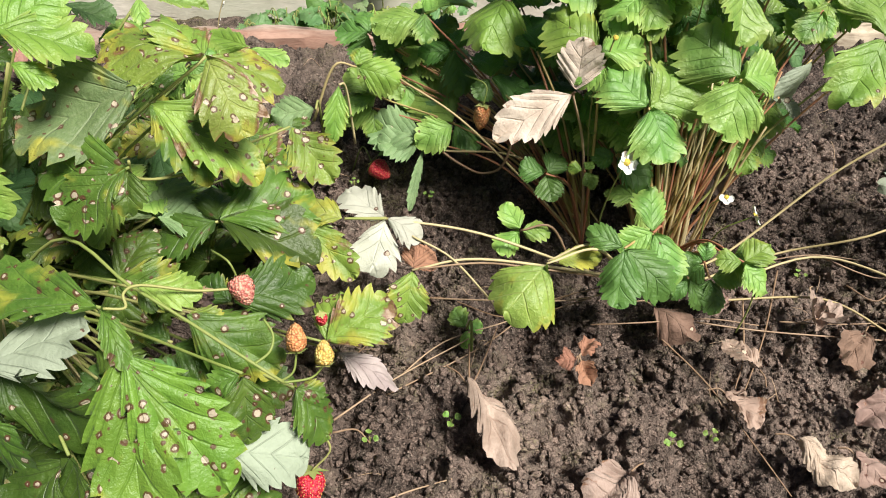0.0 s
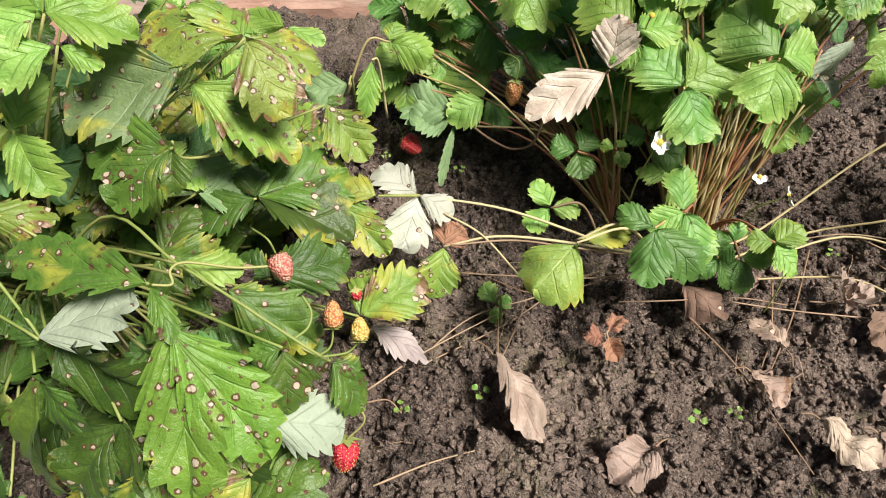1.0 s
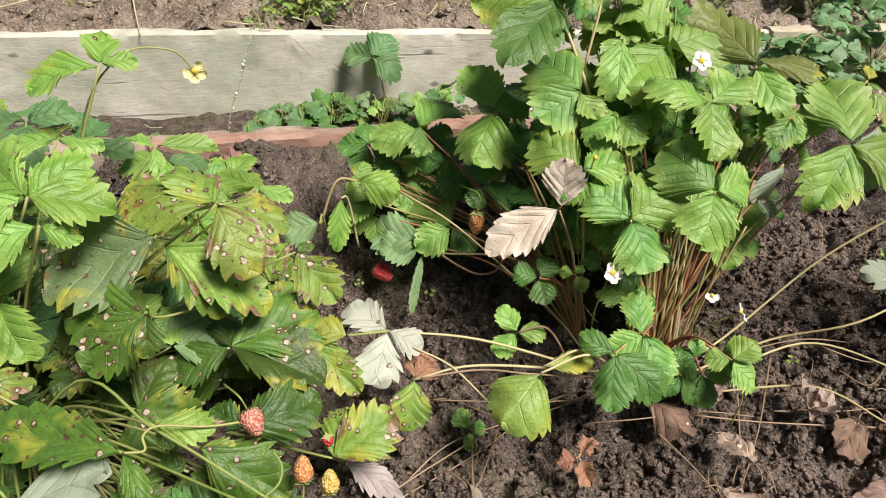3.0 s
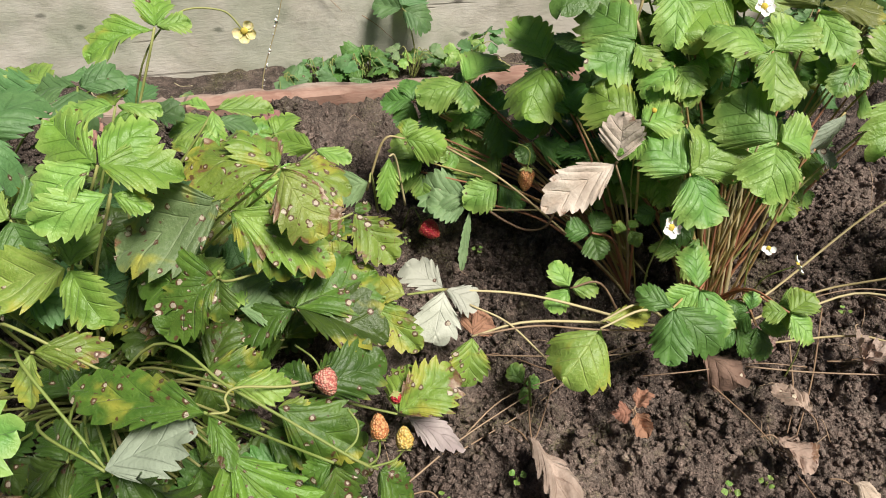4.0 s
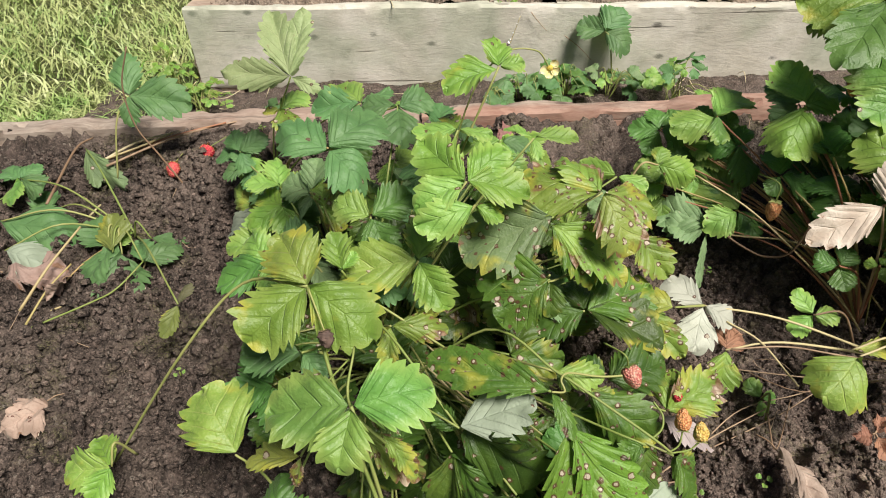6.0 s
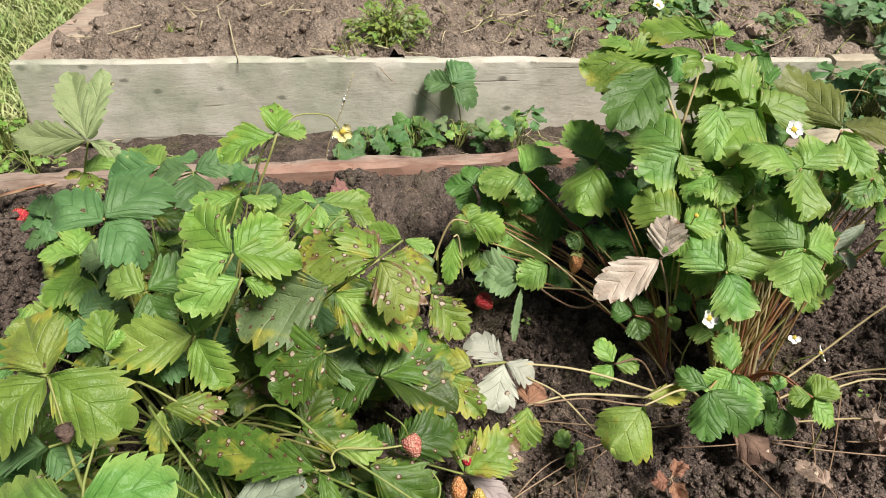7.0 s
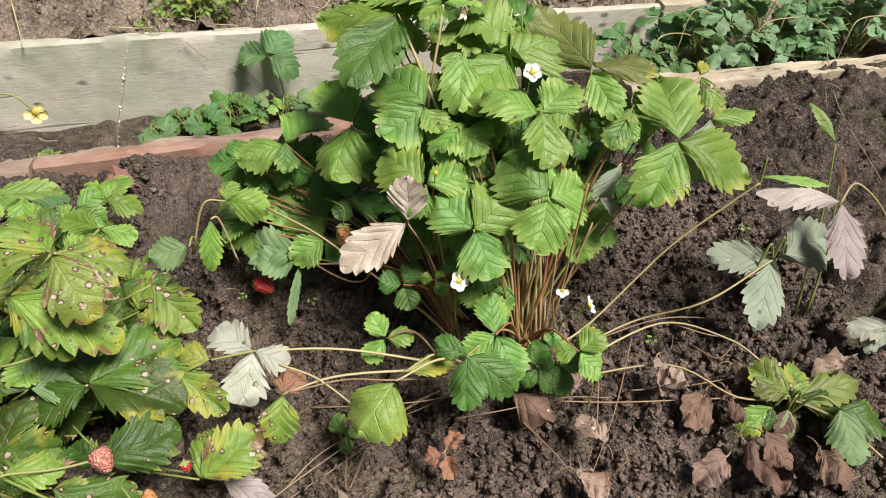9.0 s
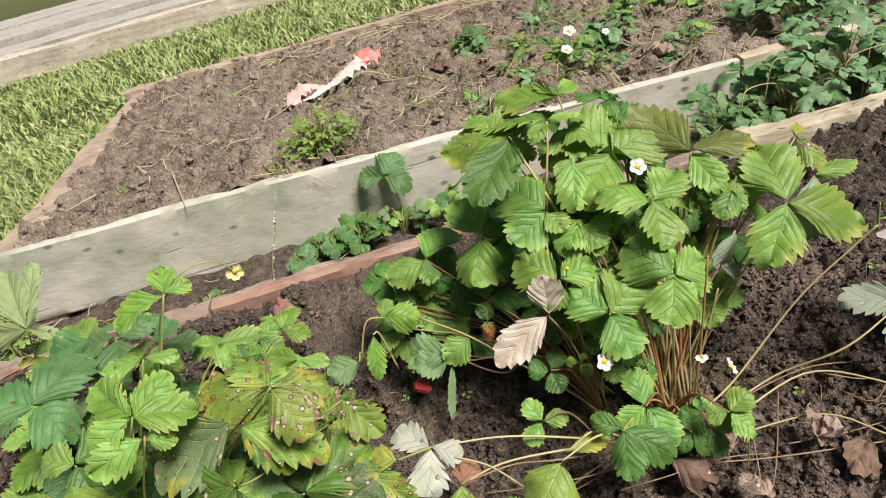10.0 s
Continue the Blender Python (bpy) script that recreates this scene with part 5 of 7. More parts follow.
left_plant.berry((-0.215, -0.075, 0.139), 0.0135, BERRY_OR, [(-0.228, -0.091, 0.114), (-0.218, -0.087, 0.119)], down=(0.000, 0.500, 0.850), long=1.4, seeds=False)
left_plant.berry((-0.198, -0.077, 0.125), 0.013, BERRY_YEL, [(-0.224, -0.091, 0.114), (-0.207, -0.085, 0.110)], down=(0.000, 0.500, 0.850), long=1.3, seeds=False)
left_plant.berry((-0.218, 0.014, 0.085), 0.017, BERRY_DRY, [(-0.229, 0.015, 0.094)], down=(0.200, -0.600, -0.600), seeds=False)
left_plant.berry((-0.201, -0.025, 0.104), 0.009, BERRY, None)
left_plant.berry((-0.214, -0.111, 0.022), 0.021, BERRY, [(-0.215, -0.089, 0.074), (-0.198, -0.099, 0.052)], down=(-0.100, -0.500, -0.800), long=1.2)
left_plant.berry((-0.279, -0.033, 0.137), 0.014, BERRY_DRY, None, seeds=False)
left_plant.stalk("berry_stalk", [(-0.470, 0.020, 0.060), (-0.377, 0.005, 0.165), (-0.318, -0.042, 0.161), (-0.285, -0.061, 0.148), (-0.241, -0.087, 0.129), (-0.224, -0.091, 0.114)], STALK, 0.0013, 0.0011)
left_plant.stalk("berry_stalk", [(-0.241, -0.087, 0.129), (-0.232, -0.079, 0.131), (-0.230, -0.069, 0.136), (-0.236, -0.059, 0.141)], STALK, 0.001, 0.0009)
left_plant.stalk("berry_stalk", [(-0.250, -0.036, 0.149), (-0.279, -0.043, 0.155), (-0.308, -0.050, 0.168), (-0.316, -0.059, 0.170), (-0.314, -0.068, 0.166), (-0.325, -0.071, 0.169)], STALK, 0.001, 0.0009)
left_plant.stalk("runner", [(-0.289, 0.069, 0.178), (-0.314, 0.048, 0.185), (-0.324, 0.033, 0.197), (-0.320, 0.021, 0.216)], STALK, 0.0012, 0.001)
left_plant.berry((-0.505, -0.058, 0.219), 0.012, BERRY_DRY, [(-0.523, -0.022, 0.244)], down=(0.200, -0.500, -0.700), seeds=False)
left_plant.berry((-0.501, -0.107, 0.210), 0.012, BERRY_DRY, [(-0.487, -0.069, 0.208)], down=(-0.100, -0.500, -0.700), seeds=False)
left_plant.stalk("berry_stalk", [(-0.500, 0.000, 0.020), (-0.452, -0.111, 0.147), (-0.483, -0.104, 0.194), (-0.482, -0.066, 0.218)], STALK, 0.0016, 0.001)

# the small plant by the plank
small_plant = Plant((-0.690, 0.430, 0.052), "small strawberry plant with cool green leaves beside the plank")
small_plant.leaf((-0.533, 0.162, 0.269), [(-0.589, 0.190, 0.283), (-0.482, 0.208, 0.293), (-0.491, 0.125, 0.250)], COOL, normal=(0.000, -0.450, 0.890), wide=0.8, via=(-0.600, 0.300, 0.200), stalk=REDSTALK, pleat=0.07)
small_plant.leaf((-0.694, 0.343, 0.072), [(-0.739, 0.373, 0.089), (-0.742, 0.318, 0.057), (-0.682, 0.376, 0.091)], [YELLOWGREEN, PALE, FRESH], normal=(0.000, -0.500, 0.860), wide=0.8)
small_plant.leaf((-0.663, 0.360, 0.090), [(-0.632, 0.375, 0.099), (-0.643, 0.328, 0.071), (-0.691, 0.384, 0.104)], [FRESH, FRESH, FRESH], normal=(0.000, -0.500, 0.860), wide=0.8)
small_plant.leaf((-0.717, 0.388, 0.141), [(-0.700, 0.360, 0.124), (-0.680, 0.411, 0.154), (-0.739, 0.421, 0.160)], [COOL, COOL, COOL], normal=(0.000, -0.500, 0.860), wide=0.7)
small_plant.leaf((-0.614, 0.357, 0.264), [(-0.645, 0.422, 0.338), (-0.598, 0.416, 0.332), (-0.706, 0.365, 0.273), (-0.576, 0.345, 0.251)], [PALEGREEN, PALEGREEN, PALEGREEN, PALEGREEN], normal=(0.000, -0.750, 0.660), wide=0.42, stalk=STALK)
small_plant.leaf((-0.520, 0.306, 0.249), [(-0.583, 0.308, 0.249), (-0.487, 0.335, 0.258), (-0.554, 0.351, 0.263)], [COOL, COOL, FRESH], normal=(0.000, -0.300, 0.950), wide=0.7)
small_plant.leaf((-0.464, 0.306, 0.248), [(-0.429, 0.314, 0.251), (-0.481, 0.306, 0.248)], [COOL, FRESH], normal=(0.000, -0.300, 0.950), wide=0.7)
small_plant.leaf((-0.645, 0.383, 0.209), [(-0.624, 0.343, 0.191), (-0.611, 0.415, 0.222), (-0.668, 0.379, 0.207)], [SICK, FRESH, YELLOW], normal=(0.000, -0.400, 0.920), wide=0.7)
runner_plant = Plant((-0.880, 0.330, 0.040), "young runner plant with dull green leaves lying on the soil")
runner_plant.leaf((-0.895, 0.285, 0.055), [(-0.935, 0.323, 0.072), (-0.915, 0.226, 0.030), (-0.871, 0.309, 0.066)], [COOL, COOL, FRESH], normal=(0.000, -0.400, 0.920), wide=0.8)
runner_plant.leaf((-0.871, 0.272, 0.050), [(-0.852, 0.204, 0.029), (-0.904, 0.277, 0.052)], [COOL, COOL], normal=(0.000, -0.300, 0.950), wide=0.95)
runner_plant.leaf((-0.843, 0.307, 0.050), [(-0.791, 0.307, 0.050), (-0.868, 0.286, 0.044)], [COOL, COOL], normal=(0.000, -0.300, 0.950), wide=0.5)
runner_plant.leaf((-1.029, 0.384, 0.050), [(-0.983, 0.343, 0.037), (-1.060, 0.416, 0.060)], [COOL, COOL], normal=(0.000, -0.300, 0.950), wide=0.9)
runner_plant.leaf((-1.004, 0.485, 0.100), [(-0.980, 0.434, 0.062), (-0.942, 0.423, 0.053)], [GREYGREEN, GREYGREEN], normal=(0.000, -0.600, 0.800), wide=0.35)
runner_plant.leaf((-0.729, 0.126, 0.090), [(-0.721, 0.150, 0.104), (-0.742, 0.092, 0.070)], [DULL, OLIVE], normal=(0.000, -0.500, 0.860), wide=0.5)
runner_plant.stalk("runner", [(-0.956, 0.194, 0.015), (-0.899, 0.231, 0.015), (-0.850, 0.259, 0.025), (-0.842, 0.296, 0.050)], PALESTALK, 0.0014, 0.0012)
runner_plant.stalk("runner", [(-0.958, 0.216, 0.020), (-0.938, 0.273, 0.030), (-0.895, 0.285, 0.055)], REDSTALK, 0.0014, 0.0012)
runner_plant.stalk("runner", [(-0.986, 0.275, 0.030), (-0.974, 0.353, 0.040), (-0.958, 0.397, 0.050)], PALESTALK, 0.0018, 0.0015)
runner_plant.leaf((-0.911, 0.500, 0.181), [(-0.927, 0.548, 0.235), (-0.817, 0.493, 0.173), (-0.909, 0.468, 0.145)], [COOL, COOL, COOL], normal=(0.000, -0.750, 0.660), wide=0.65, root=(-0.950, 0.450, 0.060))
runner_plant.berry((-0.825, 0.513, 0.070), 0.024, BERRY, [(-0.799, 0.551, 0.080)], down=(-0.200, -0.700, -0.300), long=1.1)
runner_plant.berry((-0.861, 0.460, 0.070), 0.021, BERRY_PINK2, [(-0.860, 0.505, 0.075)], down=(0.100, -0.750, -0.300), long=1.25)
runner_plant.stalk("dry_runner", [(-0.983, 0.474, 0.080), (-0.886, 0.536, 0.090), (-0.802, 0.573, 0.095)], REDSTALK, 0.0018, 0.0016)
runner_plant.stalk("dry_runner", [(-0.973, 0.474, 0.085), (-0.922, 0.509, 0.090), (-0.883, 0.542, 0.095)], PALESTALK, 0.002, 0.0018)

# plants on the open soil
pale_plant = Plant((0.520, 0.100, -0.005), "strawberry runner plant with upturned pale pinkish leaf undersides", widen=0.86, form=dict(fold=0.2, pleat=0.05))
pale_plant.leaf((0.441, 0.102, 0.099), [(0.365, 0.117, 0.110), (0.397, 0.044, 0.055)], [PALE, PALE], normal=(0.000, -0.600, 0.800), wide=0.62, root=(0.420, 0.100, 0.090))
pale_plant.leaf((0.452, 0.102, 0.103), [(0.534, 0.113, 0.112)], [PALE], normal=(0.000, -0.600, 0.800), wide=0.9, root=(0.441, 0.102, 0.099), pleat=0.08)
pale_plant.leaf((0.512, 0.108, 0.161), [(0.433, 0.146, 0.189), (0.495, 0.040, 0.110)], [PINKISH, PINKISH], normal=(0.000, -0.600, 0.800), wide=0.6, pleat=0.06)
pale_plant.leaf((0.429, 0.146, 0.187), [(0.512, 0.126, 0.181)], [FRESH], normal=(0.000, -0.300, 0.950), wide=0.18, root=(0.425, 0.140, 0.175))
pale_plant.leaf((0.531, 0.161, 0.207), [(0.516, 0.193, 0.249)], [BRIGHT], normal=(0.000, -0.800, 0.600), wide=0.3)
pale_plant.leaf((0.534, 0.149, 0.195), [(0.532, 0.127, 0.165)], [DEAD], normal=(0.000, -0.800, 0.600), wide=0.3)
pale_plant.stalk("runner", [(0.512, 0.108, 0.161), (0.539, 0.123, 0.174), (0.569, 0.117, 0.153), (0.604, 0.113, 0.115)], PALESTALK, 0.0014, 0.0012)
pale_plant.leaf((0.574, 0.031, 0.025), [(0.519, 0.036, 0.028), (0.537, 0.010, 0.013)], [WHITE, PALE], normal=(0.000, -0.500, 0.860), wide=0.75, root=(0.580, 0.070, 0.000))
yellow_plant = Plant((0.405, -0.025, -0.022), "small strawberry runner plant with yellowing and fresh leaves")
yellow_plant.leaf((0.399, -0.025, 0.018), [(0.369, 0.011, 0.039), (0.366, -0.004, 0.030), (0.423, 0.003, 0.034)], [SICK, OLIVE, SICK], normal=(0.000, -0.500, 0.860), wide=0.7)
yellow_plant.leaf((0.380, -0.027, 0.009), [(0.337, -0.042, 0.001), (0.362, -0.045, -0.002)], [BRIGHT, MATURE_SHADED], normal=(0.000, -0.500, 0.860), wide=0.6)
yellow_plant.leaf((0.395, -0.031, 0.007), [(0.380, -0.061, -0.016), (0.374, -0.051, -0.008)], [PALEGREEN, DEAD], normal=(0.000, -0.600, 0.800), wide=0.6)
yellow_plant.leaf((0.403, -0.026, 0.013), [(0.493, -0.021, 0.015), (0.467, -0.047, 0.004)], [OLIVE, MATURE_SHADED], normal=(0.000, -0.400, 0.920), wide=0.4)
yellow_plant.leaf((0.436, -0.052, 0.020), [(0.430, -0.102, -0.009), (0.479, -0.080, 0.004)], [GREYGREEN, MATURE_SHADED], normal=(0.000, -0.500, 0.860), wide=0.7)
yellow_plant.stalk("runner", [(0.399, -0.025, 0.014), (0.441, -0.054, 0.000), (0.460, -0.100, -0.010)], PALESTALK, 0.0016, 0.0014)

# dead leaves on the soil
dead_leaf((0.111, 0.050, 0.017), (0.139, 0.008, 0.010), 0.62, DEAD, "curled brown dead leaf lying on dark soil", (0.050, -0.300, 1.000), cup=0.5)
dead_leaf((0.160, 0.074, 0.018), (0.193, 0.047, 0.013), 0.7, GREY, "grey-brown dead leaf lying under fresh leaves", (0.050, -0.300, 1.000), cup=0.3)
dead_leaf((0.187, -0.027, 0.002), (0.175, 0.015, 0.010), 0.62, GREY, "pinkish grey dead leaf on dark soil", (0.050, -0.300, 1.000), fold=0.4)
dead_leaf((0.321, 0.010, 0.003), (0.284, -0.025, -0.004), 0.7, DEAD, "greyish dead leaf half buried in soil", (0.050, -0.300, 1.000))
dead_leaf((0.146, -0.044, -0.004), (0.166, -0.077, -0.010), 0.75, GREY, "pale pinkish dead leaf on crumbly soil", (0.050, -0.300, 1.000))
dead_leaf((0.187, -0.096, -0.009), (0.217, -0.139, -0.017), 0.62, TAN, "long pale tan dead leaf on the soil", (0.050, -0.300, 1.000), cup=0.3)
dead_leaf((0.231, -0.110, -0.012), (0.249, -0.139, -0.017), 0.8, GREY, "large crumpled dead leaf on the soil", (0.050, -0.300, 1.000), cup=0.4)
dead_leaf((0.037, -0.105, -0.013), (-0.005, -0.128, -0.017), 0.85, TAN, "pale tan dead leaf on crumbly soil", (0.050, -0.300, 1.000))
dead_leaf((-0.085, -0.024, 0.011), (-0.052, -0.098, -0.002), 0.44, TAN, "torn pale brown dead leaf with ragged edge", (0.050, -0.300, 1.000), lobes=0.18, tooth=0.26, cup=0.3, pleat=0.16, teeth=5)
dead_leaf((0.021, 0.002, 0.005), (0.001, -0.001, 0.005), 0.85, RUST, "rust-brown withered leaflet lying on the soil", (0.050, -0.300, 1.000))
dead_leaf((0.026, 0.005, 0.006), (0.045, 0.021, 0.009), 0.85, RUST, "rust-brown withered leaflet lying on the soil", (0.050, -0.300, 1.000))
dead_leaf((0.024, -0.002, 0.005), (0.027, -0.027, 0.000), 0.75, RUST, "rust-brown withered leaflet lying on the soil", (0.050, -0.300, 1.000))
dead_leaf((-0.345, 0.478, 0.088), (-0.318, 0.524, 0.094), 0.66, PINKDEAD, "pinkish brown dead leaf by the plank", (0.050, -0.500, 1.000), cup=0.0, fold=0.1)
dead_leaf((-0.042, 0.472, 0.081), (-0.066, 0.426, 0.073), 0.6, GREY, "pinkish dead leaf by the plank", (0.050, -0.300, 1.000))
dead_leaf((0.255, 0.263, 0.048), (0.260, 0.208, 0.038), 0.6, TAN, "tan dead leaf behind reddish stems", (0.050, -0.300, 1.000))
dead_leaf((0.284, 0.055, 0.016), (0.273, 0.015, 0.010), 0.5, TAN, "crinkled pale tan dead leaf on the soil", (0.050, -0.300, 1.000), lobes=0.4)
dead_leaf((0.273, 0.023, 0.011), (0.309, 0.022, 0.011), 0.6, TAN, "crinkled pale tan dead leaf on the soil", (0.050, -0.300, 1.000), lobes=0.4)
dead_leaf((0.362, 0.028, 0.016), (0.377, -0.002, 0.011), 0.6, DEAD, "curled dark brown dead leaf", (0.050, -0.300, 1.000), cup=0.7)
dead_leaf((0.341, 0.005, 0.008), (0.343, -0.032, 0.002), 0.5, DEAD, "curled dark brown dead leaf", (0.050, -0.300, 1.000), cup=0.7)
dead_leaf((0.301, -0.064, -0.010), (0.260, -0.079, -0.012), 0.8, GREY, "pinkish grey dead leaf on the soil", (0.050, -0.300, 1.000))
dead_leaf((0.350, -0.054, -0.000), (0.362, -0.100, -0.008), 0.7, DEAD, "large crumpled brown dead leaf", (0.050, -0.300, 1.000), cup=0.5, lobes=0.2)
dead_leaf((0.329, -0.055, -0.006), (0.345, -0.108, -0.015), 0.7, DEAD, "large crumpled dark brown dead leaf", (0.050, -0.300, 1.000), cup=0.4, lobes=0.2)
dead_leaf((0.399, -0.076, -0.006), (0.406, -0.120, -0.013), 0.8, DEAD, "large crumpled brown dead leaf", (0.050, -0.300, 1.000), cup=0.5, lobes=0.2)
dead_leaf((0.505, 0.010, 0.005), (0.453, -0.012, 0.001), 0.7, GREY, "grey dead leaf lying on dark soil", (0.050, -0.300, 1.000))
dead_leaf((-0.933, 0.223, 0.041), (-0.944, 0.191, 0.035), 0.9, GREY, "pale pinkish dead leaf on dark soil", (0.050, -0.300, 1.000))
# seedlings and thin twigs
seedling((0.121, -0.077, -0.017), 0.0065)
seedling((0.085, -0.079, -0.017), 0.0077)
seedling((-0.100, -0.042, -0.011), 0.0077)
seedling((-0.169, -0.051, -0.013), 0.0065)
seedling((-0.086, 0.232, 0.035), 0.0065)
seedling((-0.169, 0.258, 0.040), 0.005)
seedling((0.510, 0.234, 0.036), 0.0065)
seedling((0.296, 0.090, 0.011), 0.0065)
seedling((-0.735, 0.087, 0.011), 0.0065)
seedling((-0.735, 0.551, 0.090), 0.0065)
twig([(0.276, 0.099, 0.015), (0.218, 0.017, 0.001), (0.151, -0.061, -0.012)])
twig([(-0.198, -0.031, -0.007), (-0.143, 0.004, -0.001), (-0.071, 0.040, 0.005)])
twig([(0.245, 0.035, 0.004), (0.303, 0.027, 0.003), (0.358, 0.025, 0.002)])
twig([(0.112, 0.032, 0.003), (0.142, -0.032, -0.007), (0.168, -0.132, -0.024)])
twig([(-0.072, 0.034, 0.004), (-0.076, -0.007, -0.003), (-0.042, 0.050, 0.007)])
twig([(-0.199, -0.042, -0.009), (-0.180, -0.041, -0.009), (-0.169, -0.054, -0.011)])
twig([(-0.195, -0.113, -0.021), (-0.149, -0.098, -0.019), (-0.106, -0.090, -0.017)])
twig([(0.720, 0.512, 0.085), (0.729, 0.443, 0.073), (0.728, 0.389, 0.064)])
twig([(0.970, 0.682, 0.114), (0.849, 0.486, 0.081), (0.778, 0.286, 0.047)])
twig([(0.343, 0.074, 0.011), (0.367, 0.052, 0.007), (0.421, 0.089, 0.013)])
twig([(0.219, 0.064, 0.009), (0.189, -0.000, -0.002), (0.165, -0.033, -0.008)])
tagged(new("straw", tube("straw", [(-0.975, 0.470, 0.085), (-0.935, 0.512, 0.093), (-0.893, 0.561, 0.085)], 0.0022, 0.0014, STRAW)), "pale yellow straw lying beside the plank", "straw", "straws beside the plank")
tagged(new("straw", tube("straw", [(-0.961, 0.453, 0.085), (-0.868, 0.534, 0.093), (-0.749, 0.618, 0.085)], 0.0022, 0.0014, DRYSTALK)), "pinkish dry stem lying beside the plank", "straw", "straws beside the plank")
tagged(new("straw", tube("straw", [(-1.003, 0.348, 0.085), (-1.028, 0.493, 0.093), (-1.027, 0.550, 0.085)], 0.0022, 0.0014, DRYSTALK)), "pinkish dry stem lying beside the plank", "straw", "straws beside the plank")
left_plant.leaf((-0.482, -0.088, 0.145), [(-0.430, -0.113, 0.105)], [BROWNED], normal=(0.200, -0.700, 0.700), wide=0.386, fold=0.9, cup=-0.4)
left_plant.leaf((-0.530, -0.109, 0.137), [(-0.580, -0.107, 0.132), (-0.534, -0.126, 0.119)], [YELLOW, BROWNED], normal=(-0.100, -0.700, 0.700), wide=0.46, fold=0.8)
for at, far in (((-0.492, 0.033, 0.177), (-0.415, -0.005, 0.153)), ((-0.474, 0.007, 0.171), (-0.403, -0.075, 0.130))):
    left_plant.stalk("leaf_stalk", [(-0.5, 0.1, 0.02), at, far], STALK, 0.0016, 0.0011)
# leaves that close the gaps of the left plant
left_plant.auto((-0.381, 0.225, 0.108), 0.041, 348, GREYGREEN, normal=(-0.04, -0.44, 1), root=(-0.429, 0.185, 0.031), wide=0.72)
left_plant.auto((-0.633, 0.281, 0.149), 0.047, 114, FRESH, normal=(0.52, -0.33, 1), root=(-0.580, 0.219, 0.037), wide=0.72)
left_plant.auto((-0.495, 0.080, 0.163), 0.046, 51, COOL, normal=(-0.02, -0.17, 1), root=(-0.497, 0.098, 0.017), wide=0.72)
left_plant.auto((-0.556, 0.319, 0.119), 0.038, 57, BRIGHT, normal=(-0.21, -0.36, 1), root=(-0.534, 0.241, 0.041), wide=0.72)
left_plant.auto((-0.685, 0.371, 0.090), 0.042, 262, MATURE_SHADED, normal=(-0.12, -0.56, 1), root=(-0.611, 0.273, 0.046), wide=0.72)
left_plant.auto((-0.578, 0.172, 0.110), 0.047, 31, GREYGREEN, normal=(0.19, -0.13, 1), root=(-0.547, 0.153, 0.026), wide=0.72)
left_plant.auto((-0.308, 0.299, 0.137), 0.037, 267, FRESH, normal=(-0.10, -0.37, 1), root=(-0.385, 0.230, 0.039), wide=0.72)
left_plant.auto((-0.661, 0.337, 0.095), 0.043, 167, COOL, normal=(0.01, -0.28, 1), root=(-0.596, 0.252, 0.043), wide=0.72)
left_plant.auto((-0.474, 0.104, 0.127), 0.040, 69, BRIGHT, normal=(-0.29, -0.29, 1), root=(-0.484, 0.113, 0.019), wide=0.72)
left_plant.auto((-0.424, 0.132, 0.109), 0.047, 51, MATURE_SHADED, normal=(1.10, -0.48, 1), root=(-0.455, 0.129, 0.022), wide=0.72)
left_plant.auto((-0.325, 0.055, 0.147), 0.047, 77, GREYGREEN, normal=(-0.01, -0.41, 1), root=(-0.395, 0.083, 0.014), wide=0.72)
left_plant.auto((-0.321, 0.086, 0.153), 0.036, 246, FRESH, normal=(0.29, -0.01, 1), root=(-0.393, 0.102, 0.017), wide=0.72)
left_plant.auto((-0.344, 0.174, 0.141), 0.043, 206, COOL, normal=(-0.12, -0.32, 1), root=(-0.406, 0.154, 0.026), wide=0.72)
left_plant.auto((-0.348, 0.067, 0.160), 0.047, 168, BRIGHT, normal=(-0.12, -0.43, 1), root=(-0.409, 0.090, 0.015), wide=0.72)
left_plant.auto((-0.564, 0.350, 0.163), 0.048, 49, MATURE_SHADED, normal=(-0.38, -0.40, 1), root=(-0.538, 0.260, 0.044), wide=0.72)
left_plant.auto((-0.605, 0.309, 0.124), 0.050, 155, GREYGREEN, normal=(-0.16, -0.59, 1), root=(-0.563, 0.236, 0.040), wide=0.72)
left_plant.auto((-0.542, 0.279, 0.114), 0.037, 121, FRESH, normal=(-0.19, 0.05, 1), root=(-0.525, 0.217, 0.037), wide=0.72)
left_plant.auto((-0.449, 0.108, 0.141), 0.037, 355, COOL, normal=(0.06, -0.45, 1), root=(-0.469, 0.115, 0.020), wide=0.72)
left_plant.auto((-0.432, 0.409, 0.102), 0.041, 47, BRIGHT, normal=(0.38, -0.62, 1), root=(-0.459, 0.296, 0.050), wide=0.72)
left_plant.auto((-0.413, 0.086, 0.165), 0.038, 7, MATURE_SHADED, normal=(-0.20, -0.75, 1), root=(-0.448, 0.102, 0.017), wide=0.72)
left_plant.auto((-0.476, 0.288, 0.149), 0.038, 15, GREYGREEN, normal=(-0.01, -0.24, 1), root=(-0.486, 0.223, 0.038), wide=0.72)
left_plant.auto((-0.414, 0.162, 0.142), 0.037, 355, FRESH, normal=(0.40, -0.30, 1), root=(-0.448, 0.147, 0.025), wide=0.72)
left_plant.auto((-0.443, 0.295, 0.156), 0.048, 230, COOL, normal=(0.00, -0.46, 1), root=(-0.466, 0.227, 0.039), wide=0.72)
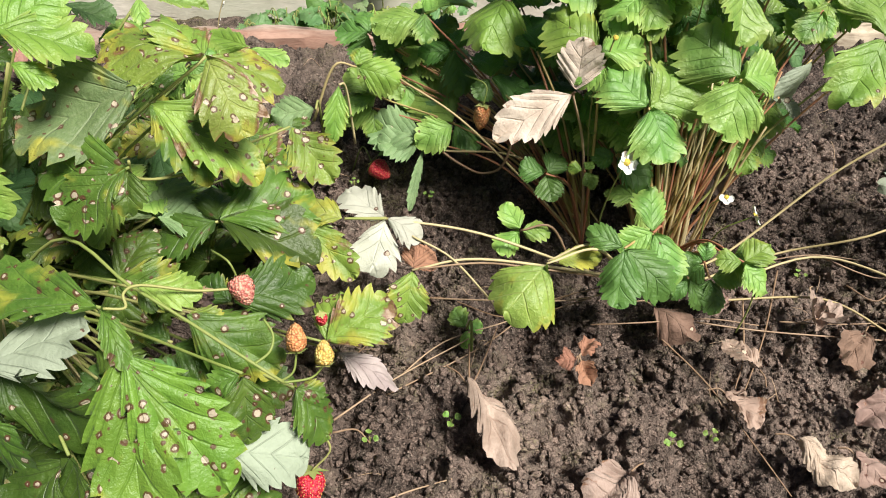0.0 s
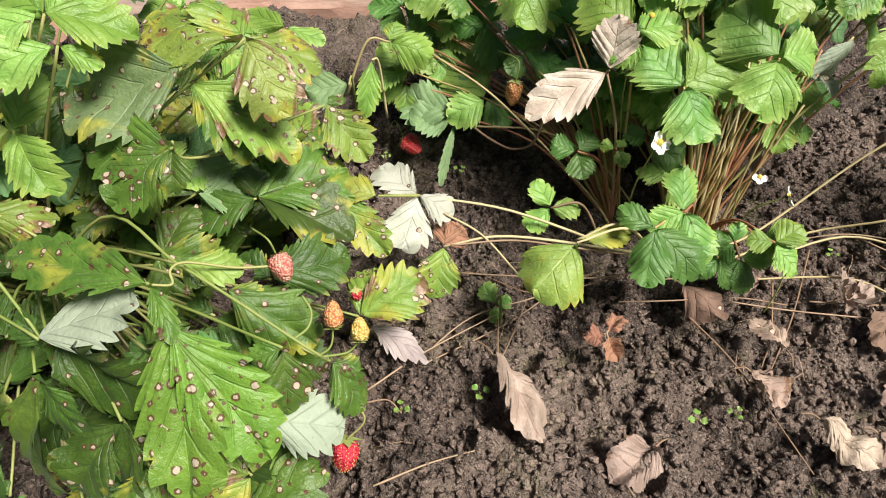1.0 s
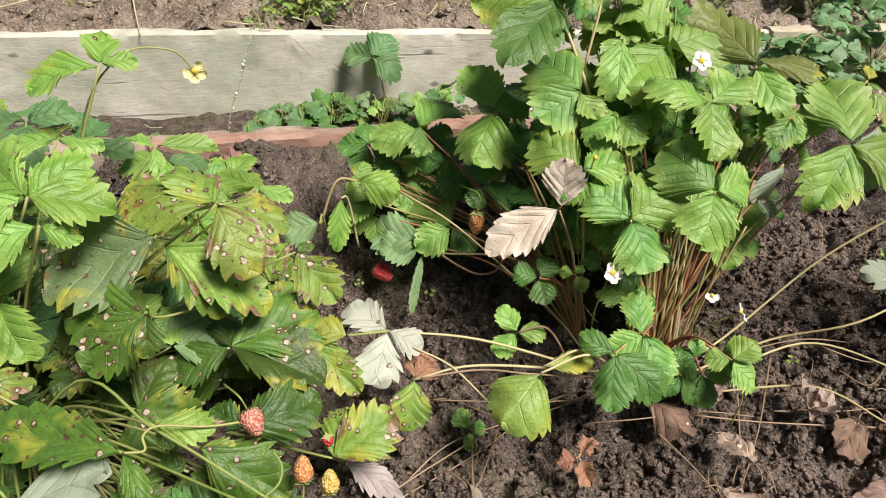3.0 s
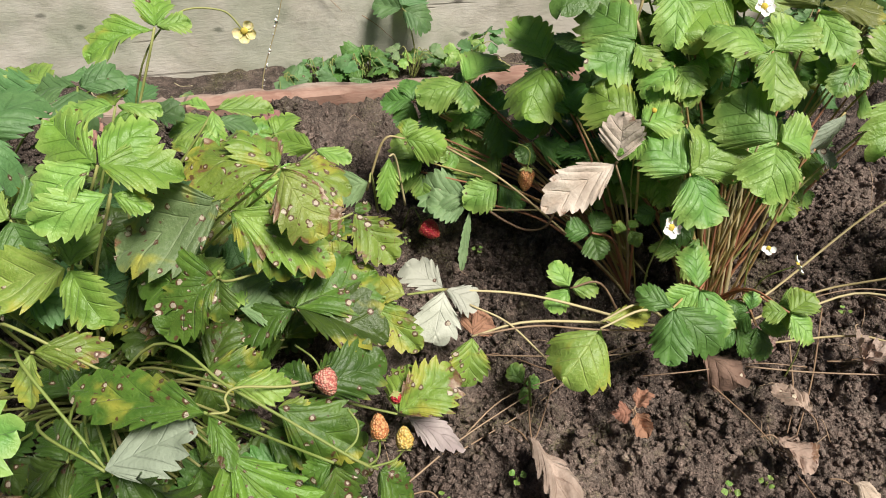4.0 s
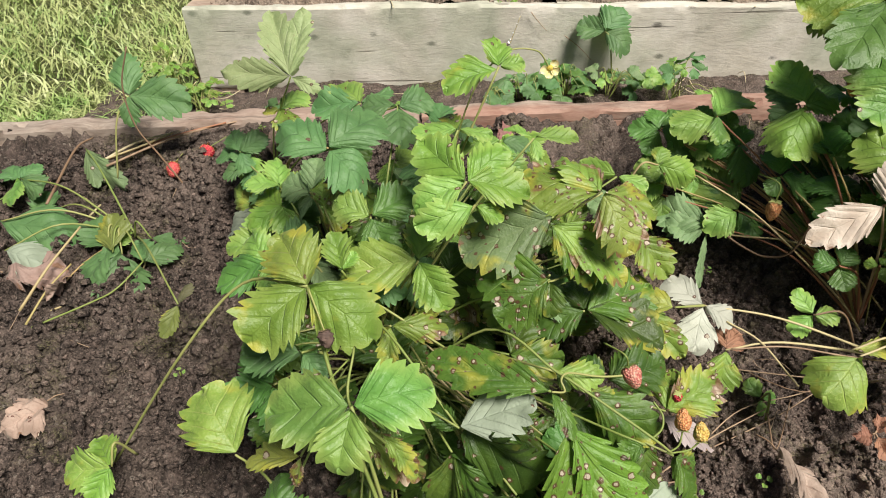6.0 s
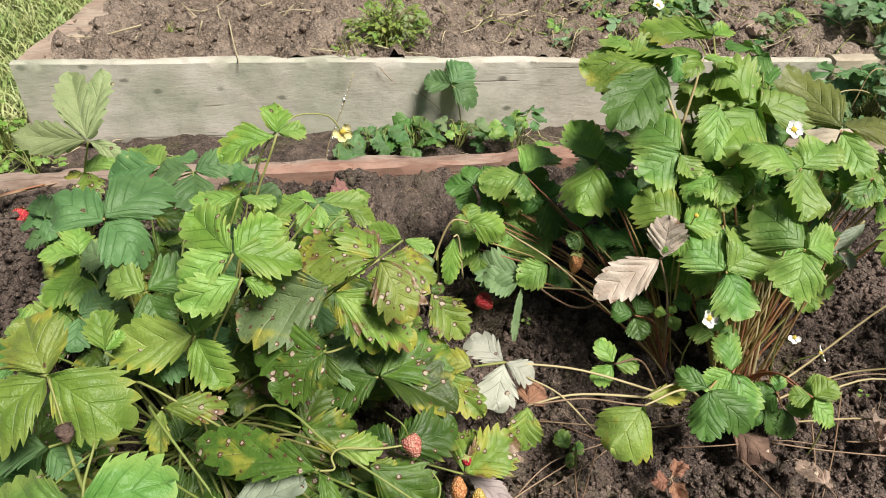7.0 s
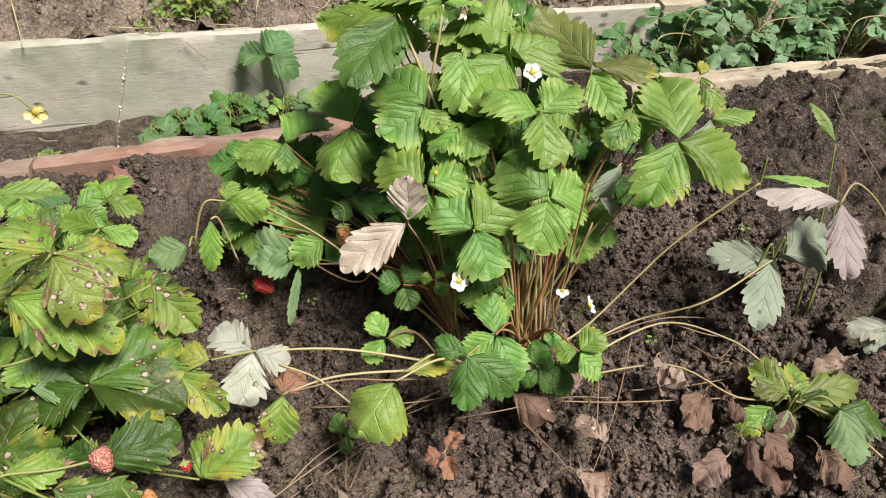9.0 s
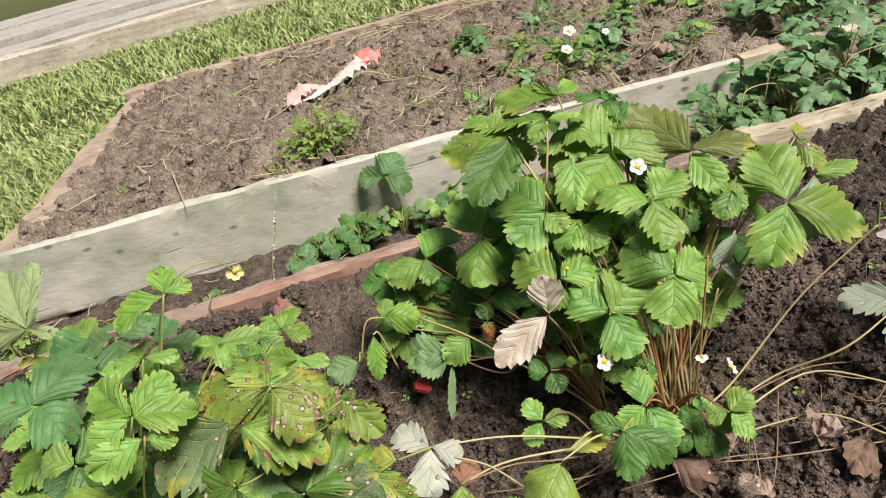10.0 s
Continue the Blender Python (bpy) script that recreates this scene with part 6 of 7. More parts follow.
left_plant.auto((-0.497, 0.117, 0.147), 0.045, 285, BRIGHT, normal=(0.24, -0.43, 1), root=(-0.498, 0.120, 0.020), wide=0.72)
left_plant.auto((-0.455, 0.158, 0.164), 0.036, 345, MATURE_SHADED, normal=(-0.10, -0.70, 1), root=(-0.473, 0.145, 0.025), wide=0.72)
left_plant.auto((-0.339, 0.209, 0.142), 0.044, 306, GREYGREEN, normal=(0.38, -0.71, 1), root=(-0.403, 0.175, 0.030), wide=0.72)
left_plant.auto((-0.339, 0.309, 0.154), 0.050, 213, FRESH, normal=(-0.70, -0.61, 1), root=(-0.403, 0.235, 0.040), wide=0.72)
left_plant.auto((-0.439, 0.235, 0.145), 0.048, 172, COOL, normal=(0.60, -0.24, 1), root=(-0.463, 0.191, 0.032), wide=0.72)
left_plant.auto((-0.328, 0.232, 0.158), 0.040, 344, BRIGHT, normal=(0.06, -0.36, 1), root=(-0.397, 0.189, 0.032), wide=0.72)
left_plant.auto((-0.384, 0.117, 0.135), 0.044, 249, MATURE_SHADED, normal=(-0.49, -0.54, 1), root=(-0.430, 0.120, 0.020), wide=0.72)
left_plant.auto((-0.623, 0.327, 0.113), 0.042, 324, FRESH, normal=(-0.21, -0.46, 1), root=(-0.574, 0.246, 0.042), wide=0.72)
left_plant.auto((-0.414, 0.293, 0.106), 0.043, 117, COOL, normal=(-0.06, -0.45, 1), root=(-0.448, 0.226, 0.038), wide=0.72)
left_plant.auto((-0.315, 0.366, 0.145), 0.047, 61, BRIGHT, normal=(0.15, -0.35, 1), root=(-0.389, 0.269, 0.046), wide=0.72)
left_plant.auto((-0.348, 0.177, 0.099), 0.044, 335, MATURE_SHADED, normal=(-0.39, -0.33, 1), root=(-0.409, 0.156, 0.027), wide=0.72)
left_plant.auto((-0.586, 0.258, 0.155), 0.050, 151, GREYGREEN, normal=(-0.41, -0.86, 1), root=(-0.552, 0.205, 0.035), wide=0.72)
left_plant.auto((-0.523, 0.127, 0.137), 0.037, 36, FRESH, normal=(-0.04, -0.24, 1), root=(-0.514, 0.126, 0.021), wide=0.72)
left_plant.auto((-0.702, 0.375, 0.128), 0.042, 209, COOL, normal=(0.04, -0.79, 1), root=(-0.621, 0.275, 0.047), wide=0.72)
left_plant.auto((-0.372, 0.153, 0.096), 0.039, 118, BRIGHT, normal=(-0.18, -0.45, 1), root=(-0.423, 0.142, 0.024), wide=0.72)
left_plant.auto((-0.508, 0.262, 0.146), 0.047, 43, MATURE_SHADED, normal=(0.64, 0.15, 1), root=(-0.505, 0.207, 0.035), wide=0.72)
left_plant.auto((-0.344, 0.382, 0.095), 0.043, 236, FRESH, normal=(-0.39, 0.00, 1), root=(-0.406, 0.279, 0.047), wide=0.72)
left_plant.auto((-0.496, 0.130, 0.158), 0.036, 259, BRIGHT, normal=(0.14, -0.41, 1), root=(-0.497, 0.128, 0.022), wide=0.72)
# low leaves behind the clump
clump.auto((-0.140, 0.295, 0.132), 0.046, 136, FRESH, normal=(0.25, -0.48, 1), root=(0.090, 0.180, 0.020), stalk=REDSTALK)
clump.auto((0.031, 0.360, 0.208), 0.045, 150, COOL, normal=(0.30, -0.58, 1), root=(0.090, 0.180, 0.020), stalk=REDSTALK)
clump.auto((-0.145, 0.340, 0.186), 0.039, 160, DARK, normal=(-0.10, -0.92, 1), root=(0.090, 0.180, 0.020), stalk=REDSTALK)
clump.auto((-0.144, 0.287, 0.122), 0.038, 201, FRESH, normal=(-0.01, -0.82, 1), root=(0.090, 0.180, 0.020), stalk=REDSTALK)
clump.auto((0.025, 0.320, 0.158), 0.035, 100, FRESH, normal=(-0.23, -0.65, 1), root=(0.090, 0.180, 0.020), stalk=REDSTALK)
clump.auto((-0.061, 0.318, 0.158), 0.036, 47, COOL, normal=(-0.20, -0.60, 1), root=(0.090, 0.180, 0.020), stalk=REDSTALK)
clump.auto((0.054, 0.328, 0.169), 0.038, 209, DARK, normal=(0.34, -0.44, 1), root=(0.090, 0.180, 0.020), stalk=REDSTALK)
clump.auto((-0.086, 0.329, 0.172), 0.045, 287, FRESH, normal=(-0.39, -0.57, 1), root=(0.090, 0.180, 0.020), stalk=REDSTALK)
clump.auto((-0.107, 0.308, 0.147), 0.038, 342, FRESH, normal=(-0.18, -0.63, 1), root=(0.090, 0.180, 0.020), stalk=REDSTALK)
clump.auto((-0.123, 0.336, 0.181), 0.043, 333, COOL, normal=(0.28, -0.52, 1), root=(0.090, 0.180, 0.020), stalk=REDSTALK)
clump.auto((-0.143, 0.341, 0.188), 0.042, 30, DARK, normal=(-0.47, -0.42, 1), root=(0.090, 0.180, 0.020), stalk=REDSTALK)
clump.auto((0.023, 0.273, 0.102), 0.037, 320, FRESH, normal=(-0.40, -0.31, 1), root=(0.090, 0.180, 0.020), stalk=REDSTALK)
clump.auto((-0.132, 0.317, 0.158), 0.042, 298, FRESH, normal=(0.16, -0.63, 1), root=(0.090, 0.180, 0.020), stalk=REDSTALK)
clump.auto((0.017, 0.315, 0.153), 0.040, 18, COOL, normal=(0.30, -0.25, 1), root=(0.090, 0.180, 0.020), stalk=REDSTALK)
clump.auto((-0.132, 0.312, 0.151), 0.042, 136, DARK, normal=(-0.21, -0.12, 1), root=(0.090, 0.180, 0.020), stalk=REDSTALK)
clump.auto((-0.075, 0.331, 0.175), 0.044, 153, FRESH, normal=(0.40, -0.20, 1), root=(0.090, 0.180, 0.020), stalk=REDSTALK)
clump.auto((0.036, 0.339, 0.181), 0.036, 72, FRESH, normal=(0.01, -0.72, 1), root=(0.090, 0.180, 0.020), stalk=REDSTALK)
clump.auto((-0.095, 0.294, 0.129), 0.036, 282, COOL, normal=(-0.43, -0.53, 1), root=(0.090, 0.180, 0.020), stalk=REDSTALK)
clump.auto((-0.086, 0.337, 0.182), 0.045, 32, DARK, normal=(-0.41, -0.89, 1), root=(0.090, 0.180, 0.020), stalk=REDSTALK)
clump.auto((0.030, 0.278, 0.107), 0.037, 4, FRESH, normal=(0.32, -0.62, 1), root=(0.090, 0.180, 0.020), stalk=REDSTALK)


# ---- leaves within the plants ----
fill = np.random.default_rng(21)
for i in range(22):
    x, y = fill.uniform(0.03, 0.25), fill.uniform(0.27, 0.36)
    clump.auto((x, y, 0.24 + 0.12 * fill.random()), 0.045 + 0.015 * fill.random(), fill.uniform(0, 360), (BRIGHT, FRESH, DARK)[i % 3], normal=(fill.normal(0, 0.2), -0.2 + fill.normal(0, 0.2), 1))
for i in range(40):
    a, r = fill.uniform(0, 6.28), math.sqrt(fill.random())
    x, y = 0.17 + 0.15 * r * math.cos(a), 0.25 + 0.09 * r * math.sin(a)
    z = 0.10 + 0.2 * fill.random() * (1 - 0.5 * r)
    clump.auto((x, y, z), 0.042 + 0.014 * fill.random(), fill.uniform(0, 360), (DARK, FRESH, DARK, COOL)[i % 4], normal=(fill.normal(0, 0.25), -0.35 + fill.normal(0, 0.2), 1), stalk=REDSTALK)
for i in range(26):
    a, r = fill.uniform(0, 6.28), math.sqrt(fill.random())
    x, y = 0.16 + 0.12 * r * math.cos(a), 0.185 + 0.04 * r * math.sin(a)
    clump.auto((x, y, 0.13 + 0.15 * fill.random()), 0.030 + 0.012 * fill.random(), fill.uniform(180, 360), (FRESH, BRIGHT, FRESH, DARK)[i % 4], normal=(fill.normal(0, 0.25), -0.6 + fill.normal(0, 0.2), 1), stalk=REDSTALK, wide=0.95)
for i in range(66):
    x, y = fill.uniform(-0.62, -0.25), fill.uniform(-0.16, 0.26)
    top = 0.145 - 0.2 * max(0, x + 0.33)
    z = float(soil_z(x, y)) + 0.03 + (top - 0.05) * fill.random() ** 0.8
    left_plant.auto((x, y, z), 0.036 + 0.02 * fill.random(), fill.uniform(0, 360), (SPOTTED, MATURE_SHADED, SPOTTED, DARK, MATURE_SHADED, SICK)[i % 6], normal=(fill.normal(0, 0.45), -0.35 + fill.normal(0, 0.35), 1), wide=0.68)
for i in range(26):
    x, y = fill.uniform(-0.50, -0.28), fill.uniform(-0.17, -0.02)
    left_plant.auto((x, y, float(soil_z(x, y)) + 0.02 + 0.05 * fill.random()), 0.040 + 0.02 * fill.random(), fill.uniform(0, 360), (MATURE_SHADED, SPOTTED, DARK)[i % 3], normal=(-0.4 + fill.normal(0, 0.3), -0.4 + fill.normal(0, 0.3), 1), wide=0.7, cols=3)
for i in range(26):
    a = fill.uniform(0, 6.28)
    foot = (0.155 + 0.022 * math.cos(a), 0.128 + 0.016 * math.sin(a), 0.0)
    head = (foot[0] + fill.uniform(-0.025, 0.045), foot[1] + fill.uniform(-0.02, 0.10), 0.17 + 0.08 * fill.random())
    mid = (0.6 * foot[0] + 0.4 * head[0], 0.6 * foot[1] + 0.4 * head[1] - 0.004, 0.09)
    clump.stalk("leaf_stalk", [foot, mid, head], (PALESTALK, REDSTALK, PALESTALK)[i % 3], 0.0016, 0.0011)
for i in range(6):
    x, y = fill.uniform(0.17, 0.33), fill.uniform(0.14, 0.30)
    clump.auto((x, y, 0.17 + 0.10 * fill.random()), 0.042 + 0.014 * fill.random(), fill.uniform(0, 360), (FRESH, BRIGHT, DARK, FRESH)[i % 4], normal=(0.1 + fill.normal(0, 0.25), -0.45 + fill.normal(0, 0.2), 1), stalk=REDSTALK, root=(0.165, 0.13, 0.0))
for i in range(44):
    foot = (-0.5 + fill.normal(0, 0.02), 0.1 + fill.normal(0, 0.03), 0.02)
    head = (fill.uniform(-0.42, -0.29), fill.uniform(-0.07, 0.15), 0.05 + 0.06 * fill.random())
    mid = (0.5 * (foot[0] + head[0]), 0.5 * (foot[1] + head[1]), 0.5 * head[2] + 0.04)
    left_plant.stalk("leaf_stalk", [foot, mid, head], (STALK, STALK, PALESTALK)[i % 3], 0.0014, 0.0009)


# leaves, runners and litter on the open soil beside the sprawling plant
runner_plant.leaf((-1.048, 0.307, 0.085), [(-0.944, 0.296, 0.075)], [COOL], normal=(0.00, -0.60, 0.80), wide=0.66, fold=0.15)
runner_plant.leaf((-1.019, 0.256, 0.072), [(-0.966, 0.247, 0.060)], [PALE], normal=(0.00, -0.60, 0.80), wide=0.85, fold=0.12)
runner_plant.leaf((-0.882, 0.270, 0.055), [(-0.897, 0.318, 0.087)], [OLIVE], normal=(0.10, -0.65, 0.75), wide=0.8, fold=0.15)
runner_plant.leaf((-1.076, 0.412, 0.090), [(-1.058, 0.444, 0.102), (-1.032, 0.388, 0.080), (-1.074, 0.365, 0.078), (-1.120, 0.437, 0.100)], [COOL, COOL, MID, COOL], normal=(0.00, -0.50, 0.86), wide=0.75)
runner_plant.leaf((-0.835, 0.255, 0.050), [(-0.795, 0.290, 0.058), (-0.850, 0.296, 0.060)], [COOL, COOL], normal=(0.00, -0.50, 0.86), wide=0.7)
runner_plant.stalk("dry_runner", [(-0.966, 0.171, 0.040), (-0.944, 0.226, 0.068), (-0.920, 0.283, 0.090)], PALESTALK, 0.0021, 0.0016)
runner_plant.stalk("runner", [(-0.954, 0.156, 0.030), (-0.940, 0.200, 0.050), (-0.924, 0.240, 0.060)], REDSTALK, 0.0015, 0.0012)
runner_plant.stalk("runner", [(-0.954, 0.161, 0.020), (-0.886, 0.198, 0.030), (-0.858, 0.215, 0.038), (-0.835, 0.255, 0.050)], STALK, 0.0014, 0.0011)
dead_leaf((-1.021, 0.236, 0.045), (-0.932, 0.226, 0.045), 0.5, GREY, "curled pinkish grey dead leaf under green leaves", (0.00, -0.50, 1.00), cup=0.2)
dead_leaf((-0.883, 0.055, 0.000), (-0.920, 0.014, -0.004), 0.85, GREY, "pinkish dry dead leaf on dark soil", (0.05, -0.40, 1.00), cup=0.2)
dead_leaf((-0.694, 0.512, 0.106), (-0.700, 0.462, 0.098), 0.6, GREY, "pinkish dry dead leaf by the plank", (0.10, -0.60, 0.80), cup=0.2)
left_plant.leaf((-0.753, -0.048, 0.030), [(-0.803, -0.058, 0.030), (-0.780, -0.022, 0.044), (-0.768, -0.078, 0.016)], [YELLOWGREEN, BRIGHT, BRIGHT], normal=(0.00, -0.55, 0.83), wide=0.75, root=(-0.745, -0.020, 0.010))
small_plant.leaf((-0.723, 0.404, 0.130), [(-0.704, 0.458, 0.140), (-0.696, 0.362, 0.115), (-0.762, 0.402, 0.126)], [COOL, FRESH, COOL], normal=(0.00, -0.50, 0.86), wide=0.72)
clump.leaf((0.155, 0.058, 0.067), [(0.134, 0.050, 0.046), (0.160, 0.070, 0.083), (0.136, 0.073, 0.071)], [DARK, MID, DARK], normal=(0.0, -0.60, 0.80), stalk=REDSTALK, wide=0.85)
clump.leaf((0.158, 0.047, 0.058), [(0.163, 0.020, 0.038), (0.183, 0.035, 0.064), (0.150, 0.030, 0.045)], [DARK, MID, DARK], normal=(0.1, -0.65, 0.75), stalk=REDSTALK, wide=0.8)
clump.leaf((0.175, 0.053, 0.077), [(0.204, 0.043, 0.090), (0.194, 0.027, 0.068)], [FRESH, FRESH], normal=(0.1, -0.60, 0.80), stalk=REDSTALK, wide=0.9)
clump.leaf((0.250, 0.144, 0.232), [(0.225, 0.128, 0.185)], [PALE], normal=(0.3, -0.75, 0.40), stalk=REDSTALK, wide=0.6)
left_plant.leaf((-0.470, 0.262, 0.266), [(-0.462, 0.212, 0.248), (-0.515, 0.268, 0.262), (-0.430, 0.280, 0.268)], [COOL, COOL, COOL], normal=(0.0, -0.50, 0.86), wide=0.75)
left_plant.leaf((-0.425, 0.255, 0.242), [(-0.378, 0.252, 0.234), (-0.440, 0.214, 0.232), (-0.420, 0.300, 0.250)], [COOL, BRIGHT, COOL], normal=(0.0, -0.40, 0.92), wide=0.66)
left_plant.leaf((-0.352, 0.258, 0.220), [(-0.402, 0.262, 0.222), (-0.312, 0.262, 0.214), (-0.350, 0.226, 0.206)], [FRESH, COOL, BRIGHT], normal=(0.0, -0.35, 0.94), wide=0.58)
dead_leaf((-0.560, 0.500, 0.115), (-0.575, 0.452, 0.108), 0.6, PINKDEAD, "pinkish brown dry leaf hanging behind green leaves", (0.10, -0.70, 0.70), cup=0.2)
dark_stalk = Plant((-0.831, 0.434, 0.045), "thin dark dry stalk standing in the soil", "dry_stalk", "dry stalk", "weeds between the beds")
dark_stalk.stalk("stem", [(-0.831, 0.434, 0.045), (-0.862, 0.436, 0.115), (-0.882, 0.438, 0.160), (-0.884, 0.444, 0.220), (-0.862, 0.451, 0.275)], DRYSTALK, 0.0016, 0.0010)
behind = np.random.default_rng(77)
for i in range(16):
    x, y = behind.uniform(-0.66, -0.30), behind.uniform(0.20, 0.36)
    left_plant.auto((x, y, float(soil_z(x, y)) + 0.05 + 0.07 * behind.random()), 0.038 + 0.016 * behind.random(), behind.uniform(0, 360), (COOL, BRIGHT, MID, COOL, SPOTTED, FRESH)[i % 6], normal=(behind.normal(0, 0.25), -0.45 + behind.normal(0, 0.2), 1), wide=0.72, cols=3)

# ---- loose crumbs of soil ----
crumb = np.random.default_rng(31)
n = 58000
cx, cy = crumb.uniform(-0.95, 0.85, n), crumb.uniform(-0.24, 0.58, n)
cx[:24000], cy[:24000] = crumb.uniform(-0.33, 0.56, 24000), -0.22 + 0.57 * crumb.random(24000) ** 1.2
cx[24000:51000], cy[24000:51000] = crumb.uniform(-1.12, -0.30, 27000), crumb.uniform(-0.2, 0.56, 27000)
cs = 0.0018 + 0.0085 * crumb.random(n) ** 3.2
cs[24000:51000] *= 1.35
cz = rough_soil(cx, cy) + cs * crumb.uniform(0.05, 0.45, n)
# left crumbs take the shade-darkened bed soil colour
left_side = np.zeros(n, bool)
left_side[24000:51000] = True
for pick, mat, label in ((~left_side, CRUMBS, "loose crumbs and clods of dark soil"), (left_side, SOIL, "darker crumbs and clods of soil")):
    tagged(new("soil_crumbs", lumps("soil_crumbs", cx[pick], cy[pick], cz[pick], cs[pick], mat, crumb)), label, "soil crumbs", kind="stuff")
n = 6000
cx, cy = crumb.uniform(-0.95, 2.0, n), crumb.uniform(0.98, 2.44, n)
cs = 0.006 + 0.018 * crumb.random(n) ** 3.0
tagged(new("back_soil_crumbs", lumps("back_soil_crumbs", cx, cy, rough_back(cx, cy) + cs * 0.1, cs, SOIL_BACK, crumb)), "loose dry clods on the raised back bed", "soil crumbs", kind="stuff")

# ---- lawn ----
lawn = np.random.default_rng(41)


def lawn_field(name, x0, x1, y0, y1, count, tall, broad, label):
    x, y = lawn.uniform(x0, x1, count), lawn.uniform(y0, y1, count)
    z = far_ground(x, y) - 0.004
    h = tall * (0.5 + lawn.random(count)) * (0.75 + 0.9 * (soft_noise(x, y, 3.0, 7) + 0.3))
    w = broad * (0.6 + 0.8 * lawn.random(count))
    return tagged(new(name, blades(name, x, y, z, np.maximum(h, 0.01), w, 0.9, GRASS, lawn)), label, "grass", kind="stuff")


lawn_field("grass", -2.6, -1.06, 0.2, 3.0, 26000, 0.045, 0.005, "short bright green lawn grass with dry blades")
lawn_field("grass", -1.5, -0.98, 0.62, 0.95, 2500, 0.05, 0.005, "tufted green grass beside the board")
lawn_field("grass", -4.0, 3.0, 2.52, 7.0, 44000, 0.06, 0.010, "mown lawn grass beyond the raised bed")
lawn_field("grass", -4.0, -2.6, 0.2, 2.6, 6000, 0.06, 0.010, "mown lawn grass beyond the raised bed")
lawn_field("grass", -1.05, 1.2, 2.40, 2.56, 1800, 0.09, 0.006, "long grass hanging over the far board")

# ---- walkway beyond the lawn ----
WALKWAY = (-1.9, 5.98, 0)
tagged(new("beam_walkway", turned(beam("beam_walkway", -6.0, 4.0, 0.0, 0.30, -0.05, 0.17, BLEACHED, 12, 0.0, 0.02, 0.12), WALKWAY, 7)), "thick pale timber edging a walkway", "beam", kind="structure")
for k, (near, high) in enumerate(((0.44, 0.19), (1.40, 0.26), (2.40, 0.20), (3.34, 0.22), (4.28, 0.20), (5.22, 0.22), (6.16, 0.21), (7.10, 0.22), (8.04, 0.21))):
    name = "walkway_board_%d" % (k + 1)
    tagged(new(name, turned(beam(name, -9.0, 4.0, near, near + 0.88, -0.05, high, PAVING, 13 + k, 0.0, 0.01, 0.12), WALKWAY, 7)), "grey weathered walkway board", "walkway", kind="structure")

# ---- weeds ----
weed_on_board = Plant((-0.09, 0.895, 0.02), "dark green strawberry seedling growing up against the board", "weed", "weed", "weeds between the beds")
weed_on_board.leaf((-0.111, 0.900, 0.114), [(-0.166, 0.914, 0.128), (-0.069, 0.940, 0.154), (-0.059, 0.874, 0.088)], COOL, normal=(0.0, -0.7, 0.7), wide=0.9)
alley_label = "low dark green weed in the strip between the planks"
weed((-0.19, 0.86, 0.0), 0.06, 11, 0.033, [COOL, DARK], alley_label, 0.06, seed=1, wide=0.95)
weed((-0.27, 0.84, 0.0), 0.05, 8, 0.031, [COOL, DARK], alley_label, 0.05, seed=2, wide=0.95)
weed((-0.345, 0.80, 0.0), 0.04, 5, 0.032, [COOL], alley_label, 0.04, seed=3, wide=0.95)
weed((-0.10, 0.84, 0.0), 0.06, 9, 0.026, [COOL, FRESH, GREYGREEN], alley_label, 0.06, seed=4)
weed((0.02, 0.80, 0.0), 0.08, 12, 0.030, [FRESH, COOL], alley_label, 0.10, seed=5)
weed((-0.52, 0.72, 0.0), 0.06, 6, 0.026, [FRESH, GREYGREEN], alley_label, 0.06, seed=6)
weed((-0.70, 0.74, 0.0), 0.08, 8, 0.028, [COOL, FRESH], alley_label, 0.07, seed=7)
weed((-0.94, 0.80, 0.0), 0.07, 16, 0.020, [FRESH, BRIGHT], "small bright green weed at the corner of the bed", 0.07, seed=8)
weed((-1.03, 0.90, 0.0), 0.05, 22, 0.016, [BRIGHT, FRESH], "small bright green weed climbing the bed corner", 0.13, seed=9)
weed((-1.12, 0.66, 0.0), 0.10, 14, 0.024, [FRESH, COOL], "low green weed in the lawn edge", 0.05, seed=10)
for k, (x, y, size) in enumerate(((0.18, 1.12, 0.022), (0.33, 1.25, 0.026), (0.48, 1.10, 0.024), (0.60, 1.32, 0.028), (0.40, 1.52, 0.026), (0.74, 1.16, 0.028), (0.25, 1.75, 0.026), (0.72, 1.60, 0.030))):
    weed((x, y, 0.13), 0.06, 9, size, [GREYGREEN, COOL, FRESH], "scattered low green weed on the back bed", 0.07, 0.2, 40 + k, wide=0.6)
right_label = "lush dark green weed with lobed leaves behind the plank"
weed((0.62, 0.78, 0.0), 0.10, 36, 0.038, [COOL, GREYGREEN, COOL], right_label, 0.15, 0.25, 11, wide=0.6)
weed((0.80, 0.82, 0.0), 0.12, 50, 0.040, [WEED, COOL, WEED], right_label, 0.20, 0.25, 12, wide=0.6)
weed((1.00, 0.90, 0.0), 0.14, 61, 0.043, [WEED, COOL, COOL], right_label, 0.24, 0.25, 13, wide=0.6)
weed((1.22, 0.86, 0.0), 0.14, 56, 0.043, [WEED, COOL, WEED], right_label, 0.22, 0.25, 14, wide=0.6)
weed((1.02, 1.14, 0.10), 0.13, 42, 0.043, [COOL, WEED], right_label, 0.18, 0.25, 15, wide=0.6)
weed((1.30, 1.20, 0.10), 0.16, 50, 0.045, [COOL, WEED], right_label, 0.20, 0.25, 16, wide=0.6)
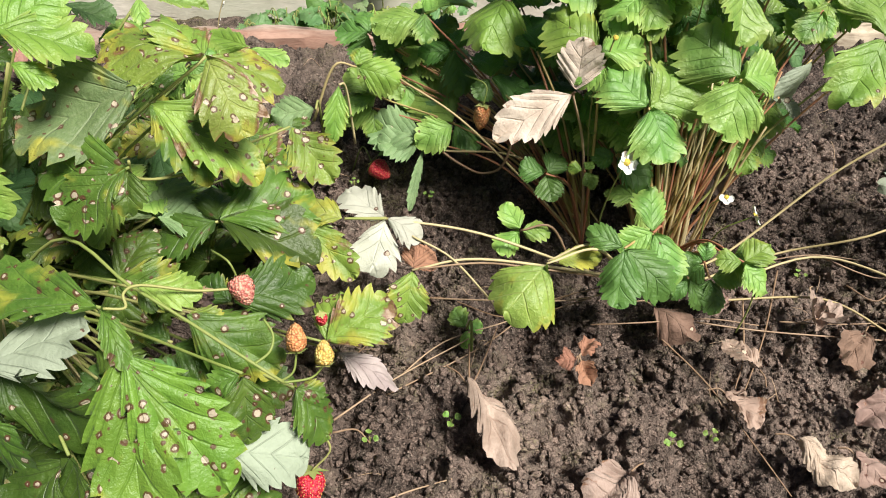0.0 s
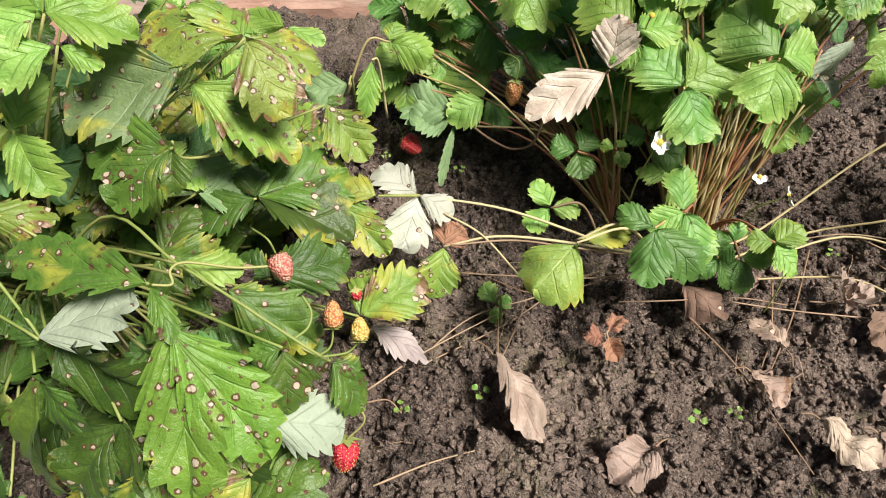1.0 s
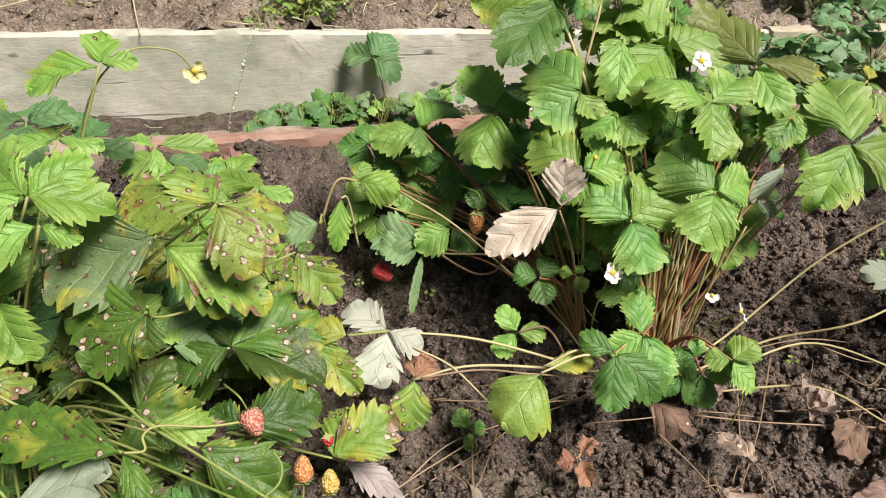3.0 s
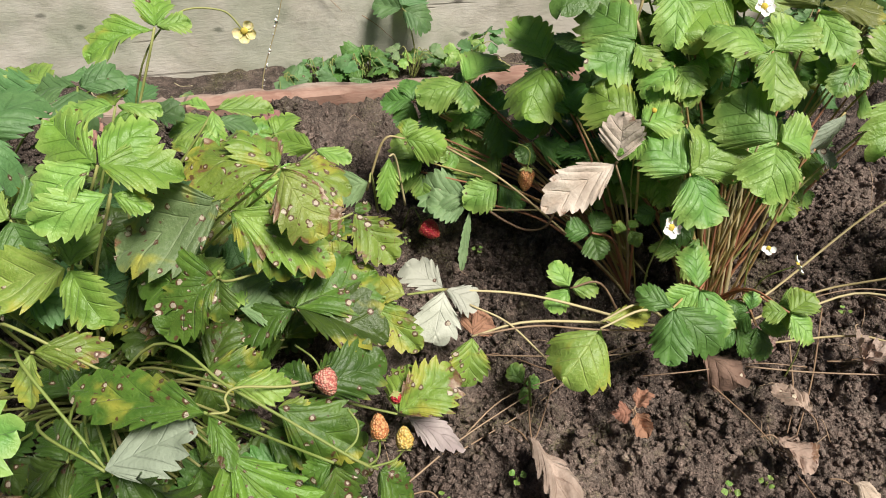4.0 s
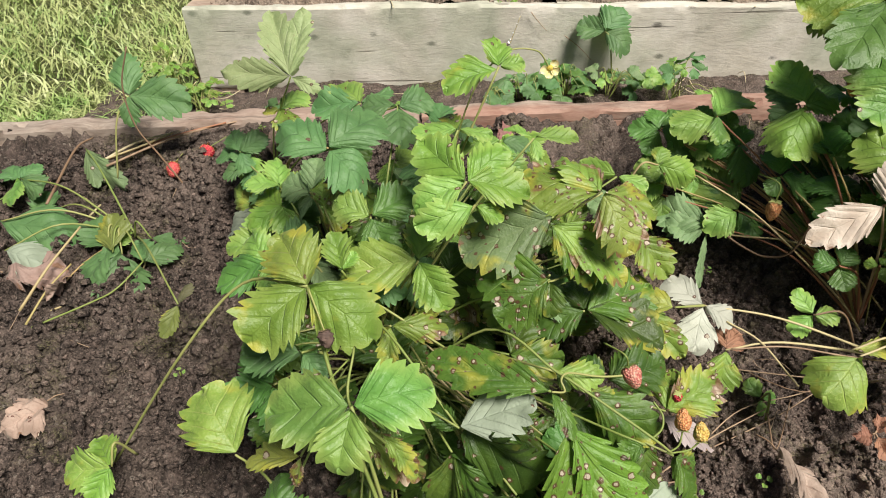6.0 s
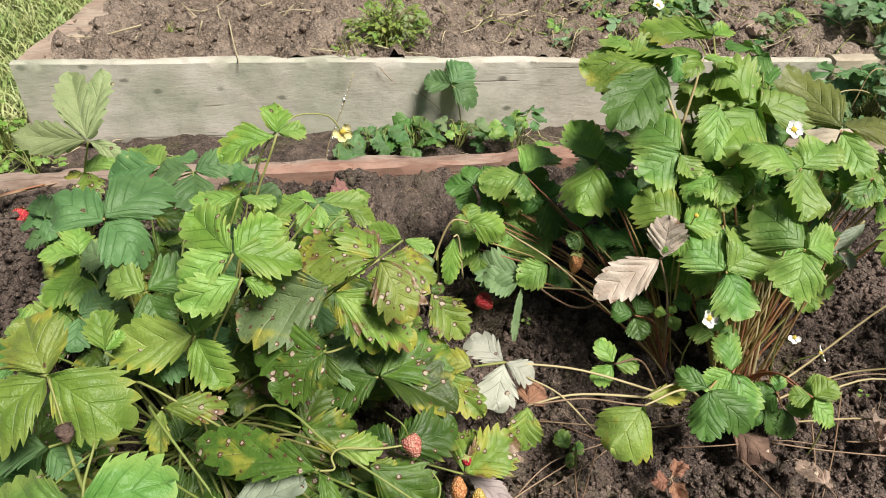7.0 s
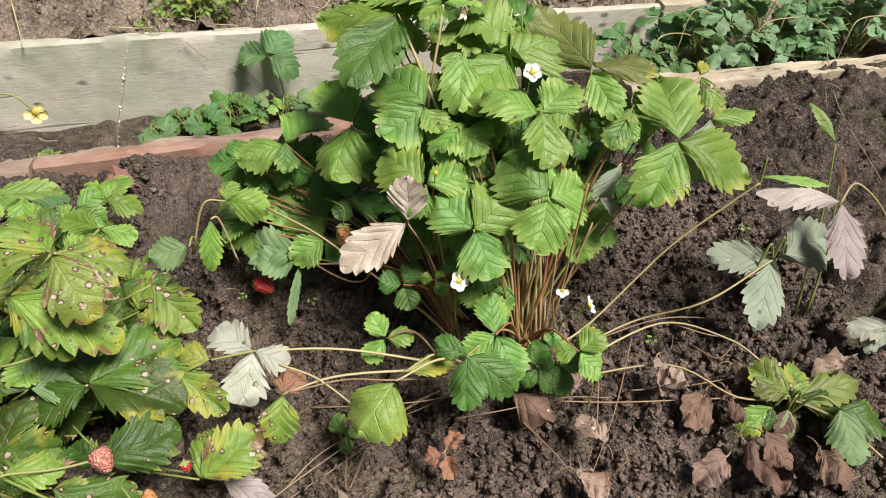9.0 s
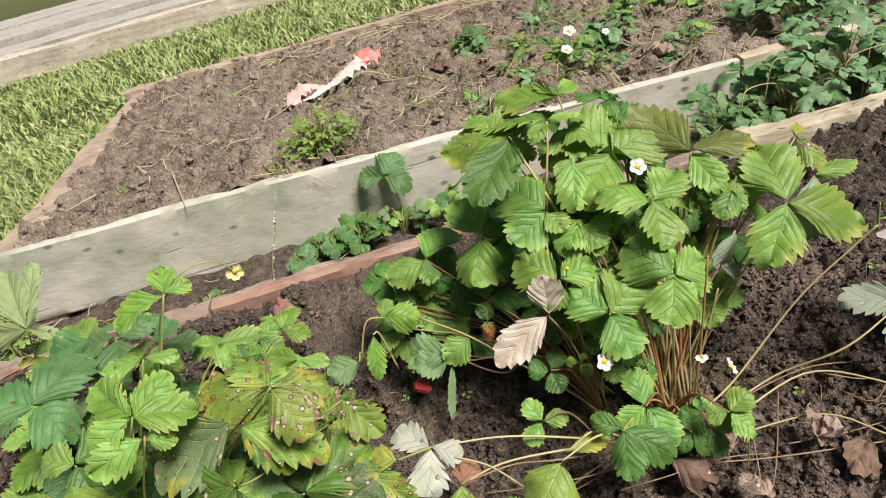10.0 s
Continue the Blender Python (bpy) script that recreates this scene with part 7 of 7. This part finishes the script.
weed((1.48, 0.80, 0.0), 0.14, 42, 0.043, [WEED, COOL], right_label, 0.20, 0.25, 17, wide=0.6)
weed((0.98, 0.70, 0.0), 0.08, 25, 0.030, [COOL, WEED], right_label, 0.12, 0.25, 18, wide=0.6)
for k, (x, y) in enumerate(((0.62, 0.74), (0.70, 0.78), (0.86, 0.76), (0.95, 0.80), (1.05, 0.72))):
    at = (x, y, 0.0)
    arch = thing("dry_weed", at, "bare pale dry weed arching over behind the timber", "weed", "dry weeds behind the timber")
    way = 0.10 + 0.03 * (k % 3)
    part("stem", tube("stem", [(0, 0, 0), (0.01, 0, 0.10), (0.3 * way, 0.01, 0.13 + 0.03 * (k % 2)), (way, 0.02, 0.12), (1.5 * way, 0.02, 0.07)], 0.0015, 0.0011, PALESTALK), arch)
twig([(-0.260, 0.934, 0.146), (-0.245, 0.932, 0.128), (-0.226, 0.930, 0.107)])
twig([(-0.188, 0.934, 0.095), (-0.158, 0.932, 0.072), (-0.128, 0.930, 0.042)])
back_label = "small green plant sprouting on the raised back bed"
weed((-0.235, 1.07, 0.13), 0.095, 170, 0.015, [YELLOWGREEN, BRIGHT, YELLOWGREEN, PALEGREEN], "fluffy yellow-green tuft of chickweed on the back bed", 0.14, seed=20, wide=0.5)
weed((-0.33, 1.00, 0.145), 0.05, 8, 0.014, [BRIGHT, FRESH], back_label, 0.03, seed=21)
weed((0.47, 1.25, 0.11), 0.06, 12, 0.034, [COOL, FRESH, BRIGHT], back_label, 0.12, seed=22)
weed((0.60, 1.34, 0.10), 0.07, 12, 0.036, [COOL, WEED], back_label, 0.14, seed=23)
weed((0.29, 1.70, 0.12), 0.06, 8, 0.036, [COOL], back_label, 0.12, seed=24)
weed((0.65, 1.10, 0.11), 0.06, 9, 0.03, [COOL, GREYGREEN], back_label, 0.07, seed=25)
weed((0.20, 1.12, 0.12), 0.07, 8, 0.022, [FRESH, YELLOWGREEN], back_label, 0.05, seed=26)
weed((-0.72, 1.12, 0.15), 0.05, 6, 0.016, [FRESH, BRIGHT], back_label, 0.03, seed=27)
weed((-0.60, 1.90, 0.14), 0.06, 8, 0.022, [FRESH, COOL], back_label, 0.05, seed=28)
weed((0.80, 1.60, 0.10), 0.10, 14, 0.036, [COOL, FRESH], back_label, 0.12, seed=29)
grow = np.random.default_rng(61)
for k in range(20):
    x, y = grow.uniform(0.15, 1.25), grow.uniform(1.03, 1.95)
    weed((x, y, 0.10), 0.05 + 0.04 * grow.random(), 7 + int(6 * grow.random()), 0.020 + 0.014 * grow.random(), [(COOL, WEED, GREYGREEN), (FRESH, COOL), (WEED, YELLOWGREEN)][k % 3], "scattered low green weed on the back bed", 0.06 + 0.05 * grow.random(), 0.15, 70 + k, wide=0.65)
for k in range(16):
    x, y, a = grow.uniform(0.1, 1.3), grow.uniform(1.0, 2.0), grow.uniform(0, 6.28)
    ln = 0.04 + 0.04 * grow.random()
    z = float(rough_back(np.array([x]), np.array([y]))[0]) + 0.004
    dead_leaf((x, y, z), (x + ln * math.cos(a), y + ln * math.sin(a), z + 0.004), 0.7, (DEAD, GREY, TAN)[k % 3], "crumpled dead leaf lying on the back bed", (0, -0.2, 1))
blossom = Plant((0.45, 1.22, 0.115), "low strawberry plant with white flowers on the back bed")
blossom.flower((0.455, 1.225, 0.225), 0.034, (0, -0.6, 0.8), [(0.45, 1.22, 0.12), (0.45, 1.22, 0.18)])
blossom.flower((0.43, 1.19, 0.19), 0.03, (0.1, -0.6, 0.8), [(0.45, 1.22, 0.12), (0.44, 1.2, 0.16)])
blossom.flower((0.55, 1.22, 0.20), 0.02, (0, -0.6, 0.8), [(0.45, 1.22, 0.12), (0.5, 1.22, 0.16)])
blossom.auto((0.48, 1.20, 0.18), 0.04, 200, COOL)
blossom.auto((0.42, 1.26, 0.17), 0.035, 80, FRESH)
stone_rng = np.random.default_rng(55)

# straw and stems strewn on the back bed and in the strip
straw_rng = np.random.default_rng(51)


def strewn(name, count, x0, x1, y0, y1, height, long, mat, thick, label):
    verts, faces = [], []
    for k in range(count):
        x, y, a = straw_rng.uniform(x0, x1), straw_rng.uniform(y0, y1), straw_rng.uniform(0, 6.28)
        ln = long * (0.4 + straw_rng.random())
        pts = []
        for s in (-0.5, 0.0, 0.5):
            px, py = x + ln * s * math.cos(a) + straw_rng.normal(0, ln * 0.06), y + ln * s * math.sin(a) + straw_rng.normal(0, ln * 0.06)
            pts.append((px, py, float(height(np.array([px]), np.array([py]))[0]) + 0.004 + 0.012 * straw_rng.random()))
        v, f = tube_data(pts, thick, thick * 0.6, 4, 3)
        o = len(verts)
        verts += v
        faces += [tuple(i + o for i in q) for q in f]
    return tagged(new(name, mesh_of(name, verts, faces, mat)), label, "straw", kind="stuff")


strewn("straw", 200, -0.9, 1.6, 0.99, 2.4, rough_back, 0.10, STRAW, 0.0018, "dry straw and stems strewn over the back bed")
strewn("straw", 60, 0.0, 1.0, 0.99, 1.5, rough_back, 0.11, STRAW, 0.0016, "dry straw and stems strewn over the back bed")
strewn("green_stems", 230, -0.3, 1.2, 0.99, 1.9, rough_back, 0.10, STALK, 0.0016, "green grass stems lying on the back bed")
strewn("straw", 150, -0.5, 1.0, 2.2, 2.62, lambda x, y: 0.16 + 0 * x, 0.16, STRAW, 0.0026, "dry straw heaped over the far board")
strewn("straw", 60, -1.1, 0.6, 0.64, 0.92, alley_z, 0.07, STRAW, 0.0012, "dry stems lying in the strip between the planks")
strewn("rootlets", 150, -1.1, 1.0, -0.24, 0.56, rough_soil, 0.035, DRYSTALK, 0.0005, "fine dry rootlets and stem bits on the soil")

# pale pebbles on the soil
for k in range(22):
    x, y = stone_rng.uniform(-1.0, 0.9), stone_rng.uniform(-0.2, 0.54)
    s = 0.003 + 0.005 * stone_rng.random()
    ob = new("pebble", lumps("pebble", np.zeros(1), np.zeros(1), np.zeros(1), np.array([s]), STONE, stone_rng))
    ob.location = (x, y, float(rough_soil(np.array([x]), np.array([y]))[0]) + s * 0.25)
    tagged(ob, "small pale pebble lying on the soil", "pebble", "pebbles on the soil")

# seed stalk in front of the board: a thin stem set with pale seeds
seed_stalk = Plant((-0.372, 0.655, 0.02), "thin upright seed stalk with pale dry seeds", "seed_stalk", "seed stalk", "weeds between the beds")
seed_stalk.stalk("stem", [(-0.372, 0.655, 0.02), (-0.357, 0.655, 0.10), (-0.322, 0.655, 0.18), (-0.303, 0.655, 0.232)], PALESTALK, 0.0010, 0.0006)
for k in range(20):
    s = min(1.0, max(0.0, k / 19 + stone_rng.normal(0, 0.03)))
    c = np.array((-0.366 + 0.064 * s ** 1.15, 0.654 + stone_rng.normal(0, 0.0012), 0.06 + 0.175 * s)) - seed_stalk.at
    me = lumps("seed", np.array([c[0]]), np.array([c[1]]), np.array([c[2]]), np.array([0.0015 + 0.0035 * stone_rng.random()]), PETAL, stone_rng)
    part("seed", me, seed_stalk.root)

# a torn strip of packaging on the back bed
wrapper = thing("plastic_wrapper", (-0.20, 1.58, 0.17), "crumpled torn strip of white and red plastic lying on soil", "plastic wrapper")


def strip(name, ends, widths, mat, seed):
    r = np.random.default_rng(seed)
    c = spline(ends, 6)
    v, f = [], []
    for i, p in enumerate(c):
        s = i / (len(c) - 1)
        w = np.interp(s, np.linspace(0, 1, len(widths)), widths)
        d = unit(c[min(i + 1, len(c) - 1)] - c[max(i - 1, 0)])
        side = unit(np.cross((0, 0, 1), d))
        for k in range(7):
            q = k / 6 - 0.5
            v.append(p + side * w * q + np.array((0, 0, 0.22 * w * math.cos(q * 3) + r.normal(0, 0.13 * w))))
    for i in range(len(c) - 1):
        for k in range(6):
            f.append((i * 7 + k, i * 7 + k + 1, i * 7 + k + 8, i * 7 + k + 7))
    part(name, mesh_of(name, v, f, mat), wrapper)


strip("white_strip", [(-0.09, -0.07, 0.0), (0.02, 0.0, 0.01), (0.09, 0.08, 0.02), (0.13, 0.12, 0.02)], [0.03, 0.045, 0.07, 0.08], PLASTIC, 1)
strip("red_end", [(0.11, 0.10, 0.022), (0.16, 0.14, 0.03), (0.19, 0.16, 0.02)], [0.07, 0.09, 0.05], PLASTIC_RED, 2)
strip("pale_flap", [(-0.13, -0.09, 0.0), (-0.07, -0.03, 0.02), (-0.02, -0.01, 0.01)], [0.05, 0.08, 0.03], PLASTIC_PINK, 3)
